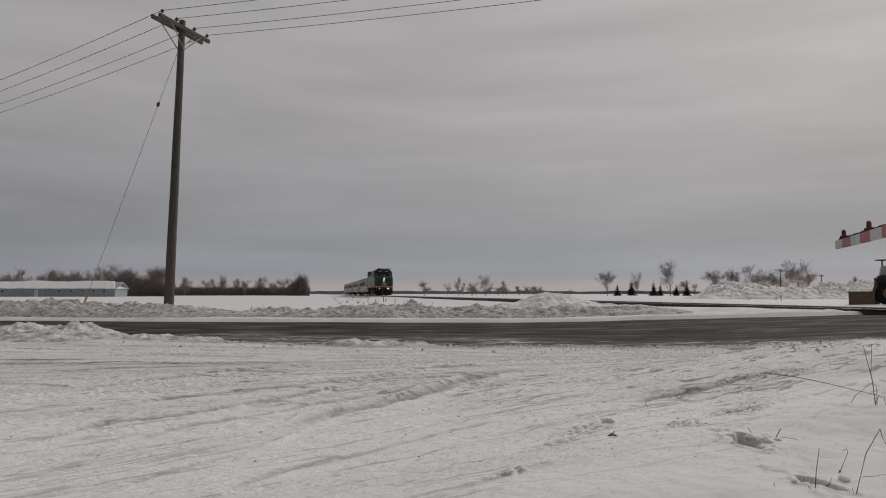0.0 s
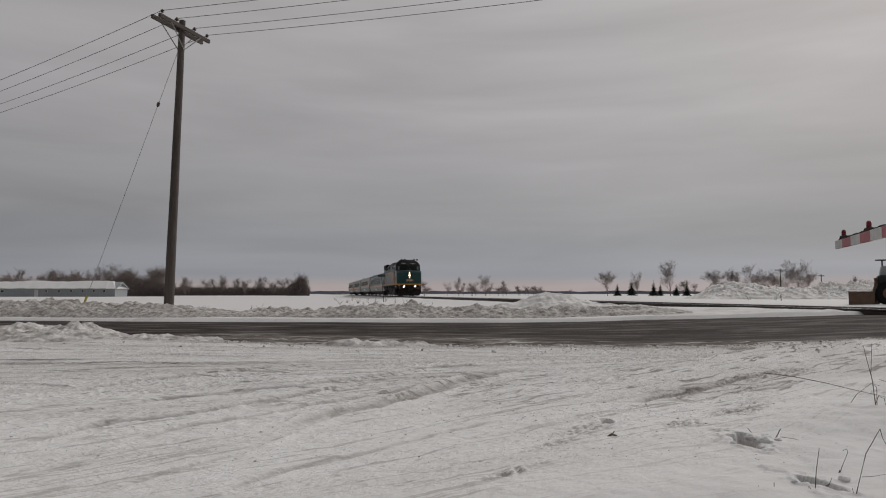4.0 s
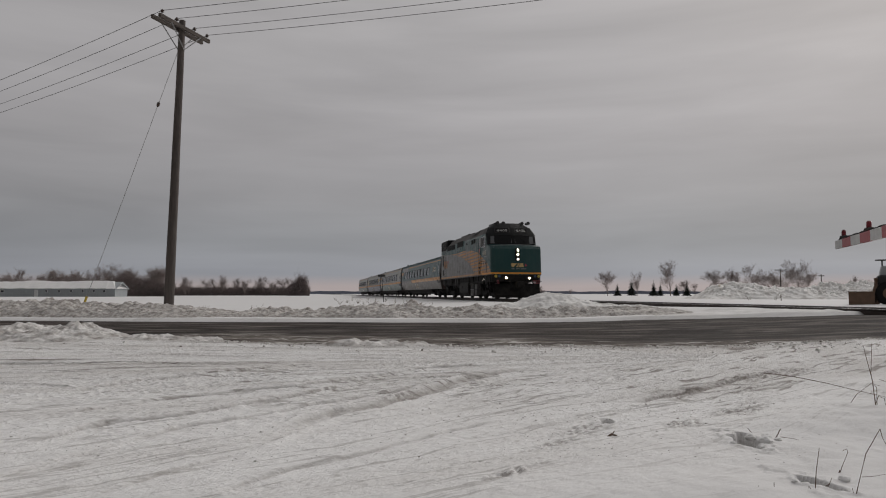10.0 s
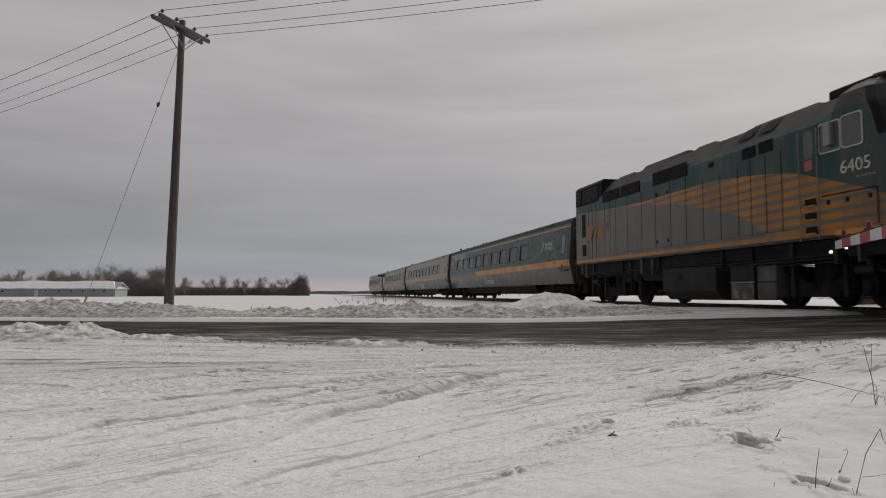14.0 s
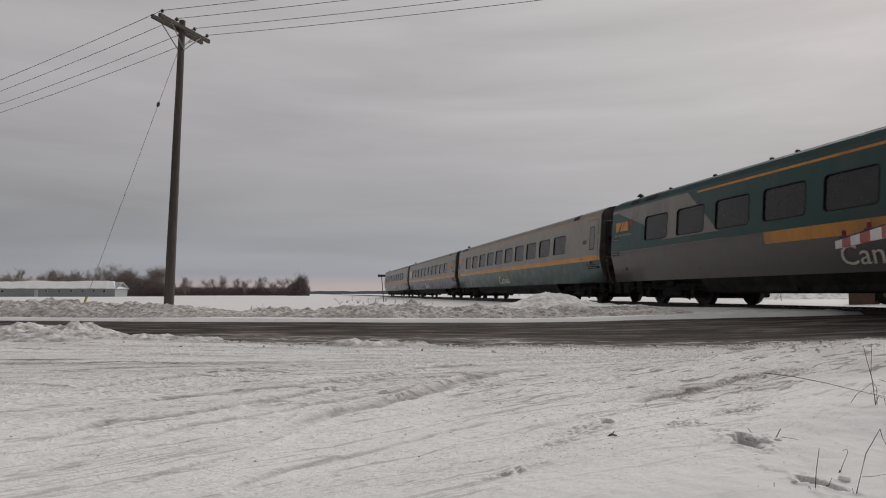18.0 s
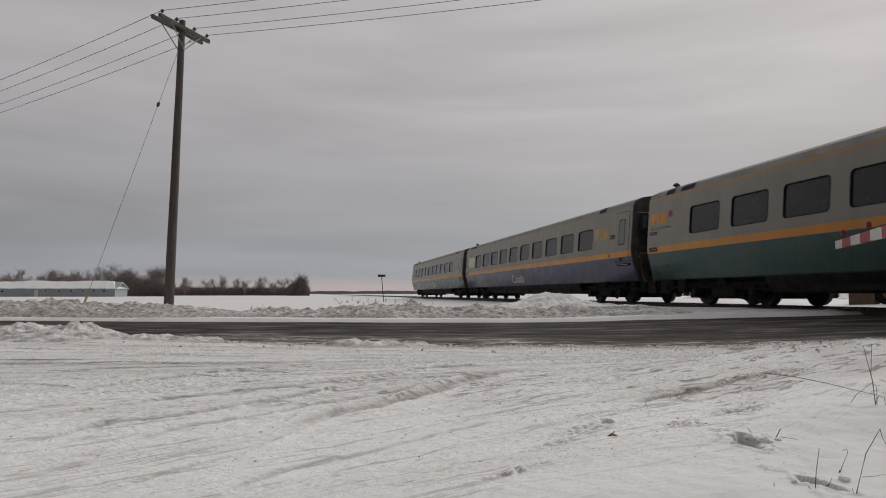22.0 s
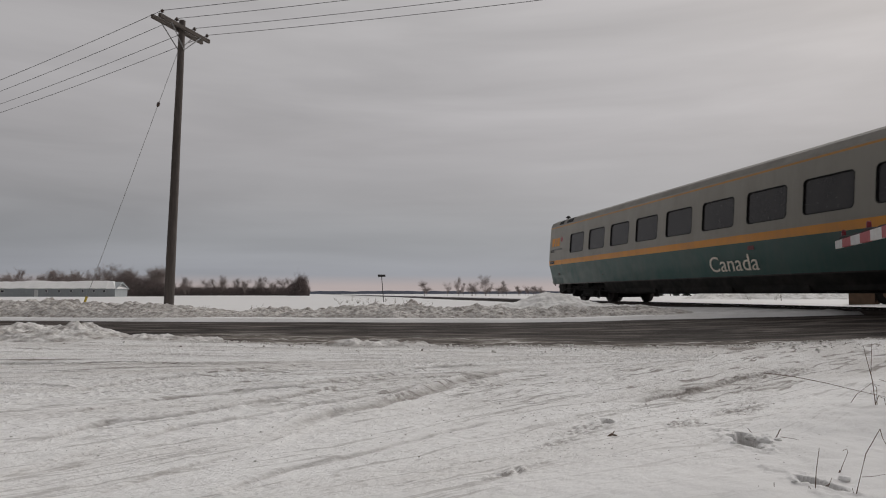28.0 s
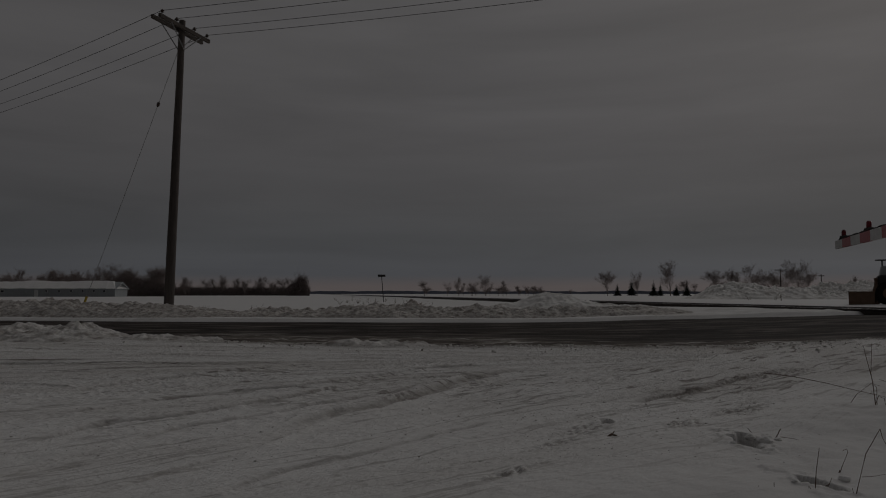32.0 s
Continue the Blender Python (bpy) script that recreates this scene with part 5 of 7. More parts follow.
# ---- the locomotive: x = 0 at the corner of the nose, the body runs back along -x ----
LOCO = [(1.585, 1.52), (1.585, 3.98), (1.53, 4.12), (1.14, 4.55), (0.80, 4.67), (0.0, 4.71)]


def locomotive():
    eng = thing("locomotive", Matrix(), "green, grey and gold diesel locomotive with lit headlamps", "locomotive")
    # hood
    ring = [(-y, z) for y, z in LOCO] + [(y, z) for y, z in reversed(LOCO[:-1])]
    b = Build()
    n = len(ring)
    xs = (-2.2, -13.7)
    vs = [(x, y, z) for x in xs for y, z in ring]
    for j in range(n):
        k = (j + 1) % n
        z = (ring[j][1] + ring[k][1]) / 2
        b.add([vs[j], vs[k], vs[n + k], vs[n + j]], [(0, 1, 2, 3)], 1 if z > 4.2 else 0)
    part("hood", b, [M_SILVERLOCO, M_LOCOROOF], eng, smooth=20)
    # squared rear hood
    b = Build()
    b.box(-15.95, -13.7, -1.585, 1.585, 1.52, 3.86, 0.02)
    part("rear_hood", b, M_SILVERLOCO, eng)
    b = Build()
    b.loft([[(x, y, z) for x, y in ((-15.95, -e), (-13.5, -e), (-13.5, e), (-15.95, e))] for z, e in ((3.86, 1.58), (4.55, 1.58), (4.66, 1.46))])
    part("rear_hood_top", b, M_LOCOBLACK, eng, "sooty black radiator hood")
    for x0, x1 in ((-15.85, -15.35), (-15.2, -13.75)):
        b = Build()
        b.box(x0, x1, -1.60, -1.57, 3.92, 4.48)
        g = part("grille", b, M_RUBBER, eng, "black louvred grille")
        for k in range(7):
            part("slat", Build().box(x0 + 0.02, x1 - 0.02, -1.612, -1.60, 3.96 + 0.072 * k, 3.985 + 0.072 * k), M_DARKSTEEL, g)
    # nose and cab
    levels = [(1.52, -0.20, 0.02, 1.60, 1.54), (3.10, -0.13, 0.09, 1.60, 1.54), (3.26, -0.02, 0.20, 1.59, 1.53), (3.39, 0.62, 0.92, 1.59, 1.52), (3.42, 0.64, 0.94, 1.59, 1.52), (3.98, 0.80, 1.10, 1.59, 1.50), (4.12, 0.88, 1.18, 1.585, 1.48), (4.50, 1.16, 1.42, 1.38, 1.28), (4.77, 1.46, 1.68, 0.95, 0.86), (4.81, 1.75, 1.90, 0.60, 0.50)]
    rings = []
    for z, xf, xs_, yw, yc in levels:
        half = [(2.2, yw), (xs_ + 0.14, yw), (xs_, yc), (xf + 0.05, 0.42), (xf, 0.0)]
        pts = [(-x, -y, z) for x, y in half] + [(-x, y, z) for x, y in reversed(half[:-1])]
        rings.append(pts)
    b = Build()
    for i in range(len(rings) - 1):
        m = len(rings[0])
        for j in range(m - 1):
            front = 1 <= j <= m - 3
            zmid = (levels[i][0] + levels[i + 1][0]) / 2
            slot = 0
            if zmid > 3.41 and front:
                slot = 1
            elif zmid > 4.2:
                slot = 2
            elif not front:
                slot = 3
            b.add([rings[i][j], rings[i][j + 1], rings[i + 1][j + 1], rings[i + 1][j]], [(0, 1, 2, 3)], slot)
    b.add(rings[-1], [tuple(range(len(rings[-1])))], 2)
    part("cab", b, [M_NOSE, M_LOCOBLACK, M_LOCOROOF, M_SILVERLOCO], eng, smooth=20)

    def on_front(level, y, off=0.0):
        """A point on the cab's front at a height, y metres off the middle."""
        zs = [l[0] for l in levels]
        xf, xc, yc = (float(np.interp(level, zs, [l[i] for l in levels])) for i in (1, 2, 4))
        return (-(xf + (xc - xf) * min(1, abs(y) / yc)) + off, y, level)

    # windscreens
    for s in (-1, 1):
        b = Build()
        o = [on_front(z, s * y, 0.012) for y, z in ((0.08, 3.46), (1.42, 3.45), (1.38, 3.96), (0.08, 4.0))]
        b.add(o, [(0, 1, 2, 3)])
        w = part("windscreen", b, M_CABGLASS, eng, "dark windscreen pane")
        b = Build()
        c = [Vector(p) + Vector((0.012, 0, 0)) for p in o]
        for k in range(4):
            b.tube([c[k], c[(k + 1) % 4]], 0.022, 5)
        part("rubber_seal", b, M_RUBBER, w)
        b = Build()
        b.tube([on_front(3.46, s * 0.85, 0.03), on_front(3.86, s * 0.45, 0.035)], 0.012, 5)
        part("wiper", b, M_RUBBER, w, "windscreen wiper")
        # number boards on the slope above
        b = Build()
        q = [on_front(z, s * y, 0.02) for y, z in ((0.17, 4.18), (1.06, 4.18), (1.02, 4.48), (0.17, 4.48))]
        b.add(q, [(0, 1, 2, 3)])
        nb = part("number_board", b, M_RUBBER, eng, "black number board")
        a, c2 = (Vector(q[1]), Vector(q[0])) if s < 0 else (Vector(q[0]), Vector(q[1]))
        xdir = (c2 - a).normalized()
        up = (Vector(q[3]) - Vector(q[0])).normalized()
        nor = xdir.cross(up).normalized()
        up = nor.cross(xdir)
        m = Matrix((xdir, up * 0 - nor, up)).transposed().to_4x4()
        m.translation = a + xdir * 0.13 + up * 0.07 + nor * 0.012
        lettering("lettering", "6405", m, 0.235, 0.62, M_GREYWHITE, nb, "white road number")
        b = Build()
        for k in range(4):
            b.tube([Vector(q[k]) + nor * 0.01, Vector(q[(k + 1) % 4]) + nor * 0.01], 0.014, 5)
        part("bezel", b, M_DARKSTEEL, nb)
    # handrail along the top of the nose
    b = Build()
    rail = [(-0.02, -1.42, 3.30), (0.05, -0.6, 3.34), (0.07, 0, 3.36), (0.05, 0.6, 3.34), (-0.02, 1.42, 3.30)]
    b.tube([Vector(p) + Vector((-0.06, 0, 0.0)) for p in rail], 0.009, 6)
    for p in rail:
        b.tube([Vector(p) + Vector((-0.06, 0, 0.0)), Vector(p) + Vector((-0.1, 0, -0.16))], 0.008, 5)
    part("handrail", b, M_STEEL, eng, "thin grey grab rail")
    # headlamps in a dark upright panel
    b = Build()
    b.box(0.13, 0.235, -0.15, 0.15, 2.36, 3.12, 0.03)
    panel = part("headlamp_panel", b, M_RUBBER, eng, "black upright lamp panel")
    for z, m in ((3.00, M_HEAD), (2.74, M_HEAD), (2.45, M_HEADDIM)):
        b = Build()
        b.tube([(0.225, 0, z), (0.25, 0, z), (0.25, 0, z), (0.235, 0, z)], [0.10, 0.10, 0.085, 0.085], 16)
        lamp = part("headlamp", b, M_ALU, panel, "round lit headlamp")
        part_b = Build().disc((0.238, 0, z), (1, 0, 0), 0.058, 0.012, 16)
        ob = part("lens", part_b, m, eng)
        ob.parent = panel
    # front emblem: plain gold bars and caption
    b = Build()
    for q in MARK:
        w, y0 = 0.80, -0.40
        b.add([on_front(z, y0 + u * w, 0.012) for u, z in zip(q, (1.98, 1.98, 2.21, 2.21))], [(0, 1, 2, 3)])
    em = part("emblem", b, M_FADEDGOLD, eng, "slanted gold bars")
    b = Build()
    for k in range(14):
        if k not in (3, 8):
            b.add([on_front(z, -0.38 + 0.068 * k + e, 0.012) for e, z in ((0, 1.85), (0.045, 1.85), (0.045, 1.905), (0, 1.905))], [(0, 1, 2, 3)])
    part("caption_bars", b, M_GREYLETTER, em, "unreadable small letters as bars")
    b = Build()
    b.add([on_front(2.09 + dz, 0.53 + dy, 0.014) for dy, dz in ((0, -0.09), (0.085, 0), (0, 0.09), (-0.085, 0))], [(0, 1, 2, 3)])
    part("leaf", b, M_LEAF, em, "small pinkish red emblem")
    # sill line and end beam
    b = Build()
    outline = [(-2.2, -1.615), (-0.18, -1.615), (0.0, -1.555), (0.19, -0.42), (0.215, 0.0), (0.19, 0.42), (0.0, 1.555), (-0.18, 1.615), (-2.2, 1.615)]
    for (xa, ya), (xb, yb) in zip(outline[:-1], outline[1:]):
        b.add([(xa, ya, 1.56), (xb, yb, 1.56), (xb, yb, 1.66), (xa, ya, 1.66)], [(0, 1, 2, 3)])
    part("sill_line", b, M_GOLD, eng, "gold line along the sill")
    b = Build()
    b.loft([[(x, y, z) for x, y in ((-2.0, -1.52), (-0.1, -1.52), (0.10, -1.35), (0.17, 0.0), (0.10, 1.35), (-0.1, 1.52), (-2.0, 1.52))] for z in (1.12, 1.52)])
    part("end_beam", b, M_UNDER, eng, "black front end beam")
    # ditch lights, class lights
    for s in (-1, 1):
        b = Build()
        b.disc((0.12, s * 0.72, 1.32), (1, 0, 0), 0.125, 0.07, 16, bevel=0.02)
        d = part("ditch_light", b, M_BLACK, eng, "round lit ditch light")
        ob = part("lens", Build().disc((0.186, s * 0.72, 1.32), (1, 0, 0), 0.06, 0.012, 16), M_HEAD, d)
        b = Build()
        b.tube([(0.187, s * 0.72, 1.32), (0.20, s * 0.72, 1.32), (0.192, s * 0.72, 1.32)], [0.105, 0.10, 0.064], 16, caps=False)
        part("reflector", b, M_BRASS, d, "warm bright lamp rim")
        for y, m, lab in ((1.34, M_AMBER, "dull amber class light"), (1.12, M_BLUELENS, "dark blue class light")):
            b = Build()
            b.disc((0.06, s * y, 1.43), (1, 0, 0), 0.085, 0.06, 14, bevel=0.015)
            part("class_light", b, m, eng, lab)
    # pilot and snow plough
    b = Build()
    b.loft([[(x, y, z) for x, y in ((-0.9, -w), (xn - 0.45, -w), (xn, -0.12), (xn, 0.12), (xn - 0.45, w), (-0.9, w))] for z, xn, w in ((0.14, 0.42, 1.30), (0.30, 0.44, 1.38), (0.62, 0.30, 1.42), (0.98, 0.18, 1.42))])
    part("snow_plough", b, M_UNDER, eng, "black pilot snow plough")
    b = Build()
    b.box(0.0, 0.62, -0.17, 0.17, 0.78, 1.06, 0.03)
    b.box(0.45, 0.78, -0.24, 0.24, 0.74, 1.10, 0.05)
    part("coupler", b, M_UNDER, eng, "heavy black knuckle coupler")
    for y in (-0.55, -0.48, 0.42, 0.5, 0.58, 0.9):
        b = Build()
        b.tube([(0.16, y, 1.15), (0.42, y, 1.0), (0.5, y + 0.03, 0.78), (0.38, y + 0.05, 0.6), (0.3, y + 0.04, 0.56)], 0.022, 6)
        part("air_hose", b, M_RUBBER, eng, "hanging air hose")
    for y in (-1.25, 1.0, 1.15, 1.3):
        b = Build()
        b.box(0.10, 0.22, y - 0.05, y + 0.05, 1.10, 1.20)
        b.box(0.12, 0.26, y - 0.04, y + 0.07, 0.98, 1.06)
        part("socket", b, M_DULLRED, eng, "small dull red jumper socket")
    for s in (-1, 1):
        b = Build()
        for k in range(3):
            rib(b, -0.35, 0.05, s * 1.30, s * 1.56, 0.45 + 0.32 * k, 0.48 + 0.32 * k)
        rib(b, -0.37, -0.34, s * 1.30, s * 1.56, 0.42, 1.5)
        part("corner_step", b, M_UNDER, eng, "black corner steps")
    # side: cab windows, door, ladder, boxes
    for s in (-1, 1):
        y = s * 1.585
        out = s * 0.02
        for x0, x1, z1 in ((-1.96, -1.42, 3.98), (-2.58, -1.98, 3.95)):
            o, i2 = round_rect(x0, x1, 3.30, z1, 0.07), round_rect(x0 + 0.026, x1 - 0.026, 3.326, z1 - 0.026, 0.06)
            f = Build()
            frame_ring(f, o, i2, lambda z: y + out, lambda z: y + out)
            frame_ring(f, o, o, lambda z: y + out, lambda z: y)
            w = part("cab_window", f, M_ALU, eng, "side window in a pale metal frame")
            part("pane", Build().add([(x, y + out * 0.5, z) for x, z in i2], [tuple(range(len(i2)))]), M_CABGLASS, w)
        b = Build()
        b.box(-2.34, -2.14, min(y, y + s * 0.14), max(y, y + s * 0.14), 3.42, 3.92, 0.02)
        part("mirror", b, M_STEEL, eng, "folded grey wing mirror")
        # door
        b = Build()
        b.box(-3.08, -2.66, min(y, y + s * 0.015), max(y, y + s * 0.015), 1.72, 3.98)
        d = part("cab_door", b, M_SILVERLOCO, eng, "narrow cab door")
        o = round_rect(-3.02, -2.74, 3.28, 3.88, 0.09)
        part("door_window", Build().add([(x, y + s * 0.019, z) for x, z in o], [tuple(range(len(o)))]), M_CABGLASS, d)
        part("marker_plate", Build().box(-3.02, -2.78, min(y, y + s * 0.022), max(y, y + s * 0.022), 3.03, 3.24), M_STEPRED, d, "small red and white plate")
        for x in (-3.14, -2.60):
            b = Build()
            b.tube([(x, y + s * 0.06, 1.5), (x, y + s * 0.06, 3.9)], 0.014, 6)
            for z in (1.7, 2.8, 3.85):
                b.tube([(x, y, z), (x, y + s * 0.06, z)], 0.010, 5)
            part("grab_rail", b, M_STEEL, eng)
        for z in (1.72, 2.02, 2.32):
            b = Build()
            b.box(-3.04, -2.70, min(y, y + s * 0.02), max(y, y + s * 0.02), z - 0.085, z + 0.085)
            st = part("step_well", b, M_RUBBER, eng, "dark foothold in the side")
            part("step_tread", Build().box(-3.02, -2.72, min(y, y + s * 0.05), max(y, y + s * 0.05), z - 0.085, z - 0.055), M_GOLD, st)
        lettering("lettering", "6405", pose(-2.02, -1.612, 2.80, 0, 0, 0) if s < 0 else pose(-1.28, 1.612, 2.80, 0, 0, 180), 0.37, 0.74, M_LETTER, eng, "white road number")
        b = Build()
        for k in range(5):
            b.box(-1.62 + 0.1 * k, -1.55 + 0.1 * k, min(y, y + s * 0.024), max(y, y + s * 0.024), 2.66, 2.70)
        part("caption_bars", b, M_GREYLETTER, eng, "unreadable small letters as bars")
        # tool box door on the skirt of the cab
        b = Build()
        b.box(-2.52, -1.14, min(y, y + s * 0.018), max(y, y + s * 0.018), 1.72, 2.40)
        tb = part("side_locker", b, M_SILVERLOCO, eng, "flush locker door")
        b = Build()
        b.box(-2.54, -1.12, min(y, y + s * 0.024), max(y, y + s * 0.024), 2.40, 2.425)
        b.box(-1.14, -1.115, min(y, y + s * 0.024), max(y, y + s * 0.024), 1.72, 2.40)
        part("hinge_strip", b, M_RUBBER, tb)
        for x in (-2.36, -1.86, -1.30):
            part("latch", Build().box(x - 0.04, x + 0.04, min(y, y + s * 0.03), max(y, y + s * 0.03), 2.22, 2.31), M_RUBBER, tb)
        # hood panels with shadow gaps
        cuts = [-3.2, -3.75, -4.3, -4.85, -5.35, -6.1, -6.9, -7.75, -8.6, -9.5, -10.4, -11.4, -12.3, -12.75, -13.2, -13.7]
        for x1, x0 in zip(cuts[:-1], cuts[1:]):
            b = Build()
            ztop = 3.66 if x1 > -7 else 3.72
            if x1 <= -5.35 and x0 >= -7.8:
                ztop = 3.5
            b.box(x0 + 0.014, x1 - 0.014, min(y, y + s * 0.016), max(y, y + s * 0.016), 1.80, ztop, 0.006)
            pn = part("hood_panel", b, M_SILVERLOCO, eng, "flush engine compartment panel")
            part("panel_gap", Build().box(x0 - 0.013, x0 + 0.013, min(y, y + s * 0.005), max(y, y + s * 0.005), 1.80, ztop), M_RUBBER, pn)
        for x, z in ((-8.75, 3.45), (-9.4, 3.45), (-8.75, 1.98), (-9.4, 1.98)):
            part("latch", Build().box(x - 0.04, x + 0.04, min(y, y + s * 0.03), max(y, y + s * 0.03), z - 0.05, z + 0.05), M_RUBBER, eng)
        # air intakes
        for x0, x1, z0, z1 in ((-4.52, -4.02, 3.72, 4.0), (-5.15, -4.65, 3.70, 3.98), (-6.6, -6.38, 3.78, 3.9), (-15.3, -14.95, 1.85, 2.3), (-15.3, -15.0, 2.6, 3.5)):
            b = Build()
            b.box(x0, x1, min(y, y + s * 0.012), max(y, y + s * 0.012), z0, z1)
            g = part("air_intake", b, M_RUBBER, eng, "dark louvred air intake")
            for k in range(4):
                z = z0 + (z1 - z0) * (k + 0.5) / 4
                part("slat", Build().box(x0 + 0.01, x1 - 0.01, min(y, y + s * 0.02), max(y, y + s * 0.02), z - 0.012, z + 0.012), M_UNDER, g)
        # sloped radiator openings under the eaves
        for x0, x1 in ((-9.62, -7.68), (-11.85, -10.5), (-13.35, -12.0)):
            b = Build()
            zs = (3.80, 4.16) if x0 > -10 else (3.76, 4.10)
            rib(b, x0, x1, s * 1.58, s * 1.606, zs[0], zs[1])
            g = part("radiator_grille", b, M_RUBBER, eng, "long black radiator opening")
            part("frame_rail", Build().box(x0 - 0.02, x1 + 0.02, min(s * 1.60, s * 1.62), max(s * 1.60, s * 1.62), zs[0] - 0.03, zs[0]), M_UNDER, g)
        for x in (-14.0, -14.35, -14.7):
            part("panel_gap", Build().box(x - 0.012, x + 0.012, min(y, y + s * 0.006), max(y, y + s * 0.006), 1.72, 3.84), M_RUBBER, eng)
        b = Build()
        slanted_bars(b, -14.75, 2.42, 1.45, 0.56, -1.606, -1.606, MARK)
        if s < 0:
            part("emblem", b, M_RUSTGOLD, eng, "worn orange slanting blocks")
            b = Build()
            maple(b, -13.0, 2.85, 0.17, -1.612)
            part("leaf", b, M_LEAF, eng, "small red leaf shape")
    # roof: sloping hatches, fans, exhaust, horns
    for x0, x1, h in ((-11.4, -8.8, 0.07), (-13.4, -12.3, 0.02), (-8.2, -7.4, 0.03), (-5.6, -3.4, 0.02)):
        b = Build()
        b.loft([[(x, y, z) for x, y in ((x0 - e, -w), (x1 + e, -w), (x1 + e, w), (x0 - e, w))] for z, e, w in ((4.61, 0.08, 0.98), (4.70 + h, 0.0, 0.86))])
        part("roof_hatch", b, M_LOCOROOF, eng, "raised sooty roof hatch")
    for x in (-9.2, -10.1, -11.0, -12.9, -7.8):
        b = Build()
        z = 4.78 if -11.6 < x < -8.6 else 4.74
        b.tube([(x, 0, z - 0.02), (x, 0, z + 0.05), (x, 0, z + 0.06)], [0.36, 0.36, 0.32], 20)
        part("roof_fan", b, M_DARKSTEEL, eng, "round roof fan housing", smooth=40)
    for s in (-1, 1):
        for x in (-4.2, -5.0):
            b = Build()
            b.add([(x, s * 1.46, 4.24), (x - 0.55, s * 1.46, 4.24), (x - 0.55, s * 1.10, 4.58), (x, s * 1.10, 4.58)], [(0, 1, 2, 3)])
            b.v = [(p[0], p[1] + s * 0.008, p[2] + 0.008) for p in b.v]
            part("roof_vent", b, M_RUBBER, eng, "black sloping roof vent")
    b = Build()
    b.box(-3.0, -1.75, -0.95, 0.95, 4.62, 4.83, 0.03)
    part("cab_roof_box", b, M_LOCOBLACK, eng, "low black box on the cab roof")
    for y, dx in ((-0.78, 0.0), (-0.38, -0.1), (1.22, 0.0), (0.85, -0.1)):
        b = Build()
        b.tube([(-1.72 + dx, y, 4.76), (-1.72 + dx, y, 4.82)], 0.03, 6)
        b.tube([(-1.92 + dx, y, 4.82), (-1.90 + dx, y, 4.82), (-1.72 + dx, y, 4.82), (-1.58 + dx, y, 4.82), (-1.50 + dx, y, 4.82), (-1.46 + dx, y, 4.82)], [0.05, 0.085, 0.07, 0.055, 0.085, 0.11], 12)
        part("air_horn", b, M_DARKSTEEL, eng, "dark air horn", smooth=50)
    # underframe, tank, trucks
    b = Build()
    b.box(-15.9, -0.1, -1.48, 1.48, 1.18, 1.52, 0.02)
    part("underframe", b, M_UNDER, eng)
    b = Build()
    prof = [(-1.50, 1.12), (-1.50, 0.45), (-1.25, 0.20), (1.25, 0.20), (1.50, 0.45), (1.50, 1.12)]
    b.loft([[(x, y, z) for y, z in prof] for x in (-9.3, -6.55)])
    part("fuel_tank", b, M_TANK, eng, "long dark grey fuel tank")
    b = Build()
    b.disc((-8.3, -1.505, 0.85), (0, -1, 0), 0.09, 0.02, 14)
    part("fuel_gauge", b, M_RUBBER, eng)
    for x0, x1, deep, lab in ((-5.95, -5.02, 1.46, "dark battery box, its lower half crusted with snow"), (-4.95, -4.25, 1.42, "snow-dusted grey equipment box")):
        for s in (-1, 1):
            b = Build()
            rib(b, x0, x1, s * 0.9, s * deep, 0.30, 1.05)
            bx = part("equipment_box", b, M_TANK if x0 < -5.5 else M_DUSTED, eng, lab)
            b = Build()
            rib(b, x0 + 0.02, x1 - 0.02, s * deep, s * (deep + 0.012), 0.24, 0.62 if x0 < -5.5 else 0.98)
            part("snow_crust", b, M_FROST if x0 < -5.5 else M_DUSTED, bx, "thin crust of frozen snow")
            b = Build()
            rib(b, x0, x1, s * (deep - 0.02), s * (deep + 0.02), 0.64, 0.67)
            part("lid_strip", b, M_STEEL if x0 < -5.5 else M_TANK, bx)
    # brackets, pipes, hoses and reservoirs along the sill
    rnd = random.Random(31)
    for s in (-1, 1):
        for x in (-1.7, -2.3, -3.6, -5.0, -6.2, -9.5, -9.9, -10.6, -11.4, -12.0, -14.4, -15.1, -15.5):
            b = Build()
            w = rnd.uniform(0.03, 0.08)
            rib(b, x - w, x + w, s * 1.40, s * 1.54, rnd.uniform(0.98, 1.2), 1.52)
            part("sill_bracket", b, rnd.choice((M_TANK, M_DUSTED, M_UNDER)), eng, "grimy bracket under the sill")
        for z, y, r in ((1.10, 1.46, 0.03), (1.02, 1.40, 0.022), (1.16, 1.50, 0.018)):
            b = Build()
            b.tube([(-15.6 + 1.9 * k, s * y, z + 0.03 * math.sin(k * 2.1)) for k in range(8)], r, 6)
            part("brake_pipe", b, M_TANK, eng, "grimy brake pipe along the frame")
        for x0, x1 in ((-10.9, -9.6), (-12.4, -11.2)):
            b = Build()
            b.tube([(x0, s * 1.18, 0.98), (x0 + 0.06, s * 1.18, 0.98), (x1 - 0.06, s * 1.18, 0.98), (x1, s * 1.18, 0.98)], [0.10, 0.19, 0.19, 0.10], 14)
            part("air_reservoir", b, M_TANK, eng, "dark air tank", smooth=40)
        for x, z in ((-2.02, 1.30), (-2.45, 1.24)):
            part("step_lamp", Build().disc((x, s * 1.50, z), (0, s, 0), 0.028, 0.03, 10), M_STEPLAMP, eng, "small lit step lamp")
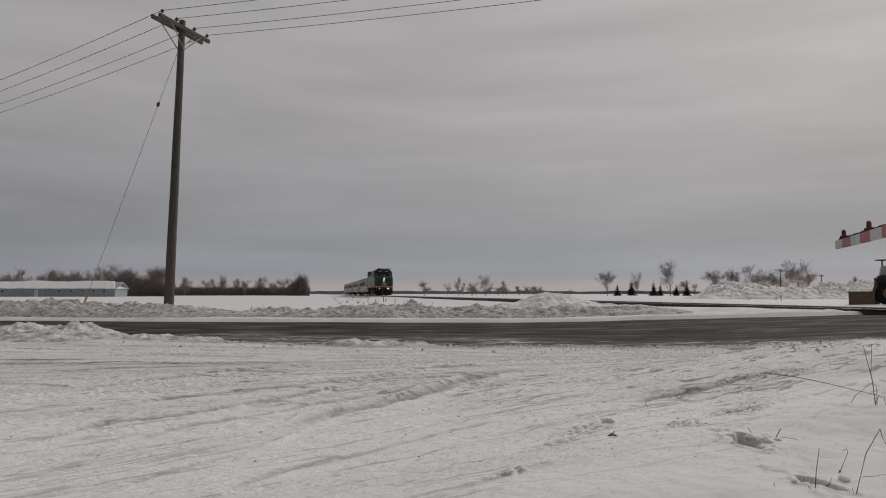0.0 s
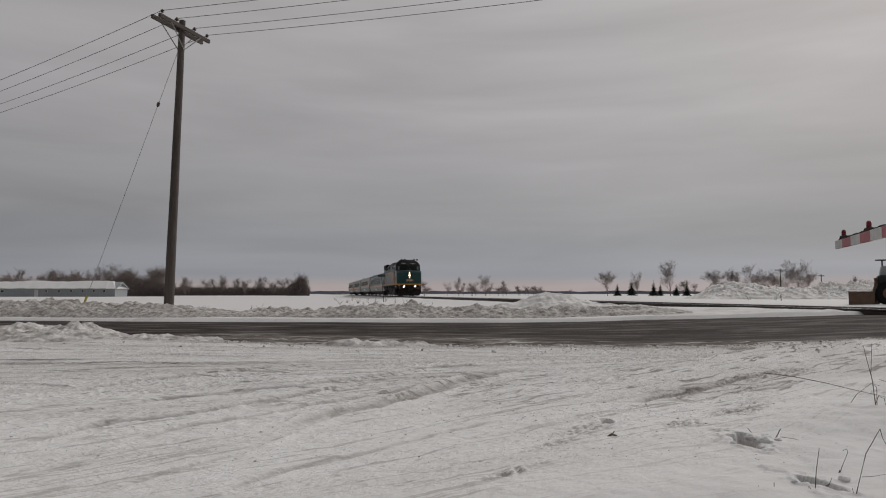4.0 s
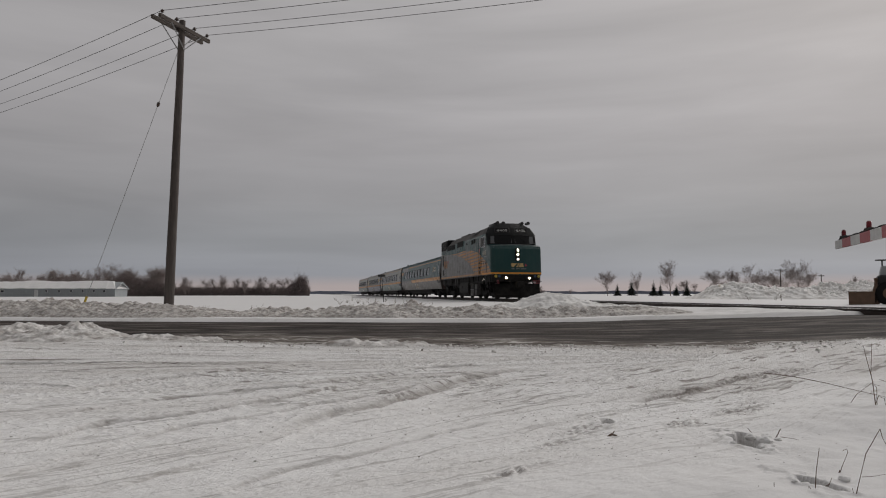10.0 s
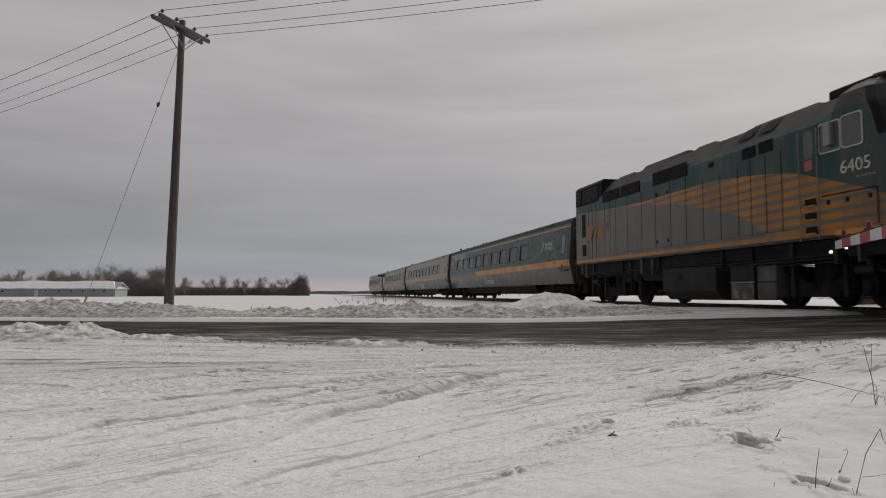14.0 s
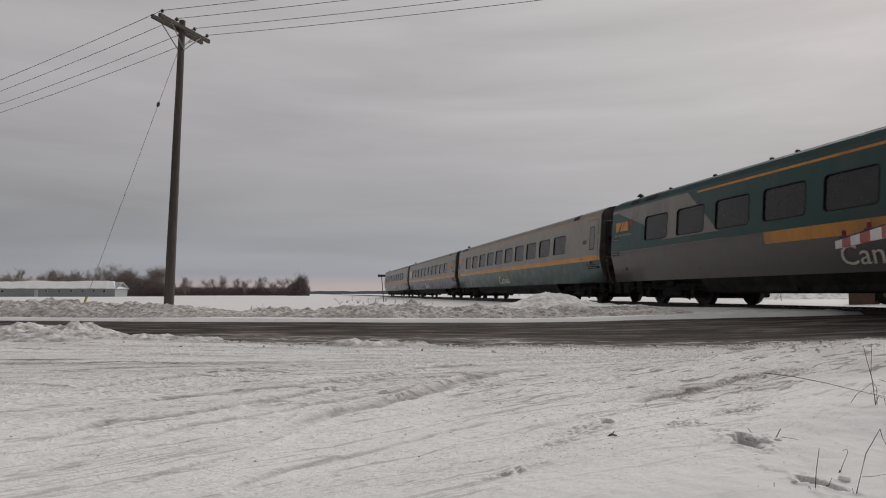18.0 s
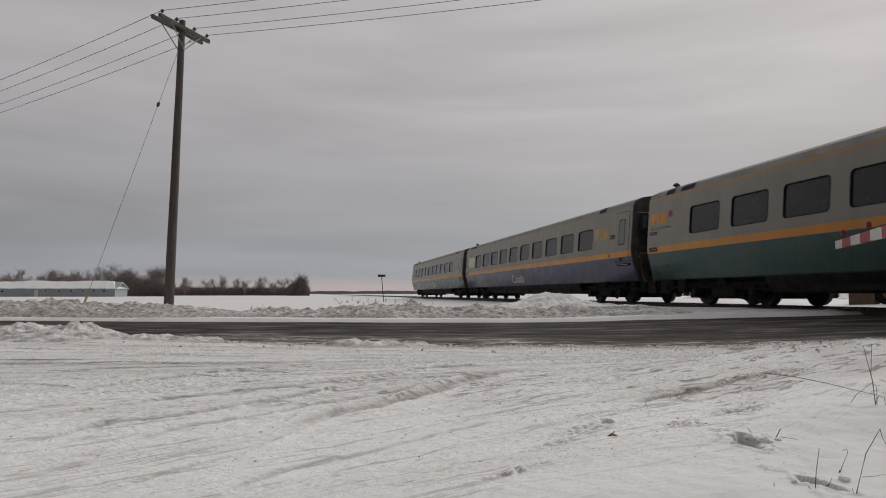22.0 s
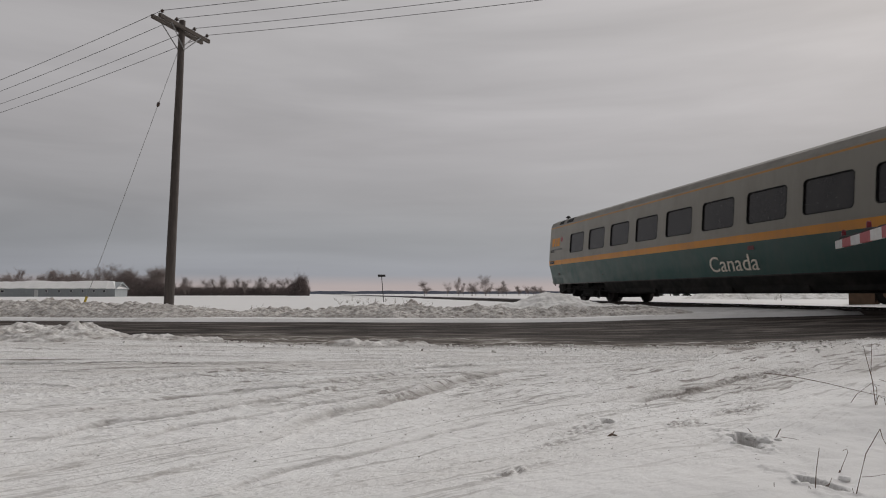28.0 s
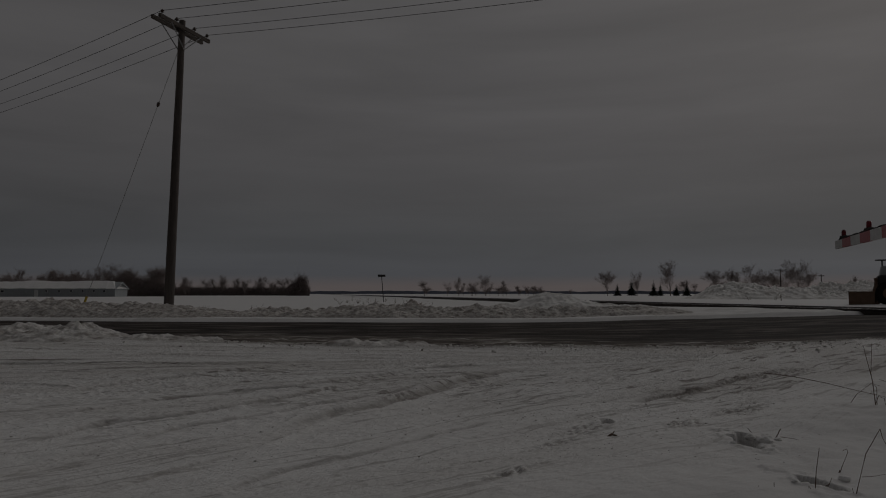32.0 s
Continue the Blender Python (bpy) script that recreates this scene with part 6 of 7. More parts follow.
        for k in range(9):
            x = -1.2 - 0.42 * k + rnd.uniform(-0.1, 0.1) if k < 5 else -11.6 - 0.5 * (k - 5)
            b = Build()
            b.tube([(x, s * 1.36, 1.15), (x + 0.05, s * 1.40, 0.85), (x + rnd.uniform(-0.2, 0.2), s * 1.33, 0.60)], 0.022, 6)
            part("hanging_hose", b, M_RUBBER, eng)
    for x in (-3.15, -13.2):
        for s in (-1, 1):
            b = Build()
            sy = s * 1.12
            pts = [(-1.95, 0.86), (-1.55, 0.98), (-0.75, 0.98), (-0.45, 0.62), (0.45, 0.62), (0.75, 0.98), (1.55, 0.98), (1.95, 0.86)]
            low = [(-1.95, 0.72), (-1.55, 0.76), (-0.95, 0.76), (-0.6, 0.42), (0.6, 0.42), (0.95, 0.76), (1.55, 0.76), (1.95, 0.72)]
            k = len(pts)
            vs = [(x + p, sy + s * e, z) for e in (-0.07, 0.07) for p, z in pts + low]
            fs = []
            for base in (0, 2 * k):
                fs += [(base + j, base + j + 1, base + k + j + 1, base + k + j) for j in range(k - 1)]
            for j in range(k - 1):
                fs += [(j, j + 1, 2 * k + j + 1, 2 * k + j), (k + j, k + j + 1, 3 * k + j + 1, 3 * k + j)]
            b.add(vs, fs)
            part("side_frame", b, M_UNDER, eng, "black cast truck side frame")
            for e in (-1.37, 1.37):
                b = Build()
                rib(b, x + e - 0.19, x + e + 0.19, s * 1.05, s * 1.24, 0.32, 0.80)
                b.disc((x + e, s * 1.24, 0.508), (0, s, 0), 0.13, 0.07, 14, bevel=0.03)
                part("axle_box", b, M_UNDER, eng)
                b = Build()
                b.tube([(x + e + s * 0.0 - 0.42, s * 1.18, 0.95), (x + e - 0.42, s * 1.18, 0.50)], [0.06, 0.05], 8)
                part("brake_cylinder", b, M_UNDER, eng)
                b = Build()
                b.tube([(x + e * 0.5 + 0.10 * math.cos(q * 0.9), s * 1.14 + 0.10 * math.sin(q * 0.9), 0.60 + 0.013 * q) for q in range(28)], 0.02, 5)
                part("coil_spring", b, M_UNDER, eng)
            b = Build()
            b.box(x - 0.62, x + 0.62, min(sy, sy + s * 0.13), max(sy, sy + s * 0.13), 0.30, 0.44, 0.02)
            part("spring_plank", b, M_UNDER, eng)
            b = Build()
            b.tube([(x - 1.9, s * 1.25, 1.1), (x - 1.2, s * 1.27, 1.02), (x + 0.2, s * 1.27, 1.06), (x + 1.9, s * 1.25, 1.1)], 0.022, 6)
            part("sand_pipe", b, M_UNDER, eng)
            for e in (-1.95, -0.78, 0.78, 1.95):
                b = Build()
                rib(b, x + e - 0.06, x + e + 0.06, s * 1.08, s * 1.26, 0.30, 1.02)
                rib(b, x + e - 0.10, x + e + 0.10, s * 1.10, s * 1.22, 0.36, 0.62)
                part("brake_hanger", b, M_TANK, eng, "grimy brake hanger and shoe")
            for e in (-1.37, 1.37):
                b = Build()
                b.tube([(x + e - 0.22, s * 1.30, 0.84), (x + e + 0.25, s * 1.30, 0.84)], [0.10, 0.10], 12)
                b.tube([(x + e + 0.25, s * 1.30, 0.84), (x + e + 0.52, s * 1.30, 0.80)], 0.03, 6)
                part("brake_piston", b, M_TANK, eng, "small brake cylinder", smooth=40)
                b = Build()
                b.tube([(x + e, s * 1.20, 0.80), (x + e, s * 1.20, 1.12)], 0.07, 8)
                part("damper", b, M_DUSTED, eng, "dusty upright damper")
        b = Build()
        b.box(x - 0.35, x + 0.35, -1.05, 1.05, 0.55, 1.15, 0.03)
        part("bolster", b, M_UNDER, eng)
        for e in (-1.37, 1.37):
            wheelset(eng, x + e, 0.508)
    TRAIN.append((eng, 0.0))
    return eng


locomotive()


# ---- crossing gate, its arm lowered across the road ----
def stripe_box(b, p0, p1, h, t):
    d = (p1 - p0).normalized()
    n = d.cross(Vector((0, 0, 1))).normalized() * t
    up = Vector((0, 0, h / 2))
    c = [q + e * n + f * up for q in (p0, p1) for e in (-1, 1) for f in (-1, 1)]
    b.add(c, [(0, 1, 3, 2), (4, 6, 7, 5), (0, 4, 5, 1), (2, 3, 7, 6), (0, 2, 6, 4), (1, 5, 7, 3)])


def build_gate():
    tip, root = Vector((4.915, 8.30, 1.207)), Vector((3.455, 4.05, 1.187))
    foot = Vector((3.30, 3.62, 0.0))
    gate = thing("crossing_gate", Matrix.Translation((foot.x, foot.y, 0)), "lowered red and white crossing gate arm with lamps", "crossing gate")
    off = Vector((foot.x, foot.y, 0))
    d = (root - tip).normalized()
    total = (root - tip).length
    k, s = 0, 0.0
    cuts = [0.0, 0.36]
    while cuts[-1] < total:
        cuts.append(cuts[-1] + 0.40)
    for k in range(len(cuts) - 1):
        a, c = tip + d * cuts[k] - off, tip + d * min(cuts[k + 1], total) - off
        b = Build()
        stripe_box(b, a, c - d * 0.002, 0.098 + 0.003 * k, 0.018)
        part("arm_stripe", b, M_RED if k % 2 else M_WHITE, gate, "red reflective stripe" if k % 2 else "white reflective stripe")
    for s in (0.38, 1.46, 2.6):
        p = tip + d * s - off + Vector((0, 0, 0.06))
        b = Build()
        b.box(p.x - 0.022, p.x + 0.022, p.y - 0.06, p.y + 0.06, p.z - 0.005, p.z + 0.03, 0.008)
        lamp = part("arm_lamp", b, M_DARKSTEEL, gate, "red lamp on a dark bracket")
        b = Build()
        b.tube([p + Vector((0, 0, h)) for h in (0.025, 0.032, 0.065, 0.09, 0.10)], [0.018, 0.025, 0.025, 0.022, 0.011], 12)
        part("lens", b, M_REDGLASS, lamp, "red lens")
    b = Build()
    pts = [tip + d * (0.16 + 0.1 * i) - off + Vector((0, 0, 0.062 + 0.004 * math.sin(i * 1.9))) for i in range(40)]
    b.tube(pts, 0.012, 5)
    part("cable", b, M_RUBBER, gate, "black cable clipped along the arm")
    b = Build()
    b.tube([(0, 0, land(foot.x, foot.y) - 0.2), (0, 0, 2.6)], 0.06, 12)
    part("mast", b, M_STEEL, gate, "galvanised mast")
    b = Build()
    b.box(-0.16, 0.22, -0.18, 0.28, 0.86, 1.40, 0.03)
    part("mechanism", b, M_STEEL, gate, "grey gate mechanism box")
    b = Build()
    stripe_box(b, root - off, root - off + d * 0.5, 0.12, 0.03)
    part("arm_clamp", b, M_STEEL, gate)


build_gate()


# ---- a tractor with a plough box, beyond the track ----
def build_machine():
    m = pose(11.85, 18.93, float(land(11.85, 18.93)) - 0.03, 0, 0, -31) @ Matrix.Scale(0.74, 4)
    t = thing("snow_loader", m, "parked dark loader with a rusty brown plough box", "loader")
    b = Build()
    b.box(-0.42, 0.42, -0.25, -0.20, 0.08, 0.50, 0.01)
    b.box(-0.42, -0.37, -0.2, 0.4, 0.08, 0.52, 0.01)
    b.box(-0.42, 0.42, -0.27, 0.0, 0.02, 0.09, 0.01)
    box = part("plough_box", b, M_RUST, t, "rusty brown steel plough box")
    part("edge_lip", Build().box(-0.44, 0.44, -0.28, -0.19, 0.50, 0.53), M_RUST, box)
    b = Build()
    b.tube([(0.50, 0.0, 0.05), (0.47, 0.05, 0.6), (0.50, 0.2, 1.02)], [0.09, 0.10, 0.08], 8)
    part("lift_arm", b, M_RUST, t, "rusty lift arm")
    b = Build()
    b.box(0.55, 2.4, 0.1, 1.4, 0.45, 1.15, 0.05)
    part("engine_cover", b, M_BLACK, t, "dark engine cover")
    b = Build()
    b.loft([[(x, y, z) for x, y in ((0.62 + e, 0.2), (1.7, 0.2), (1.7, 1.3), (0.62 + e, 1.3))] for z, e in ((1.1, 0.0), (1.5, 0.08))])
    part("cab", b, M_BARNWALL, t, "pale grey cab panel")
    b = Build()
    b.tube([(0.72, 0.3, 1.5), (0.72, 0.3, 1.72)], 0.03, 6)
    b.box(0.5, 1.0, 0.25, 0.35, 1.70, 1.75)
    part("lamp_bar", b, M_DARKSTEEL, t)
    for x in (0.9, 2.1):
        b = Build()
        b.tube([(x, y, 0.45) for y in (-0.12, -0.10, 0.16, 0.18)], [0.40, 0.46, 0.46, 0.40], 20)
        w = part("wheel", b, M_RUBBER, t, "large black tyre")
        part("rim", Build().disc((x, -0.125, 0.45), (0, -1, 0), 0.22, 0.02, 14), M_RUST, w)
    b = Build()
    for k in range(6):
        b.tube([(0.42 + 0.04 * k, -0.05, 0.1), (0.44 + 0.05 * k, -0.1, 0.45 + 0.07 * (k % 3))], 0.02, 5)
    part("hydraulic_hose", b, M_RUBBER, t)


build_machine()


# ---- long low barn ----
def build_barn():
    z0 = -0.30
    m = pose(-98.2, 200, z0, 0, 0, 180.5)
    barn = thing("barn", m, "long low pale grey barn under a snow-covered roof", "barn")
    L, W, H, R = 62.0, 8.0, 2.45, 4.55
    b = Build()
    b.box(0, L, -W, 0, -0.6, H)
    part("wall", b, M_BARNWALL, barn, "pale blue-grey siding")
    b = Build()
    t = 0.35
    prof = [(0.5, H - 0.2), (0.5, H - 0.02), (-W / 2, R), (-W - 0.5, H - 0.02), (-W - 0.5, H - 0.2), (-W / 2, R - t)]
    b.loft([[(x, y, z) for y, z in prof] for x in (-0.4, L + 0.4)])
    part("eave", b, M_BARNWALL, barn, "pale eave board")
    b = Build()
    prof = [(0.55, H), (0.5, H + 0.16), (-W / 2, R + 0.2), (-W - 0.5, H + 0.16), (-W - 0.55, H)]
    rnd = random.Random(77)
    secs = []
    for k in range(40):
        x = 2.6 + (L - 2.2) * k / 39
        e, g = rnd.uniform(-0.10, 0.10), rnd.uniform(-0.10, 0.14) + 0.12 * math.sin(k * 0.55)
        secs.append([(x, y - (0.12 + e if i == 0 else 0), z + (g if i == 2 else e if i == 1 else e * 0.5 if i == 0 else 0)) for i, (y, z) in enumerate(prof + [(-W / 2, R + 0.01)])])
    b.loft(secs)
    b.loft([[(-0.4, 0.55, H), (-0.4, -W - 0.55, H), (2.6, -W - 0.55, H), (2.6, 0.55, H)], [(2.4, -W / 2 + 0.5, R + 0.2), (2.4, -W / 2 - 0.5, R + 0.2), (2.7, -W / 2 - 0.5, R + 0.2), (2.7, -W / 2 + 0.5, R + 0.2)]])
    part("roof", b, M_SNOW, barn, "roof under smooth snow")
    xs = [3.2, 6.3, 9.6, 13.0, 16.6, 20.4, 33.5, 36.0, 40, 44, 48]
    for x in xs:
        b = Build()
        w = 0.35 if x < 30 else 0.55
        b.box(x - w, x + w, 0.0, 0.06, 1.35, 2.05)
        win = part("window", b, M_WHITE, barn, "small window")
        part("pane", Build().box(x - w + 0.08, x + w - 0.08, 0.05, 0.08, 1.42, 1.98), M_BARNDARK, win)
    for x0, x1, m2 in ((22.9, 24.0, M_WHITE), (24.4, 26.2, M_BARNWALL)):
        b = Build()
        b.box(x0, x1, 0.0, 0.07, 0.0, 2.15)
        part("door", b, m2, barn, "pale barn door")
    b = Build()
    for k in range(60):
        b.box(k + 0.47, k + 0.53, 0.0, 0.025, 0.0, H - 0.2)
    part("siding_ribs", b, M_BARNWALL, barn)


build_barn()


# ---- trees ----
def bare_tree(height, seed, spread=0.5, dense=1.0, thin=1.0):
    """Trunk and branching crown of a leafless tree, at the origin."""
    rnd = random.Random(seed)
    trunk, crown = Build(), Build()
    r0 = height * 0.022 * thin

    def grow(b, p, d, length, r, level):
        pts, rs = [p], [r]
        n = 3
        for i in range(n):
            d = (d + Vector((rnd.uniform(-1, 1), rnd.uniform(-1, 1), rnd.uniform(-0.3, 0.6))) * (0.16 if level else 0.06)).normalized()
            p = p + d * length / n
            pts.append(p)
            rs.append(max(r * (1 - 0.22 * (i + 1)), 0.008))
        b.tube(pts, rs, 6 if level == 0 else 4 if level == 1 else 3, caps=False)
        if level >= 5:
            return
        kids = int((7, 5, 4, 4, 3)[level] * dense + rnd.random())
        for c in range(kids):
            i = rnd.choice((1, 1, 2, 2, 3, 3)) if level == 0 else rnd.choice((1, 2, 3, 3))
            side = Vector((rnd.uniform(-1, 1), rnd.uniform(-1, 1), 0)).normalized()
            nd = (d * 0.62 + side * (spread + rnd.uniform(-0.15, 0.25)) + Vector((0, 0, 0.25 if level < 2 else 0.1))).normalized()
            grow(crown, pts[i], nd, length * rnd.uniform(0.52, 0.76), max(rs[i] * 0.5, 0.009), level + 1)

    grow(trunk, Vector((0, 0, -0.3)), Vector((0, 0, 1)), height * 0.40, r0, 0)
    return trunk, crown


TREE_KINDS = []
for sd, spread, dense, thin in ((1, 0.50, 1.05, 0.9), (2, 0.62, 1.1, 0.95), (3, 0.38, 1.0, 0.8), (4, 0.72, 1.15, 0.9), (5, 0.28, 0.95, 0.7)):
    tr, cr = bare_tree(8.0, sd, spread, dense, thin)
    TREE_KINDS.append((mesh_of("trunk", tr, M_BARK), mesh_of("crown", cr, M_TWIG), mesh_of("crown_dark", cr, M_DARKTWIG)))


def tree(x, y, height, kind, label, group, dark=False, wide=1.0):
    t, c, cd = TREE_KINDS[kind]
    ob = thing("bare_tree", Matrix.Translation((x, y, float(land(x, y)))) @ pose(0, 0, 0, 0, 0, (x * 37 + y * 11) % 360), label, "tree", group)
    k = height / 8.0
    ob.scale = (k * wide, k * wide, k)
    part("trunk", t, None, ob)
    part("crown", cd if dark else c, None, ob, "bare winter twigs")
    return ob


def at(u, dist):
    """A place by its bearing, as an offset on a plane 1180 units off, and its distance ahead."""
    return u / 1180 * dist, dist


for u, h, dist, kind, wide in ((-33, 4.6, 220, 1, 1.1), (8, 4.4, 230, 2, 0.9), (27, 6.2, 235, 4, 0.9), (36, 5.0, 260, 4, 0.8), (52, 4.4, 225, 0, 1.2), (75, 6.6, 225, 0, 0.9), (83, 4.6, 240, 2, 0.9), (106, 5.0, 235, 4, 1.0), (133, 3.4, 240, 1, 1.0),
                              (146, 3.4, 245, 0, 1.0), (160, 3.8, 240, 3, 0.9), (172, 3.2, 250, 1, 0.9), (226, 2.6, 300, 0, 1.0), (291, 8.4, 210, 3, 0.8), (343, 7.4, 215, 2, 0.8), (402, 10.0, 200, 0, 0.85), (424, 5.6, 230, 3, 0.8), (445, 4.4, 250, 1, 0.8),
                              (482, 8.0, 190, 3, 0.8), (505, 7.4, 195, 1, 0.9), (521, 6.6, 200, 0, 0.9), (541, 8.4, 185, 2, 1.0), (560, 6.5, 200, 1, 0.8), (575, 7.2, 190, 0, 0.9), (590, 6.8, 195, 3, 0.8), (608, 7.6, 185, 1, 0.9), (628, 9.2, 180, 0, 0.9),
                              (640, 7.4, 190, 3, 0.8), (700, 4.2, 230, 1, 1.0), (728, 6.0, 210, 4, 0.9), (745, 5.2, 215, 2, 0.9), (669, 3.6, 240, 1, 1.0)):
    tree(*at(u, dist), 1.12 * h, kind, "leafless grey-brown tree standing in a snowy field", "field trees", wide=wide)
for u, h, dist in ((98, 3.6, 215), (106, 3.4, 218), (50, 3.6, 222), (-30, 3.4, 226), (58, 3.0, 224), (30, 2.6, 230), (76, 3.0, 228), (112, 3.0, 222), (136, 2.8, 232), (150, 3.0, 236), (164, 3.0, 236), (176, 2.6, 240)):
    tree(*at(u, dist), h, 3, "dense leafless reddish-brown bush in the snow", "field trees", wide=1.3)


def conifer(x, y, height, seed):
    rnd = random.Random(seed)
    ob = thing("conifer", Matrix.Translation((x, y, float(land(x, y)))), "small dark evergreen tree in the snow", "conifer", "evergreens")
    part("trunk", Build().tube([(0, 0, -0.3), (0, 0, height * 0.9)], [0.09, 0.02], 6), M_BARK, ob)
    b = Build()
    for k in range(15):
        z = height * (0.08 + 0.9 * k / 15)
        r = height * 0.27 * (1 - k / 15.5) * rnd.uniform(0.85, 1.15)
        n = 11
        for j in range(n):
            a = 2 * math.pi * (j + rnd.random()) / n
            q = r * rnd.uniform(0.7, 1.1)
            w = 0.22 * r + 0.05
            c, s = math.cos(a), math.sin(a)
            b.add([(0, 0, z + 0.25 * r), (c * q - s * w, s * q + c * w, z - 0.12 * r), (c * q * 1.12, s * q * 1.12, z - 0.2 * r), (c * q + s * w, s * q - c * w, z - 0.12 * r), (c * q * 0.6, s * q * 0.6, z - 0.22 * r)],
                  [(0, 1, 2), (0, 2, 3), (1, 4, 2), (2, 4, 3), (0, 4, 1), (0, 3, 4)])
    part("crown", b, M_CONIFER, ob, "dark green needles")


for i, (u, h, dist) in enumerate(((308, 3.0, 190), (333, 4.0, 185), (372, 3.6, 180), (384, 2.9, 182), (412, 2.9, 185), (431, 3.4, 180), (472, 2.9, 185), (481, 2.6, 188))):
    conifer(*at(u, dist), 1.3 * h, i)

# trees behind the barn and along the far edge of the left-hand field
rnd = random.Random(5)
for i in range(46):
    u = rnd.uniform(-790, -500)
    tall = 10.5 if u > -590 else 9.0
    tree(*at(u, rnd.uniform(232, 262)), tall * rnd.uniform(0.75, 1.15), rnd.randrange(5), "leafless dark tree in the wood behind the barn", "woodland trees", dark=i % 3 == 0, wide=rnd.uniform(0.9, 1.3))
for i in range(26):
    u = rnd.uniform(-488, -238)
    tree(*at(u, rnd.uniform(330, 350)), rnd.uniform(6.5, 11.0), (2, 4, 0, 4)[i % 4], "leafless grey tree rising from a far hedge", "hedge trees", wide=rnd.uniform(0.8, 1.1))


def brush(name, u0, u1, dist, depth, h_of, count, mat, label, seed):
    """A belt of dense twiggy brush: many upright forked stems with side twigs."""
    rnd = random.Random(seed)
    b = Build()
    for i in range(count):
        u = rnd.uniform(u0, u1)
        x, y = at(u, dist + rnd.uniform(-depth, depth))
        z = float(-0.32)
        h = h_of(u) * rnd.uniform(0.6, 1.0) * (1.3 if rnd.random() < 0.05 else 1)
        lean = Vector((rnd.uniform(-0.2, 0.2), rnd.uniform(-0.2, 0.2), 1))
        p = Vector((x, y, z - 0.2))
        b.tube([p, p + lean * h * 0.5, p + lean * h], [0.05, 0.04, 0.015], 3, caps=False)
        for k in range(8):
            q = p + lean * h * rnd.uniform(0.25, 0.85)
            b.tube([q, q + Vector((rnd.uniform(-1, 1), rnd.uniform(-1, 1), rnd.uniform(0.3, 1.0))) * h * 0.22], [0.025, 0.01], 3, caps=False)
    solid(name, b, mat, label, "brush", kind="stuff")


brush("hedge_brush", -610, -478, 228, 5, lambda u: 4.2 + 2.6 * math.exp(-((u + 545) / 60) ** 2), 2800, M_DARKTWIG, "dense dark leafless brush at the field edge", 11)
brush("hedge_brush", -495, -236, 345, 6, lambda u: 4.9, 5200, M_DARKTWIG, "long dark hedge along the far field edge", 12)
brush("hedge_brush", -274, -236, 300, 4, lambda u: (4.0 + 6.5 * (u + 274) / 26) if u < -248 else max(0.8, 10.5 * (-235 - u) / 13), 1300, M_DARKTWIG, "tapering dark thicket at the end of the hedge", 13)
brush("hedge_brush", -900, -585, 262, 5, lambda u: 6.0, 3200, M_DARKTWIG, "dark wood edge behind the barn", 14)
brush("hedge_brush", 478, 660, 196, 6, lambda u: 3.2, 420, M_TWIG, "brown leafless brush behind the snow piles", 15)


def build_ridge():
    """Wooded rise on the far horizon, all the way round."""
    b = Build()
    n = 720
    for ring, (rad, lift) in enumerate(((2300, 0), (2450, 1), (2700, 1))):
        for k in range(n):
            a = 2 * math.pi * k / n
            x, y = rad * math.sin(a), rad * math.cos(a)
            h = lift * (11.5 + 3.0 * float(fbm(np.array([a * 40.0]), np.array([0.0]), 3.0, 4, 71)[0]) + 1.6 * math.sin(a * 131) * math.sin(a * 57))
            b.v.append((x, y, -1.0 + max(0.5, h) * (1 if lift else 0)))
    for r in range(2):
        for k in range(n):
            b.f.append((r * n + k, r * n + (k + 1) % n, (r + 1) * n + (k + 1) % n, (r + 1) * n + k))
            b.s.append(0)
    solid("backdrop", b, M_RIDGE, "wooded ridge far off on the horizon, tinted blue-grey for haze", "distant ridge", kind="structure")


build_ridge()


# ---- post with a box by the track, a far pole ----
def build_box_post():
    x, y = -4.02, 45.0
    z = float(land(x, y))
    t = thing("marker_post", Matrix.Translation((x, y, z)), "thin leaning dark post with a small flat box", "post")
    part("post", Build().tube([(0.04, 0, -0.2), (-0.12, 0, 1.72)], 0.028, 6), M_DARKSTEEL, t)
    part("box", Build().box(-0.37, 0.13, -0.10, 0.10, 1.68, 1.84, 0.02), M_BLACK, t, "dark flat box")


build_box_post()


def far_pole(x, y, h, arm, label):
    t = thing("utility_pole", Matrix.Translation((x, y, float(land(x, y)))), label, "utility pole")
    part("pole", Build().tube([(0, 0, -0.3), (0, 0, h)], [0.14, 0.1], 6), M_POLE, t)
    part("crossarm", Build().box(-arm, arm, -0.06, 0.06, h - 0.5, h - 0.3), M_ARM, t)


far_pole(*at(669, 170), 5.6, 0.8, "short far utility pole behind the snow piles")
far_pole(*at(597, 185), 7.6, 1.6, "far pole with a wide arm among bare trees")


# ---- weeds, sticks and clods ----
def weed(x, y, stems, label, mat=M_DRYWEED, group="dry weeds", name="dry_weed"):
    ob = thing(name, Matrix.Translation((x, y, float(land(x, y)) - 0.01)), label, "weed", group)
    for pts, r in stems:
        part("stem", Build().tube(pts, [0.55 * r * (1 - 0.5 * i / (len(pts) - 1)) for i in range(len(pts))], 5), mat, ob)
    return ob


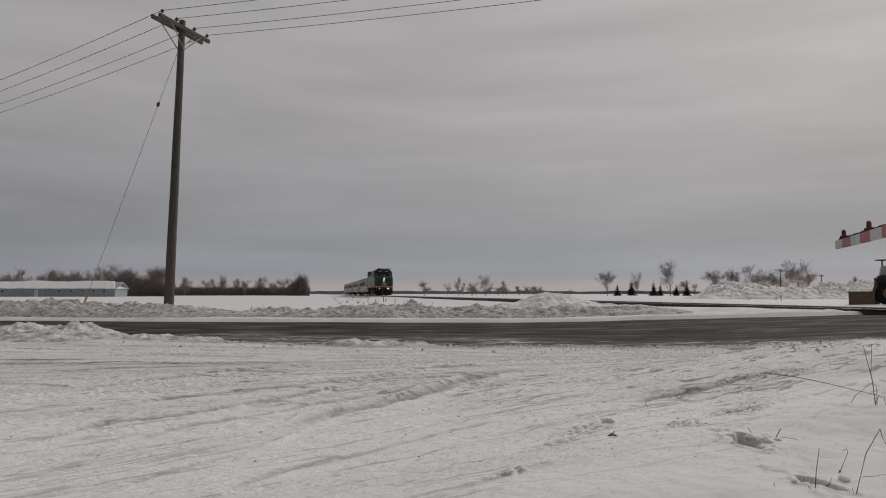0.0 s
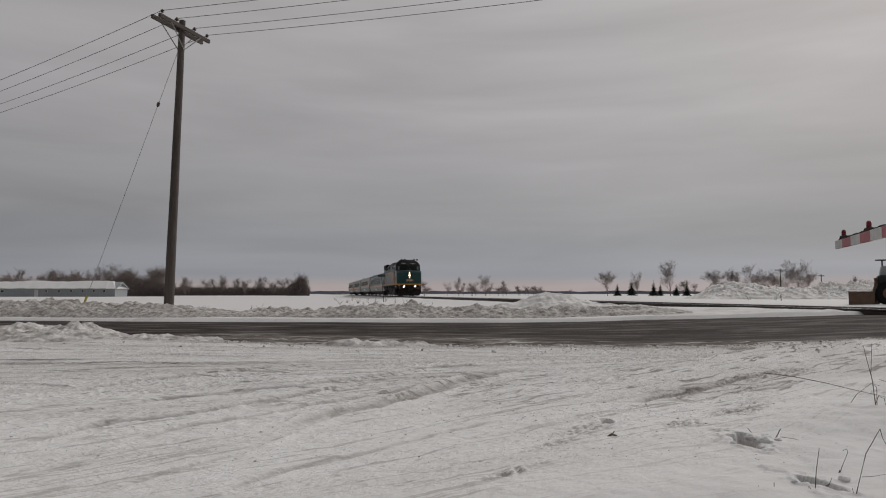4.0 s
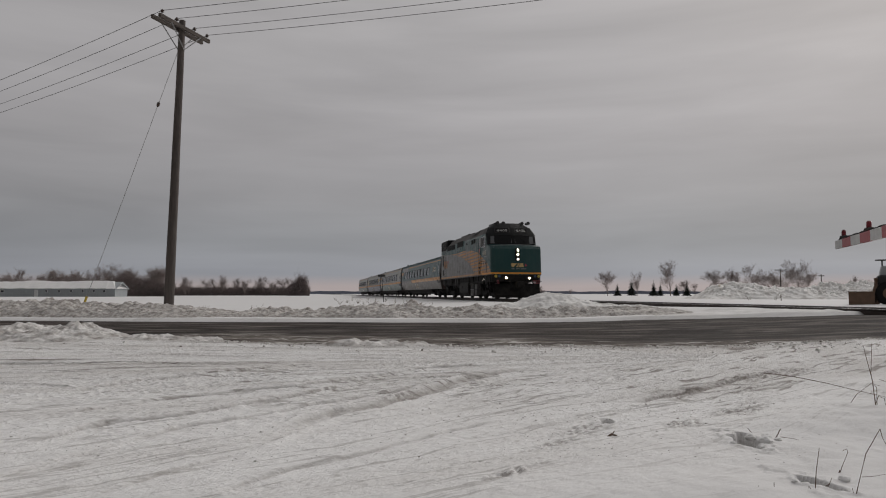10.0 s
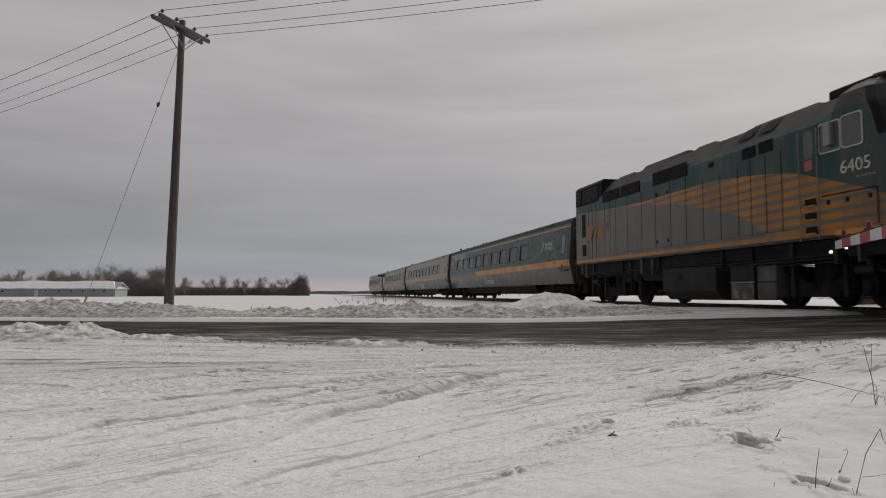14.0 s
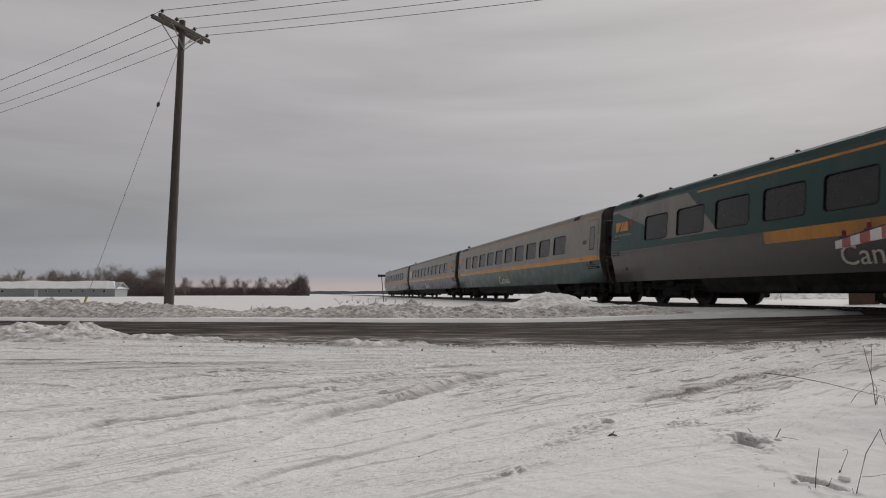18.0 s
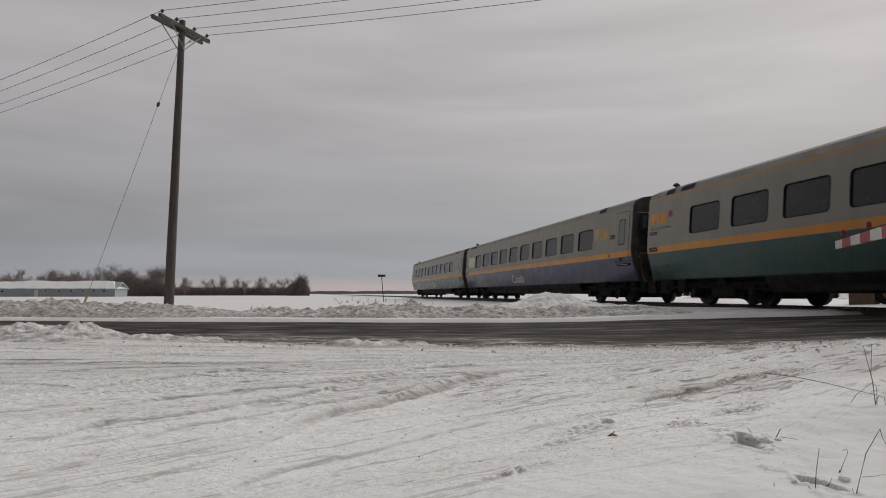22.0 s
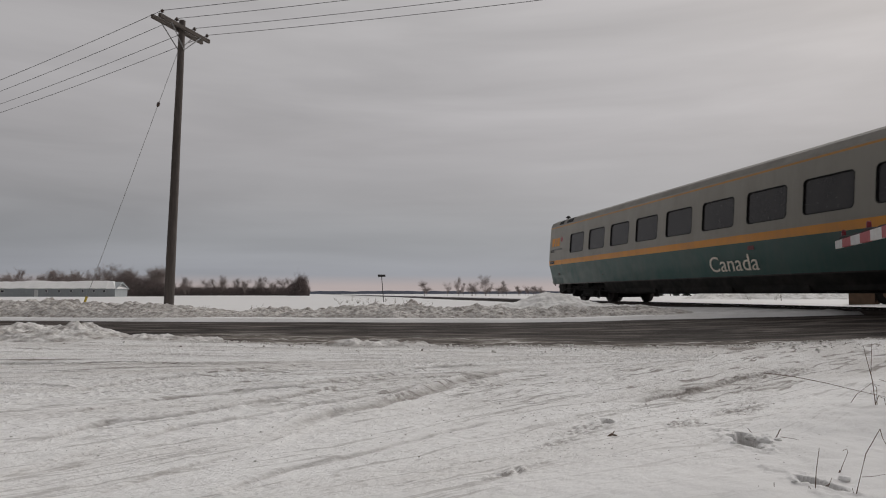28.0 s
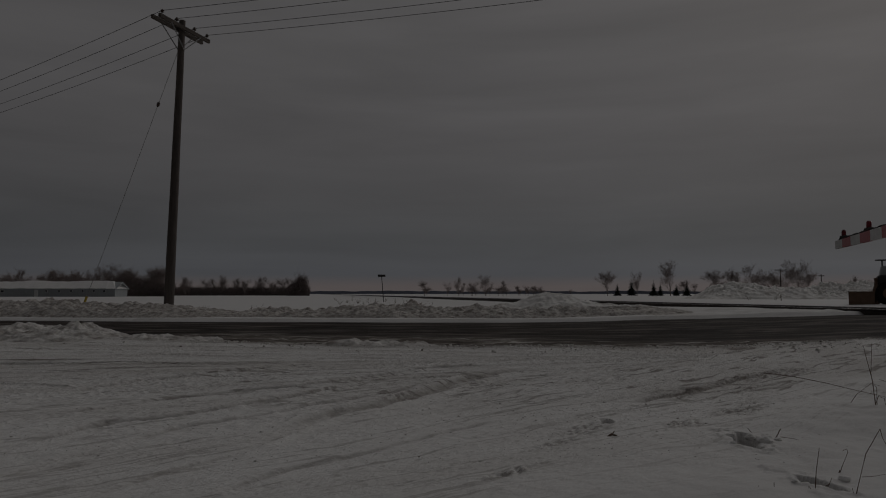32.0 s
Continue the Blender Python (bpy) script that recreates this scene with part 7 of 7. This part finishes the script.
weed(1.129, 1.869, [([(-0.012, 0, -0.05), (0.0, 0, 0.0), (0.035, 0.0, 0.123), (0.077, 0.0, 0.19)], 0.0034), ([(0.077, 0, 0.19), (0.083, 0.0, 0.165), (0.10, 0, 0.13)], 0.002), ([(0.022, 0, 0.06), (0.055, 0.0, 0.062), (0.10, 0, 0.07)], 0.0016), ([(0.0, 0, 0.0), (-0.006, 0, 0.03)], 0.0014)], "thin broken dry weed stalk standing in snow")
weed(1.04, 1.91, [([(0, 0, -0.03), (0.008, 0, 0.06), (0.019, 0, 0.125)], 0.0026), ([(0, 0, 0.0), (-0.014, 0, 0.02), (-0.02, 0, 0.0)], 0.002)], "short dry stalk beside a boot hole")
weed(1.245, 2.144, [([(0, 0, -0.01), (0.012, 0, 0.025), (0.034, 0, 0.074), (0.03, 0, 0.083), (0.018, 0, 0.078)], 0.0024), ([(0.002, 0, 0.004), (0.006, 0, 0.018)], 0.005)], "hooked dry stalk in the snow")
weed(1.10, 1.96, [([(-0.01, 0, 0.0), (0.01, 0, 0.012), (0.04, 0, 0.005)], 0.003), ([(0.0, 0, -0.01), (0.02, 0, 0.03)], 0.002)], "broken dry stalks in a hole in the snow")
weed(0.9245, 1.905, [([(0, 0, -0.02), (0.002, 0, 0.022)], 0.003)], "short dry stub in the snow")
weed(0.879, 1.89, [([(0, 0, -0.02), (-0.003, 0, 0.012)], 0.0025)], "short dry stub in the snow")
weed(1.2976, 2.665, [([(0, 0, -0.01), (0.028, 0, 0.042), (0.031, 0, 0.046)], 0.0045), ([(0.028, 0, 0.015), (0.08, 0.0, 0.008), (0.135, 0, -0.006)], 0.0016), ([(-0.08, 0.01, 0.03), (-0.10, 0, 0.05)], 0.002)], "short brown stick by a boot hole")
weed(2.056, 3.207, [([(0, 0, -0.04), (-0.012, 0, 0.12), (-0.035, 0, 0.22), (-0.049, 0, 0.286)], 0.0034), ([(0.004, 0, -0.04), (-0.006, 0.02, 0.16), (-0.008, 0, 0.30)], 0.0034), ([(0.0, 0, 0.02), (0.012, 0, 0.05), (0.04, 0, 0.04), (0.05, 0, -0.03)], 0.003), ([(0.004, 0, 0.0), (0.006, 0, 0.09), (-0.01, 0, 0.11)], 0.003),
                    ([(-0.12, 0, 0.02), (-0.09, 0, 0.06), (-0.055, 0, 0.085), (-0.02, 0, 0.11), (0.02, 0, 0.10)], 0.0024), ([(-0.53, 0.0, 0.16), (-0.40, 0, 0.145), (-0.246, 0, 0.115), (-0.08, 0, 0.075), (0.10, 0, 0.035)], 0.0034), ([(0.02, 0, 0.13), (0.08, 0, 0.11), (0.14, 0, 0.10)], 0.002)], "tangle of tall dry brown weeds in the verge snow")
weed(2.03, 3.27, [([(0, 0, 0.0), (0.02, 0, 0.0), (0.04, 0, -0.004)], 0.006)], "short fallen dry stick on the snow")
weed(0.6745, 2.715, [([(-0.018, 0, 0.004), (0.0, 0, 0.018), (0.022, 0, 0.012)], 0.011), ([(0.0, 0, 0.012), (0.012, 0, 0.03)], 0.006)], "small dark clump of dead leaves")
rnd = random.Random(9)
for u, dist, n, h in ((-425, 20.5, 4, 0.30), (-418, 20.8, 5, 0.34), (-338, 19.6, 6, 0.36), (-325, 19.4, 6, 0.42), (-310, 19.6, 3, 0.28), (-160, 24, 8, 0.45), (-140, 26, 8, 0.40), (-125, 25, 9, 0.5), (-110, 28, 6, 0.45), (-70, 27, 6, 0.4), (-50, 30, 6, 0.4), (-95, 24, 5, 0.4), (-470, 20, 4, 0.3), (-690, 21, 3, 0.3), (585, 30, 7, 0.6), (598, 29, 7, 0.6), (540, 33, 6, 0.5), (-182, 34, 9, 0.5), (-170, 40, 9, 0.6), (-150, 36, 10, 0.5), (-133, 44, 9, 0.6), (-118, 38, 10, 0.55), (-101, 46, 9, 0.6), (-84, 40, 9, 0.55), (-66, 34, 9, 0.5), (-190, 52, 9, 0.7), (-160, 56, 9, 0.7), (-60, 30, 8, 0.45), (-38, 27, 7, 0.4), (-20, 29, 6, 0.4)):
    x, y = at(u, dist)
    stems = []
    for k in range(n):
        a, q = rnd.uniform(0, 6.3), rnd.uniform(0.02, 0.16)
        c, s = math.cos(a) * q, math.sin(a) * q
        hh = 0.6 * h * rnd.uniform(0.4, 1.1)
        stems.append(([(c * 0.3, s * 0.3, -0.05), (c * 0.8, s * 0.8, hh * 0.6), (c * 1.6, s * 1.6, hh)], 0.008))
    weed(x, y, stems, "tuft of dry brown weeds poking through the snow", M_STRAW)


def scatter_clods(name, count, mat, label, place, size, seed):
    """Small crumbs lying on the snow, too many to count."""
    rnd = random.Random(seed)
    pts = [place(rnd) for _ in range(count)]
    xs, ys = np.array([p[0] for p in pts]), np.array([p[1] for p in pts])
    zs = land(xs, ys)
    b = Build()
    for x, y, z in zip(xs.tolist(), ys.tolist(), zs.tolist()):
        r = size * rnd.uniform(0.4, 1.0) * (2.2 if rnd.random() < 0.06 else 1)
        a = rnd.uniform(0, 6.3)
        ring = [(x + r * rnd.uniform(0.7, 1.25) * math.cos(a + k * 1.257), y + r * rnd.uniform(0.7, 1.25) * math.sin(a + k * 1.257), z + r * rnd.uniform(0.0, 0.25)) for k in range(5)]
        top = [(x + (p[0] - x) * 0.55, y + (p[1] - y) * 0.55, z + r * rnd.uniform(0.5, 0.95)) for p in ring]
        b.add(ring + top, [(k, (k + 1) % 5, 5 + (k + 1) % 5, 5 + k) for k in range(5)] + [(5, 6, 7, 8, 9)])
    solid(name, b, mat, label, "snow clods", kind="stuff")


def in_yard(r):
    for _ in range(60):
        d = 2.3 * (8.5 / 2.3) ** r.random()
        x = r.uniform(-0.72, 0.72) * d
        if d < road_near(x) - 0.1 and x < 1.2 + 0.25 * (d - 3) + r.uniform(-0.4, 0.5):
            return x, d
    return 0.0, 5.0


def by_road(r):
    x = r.uniform(-6.5, 6.5)
    return x, road_near(x) + 0.25 - abs(r.gauss(0.2, 0.45))


def on_drive(r):
    """The dirtier, gritty part of the yard, towards its mouth."""
    for _ in range(60):
        d = 3.0 * (7.6 / 3.0) ** r.random()
        x = (r.uniform(-0.16, 0.62) + 0.1 * r.gauss(0, 1)) * d
        if d < road_near(x) - 0.1 and x < 1.4 + 0.55 * (d - 3) and r.random() < 0.35 + 0.65 * float(sm(-0.2, 0.3, fbm(np.array([x]), np.array([d]), 0.7, 3, 91))[0]):
            return x, d
    return 0.5, 5.5


M_CLOD = material("dirty_snow_crumbs", (0.66, 0.64, 0.615), 0.85, vary=0.4, grain=3.0)
M_GRIT = material("grey_brown_grit", (0.36, 0.325, 0.295), 0.85, vary=0.5, grain=3.0)
M_DIRTCLOD = material("brown_slush_crumbs", (0.16, 0.135, 0.115), 0.85, vary=0.4, grain=3.0)
scatter_clods("snow_clods", 2200, M_CLOD, "loose grey crumbs of packed snow on the yard", in_yard, 0.0032, 1)
scatter_clods("dirt_clods", 700, M_DIRTCLOD, "small brown crumbs of frozen dirt on the snow", in_yard, 0.0024, 2)
scatter_clods("grit", 1900, M_GRIT, "brown grit and frozen crumbs on the trodden snow", on_drive, 0.0032, 6)
scatter_clods("road_edge_clods", 1500, M_DIRTCLOD, "brown slush crumbs along the road edge", by_road, 0.008, 3)
scatter_clods("road_edge_snow", 1500, M_CLOD, "snow crumbs thrown up along the road edge", by_road, 0.014, 4)


# ---- broken blocks of frozen snow on the piles ----
def snow_chunk(x, y, z, size, seed, mat):
    rnd = random.Random(seed)
    b = Build()
    rings = []
    for h, k in ((-0.5, 0.7), (-0.1, 1.0), (0.35, 0.8), (0.55, 0.35)):
        rings.append([(size * k * rnd.uniform(0.75, 1.2) * math.cos(a * 0.785), size * k * rnd.uniform(0.75, 1.2) * math.sin(a * 0.785), size * h * rnd.uniform(0.8, 1.2)) for a in range(8)])
    b.loft(rings)
    solid("snow_block", b, mat, "broken block of dirty frozen snow on a pile", "snow block", "blocks on the snow piles", m=pose(x, y, z, rnd.uniform(-20, 20), rnd.uniform(-20, 20), rnd.uniform(0, 360)))


rnd = random.Random(21)
for k in range(34):
    u = rnd.uniform(500, 745)
    x, y = at(u, rnd.uniform(37.4, 38.6))
    snow_chunk(x, y, 0.22 + rnd.uniform(-0.15, 0.40) + 0.08 * math.sin(u), rnd.uniform(0.06, 0.20), k, M_PILE if k % 3 else M_BANK)


for k, (x, y, size) in enumerate(((1.235, 2.60, 0.030), (1.262, 2.645, 0.024), (1.205, 2.66, 0.022), (1.095, 2.565, 0.016), (1.19, 2.535, 0.014), (1.30, 2.63, 0.015), (1.19, 2.02, 0.02), (1.02, 1.97, 0.014))):
    snow_chunk(x, y, float(land(x, y)) + 0.2 * size, size, 60 + k, M_SNOW)


# ---- the train's run: how far the nose is along the track at each full second ----
def motions():
    run = [116.18, 108.3, 100.45, 92.63, 84.84, 77.1, 69.38, 61.67, 53.97, 46.32, 38.76, 31.34, 24.03, 16.81, 9.61, 2.38, -4.86, -12.09, -19.25, -26.36, -33.45,
           -40.58, -47.74, -54.92, -62.12, -69.39, -76.65, -83.73, -90.59, -97.23, -103.77, -110.3, -116.95]
    for ob, back in TRAIN:
        walk(ob, [(t, track_pose(s + back, 0.0, RAIL - BODY_DROP)) for t, s in enumerate(run)])
    for wheel, place, radius in WHEELS:
        rows = []
        for k in range(481):
            t = k / 15
            i = min(int(t), 31)
            s = run[i] + (run[i + 1] - run[i]) * (t - i)
            rows.append((t, place @ Matrix.Rotation((run[0] - s) / radius, 4, "Y")))
        walk(wheel, rows)


motions()
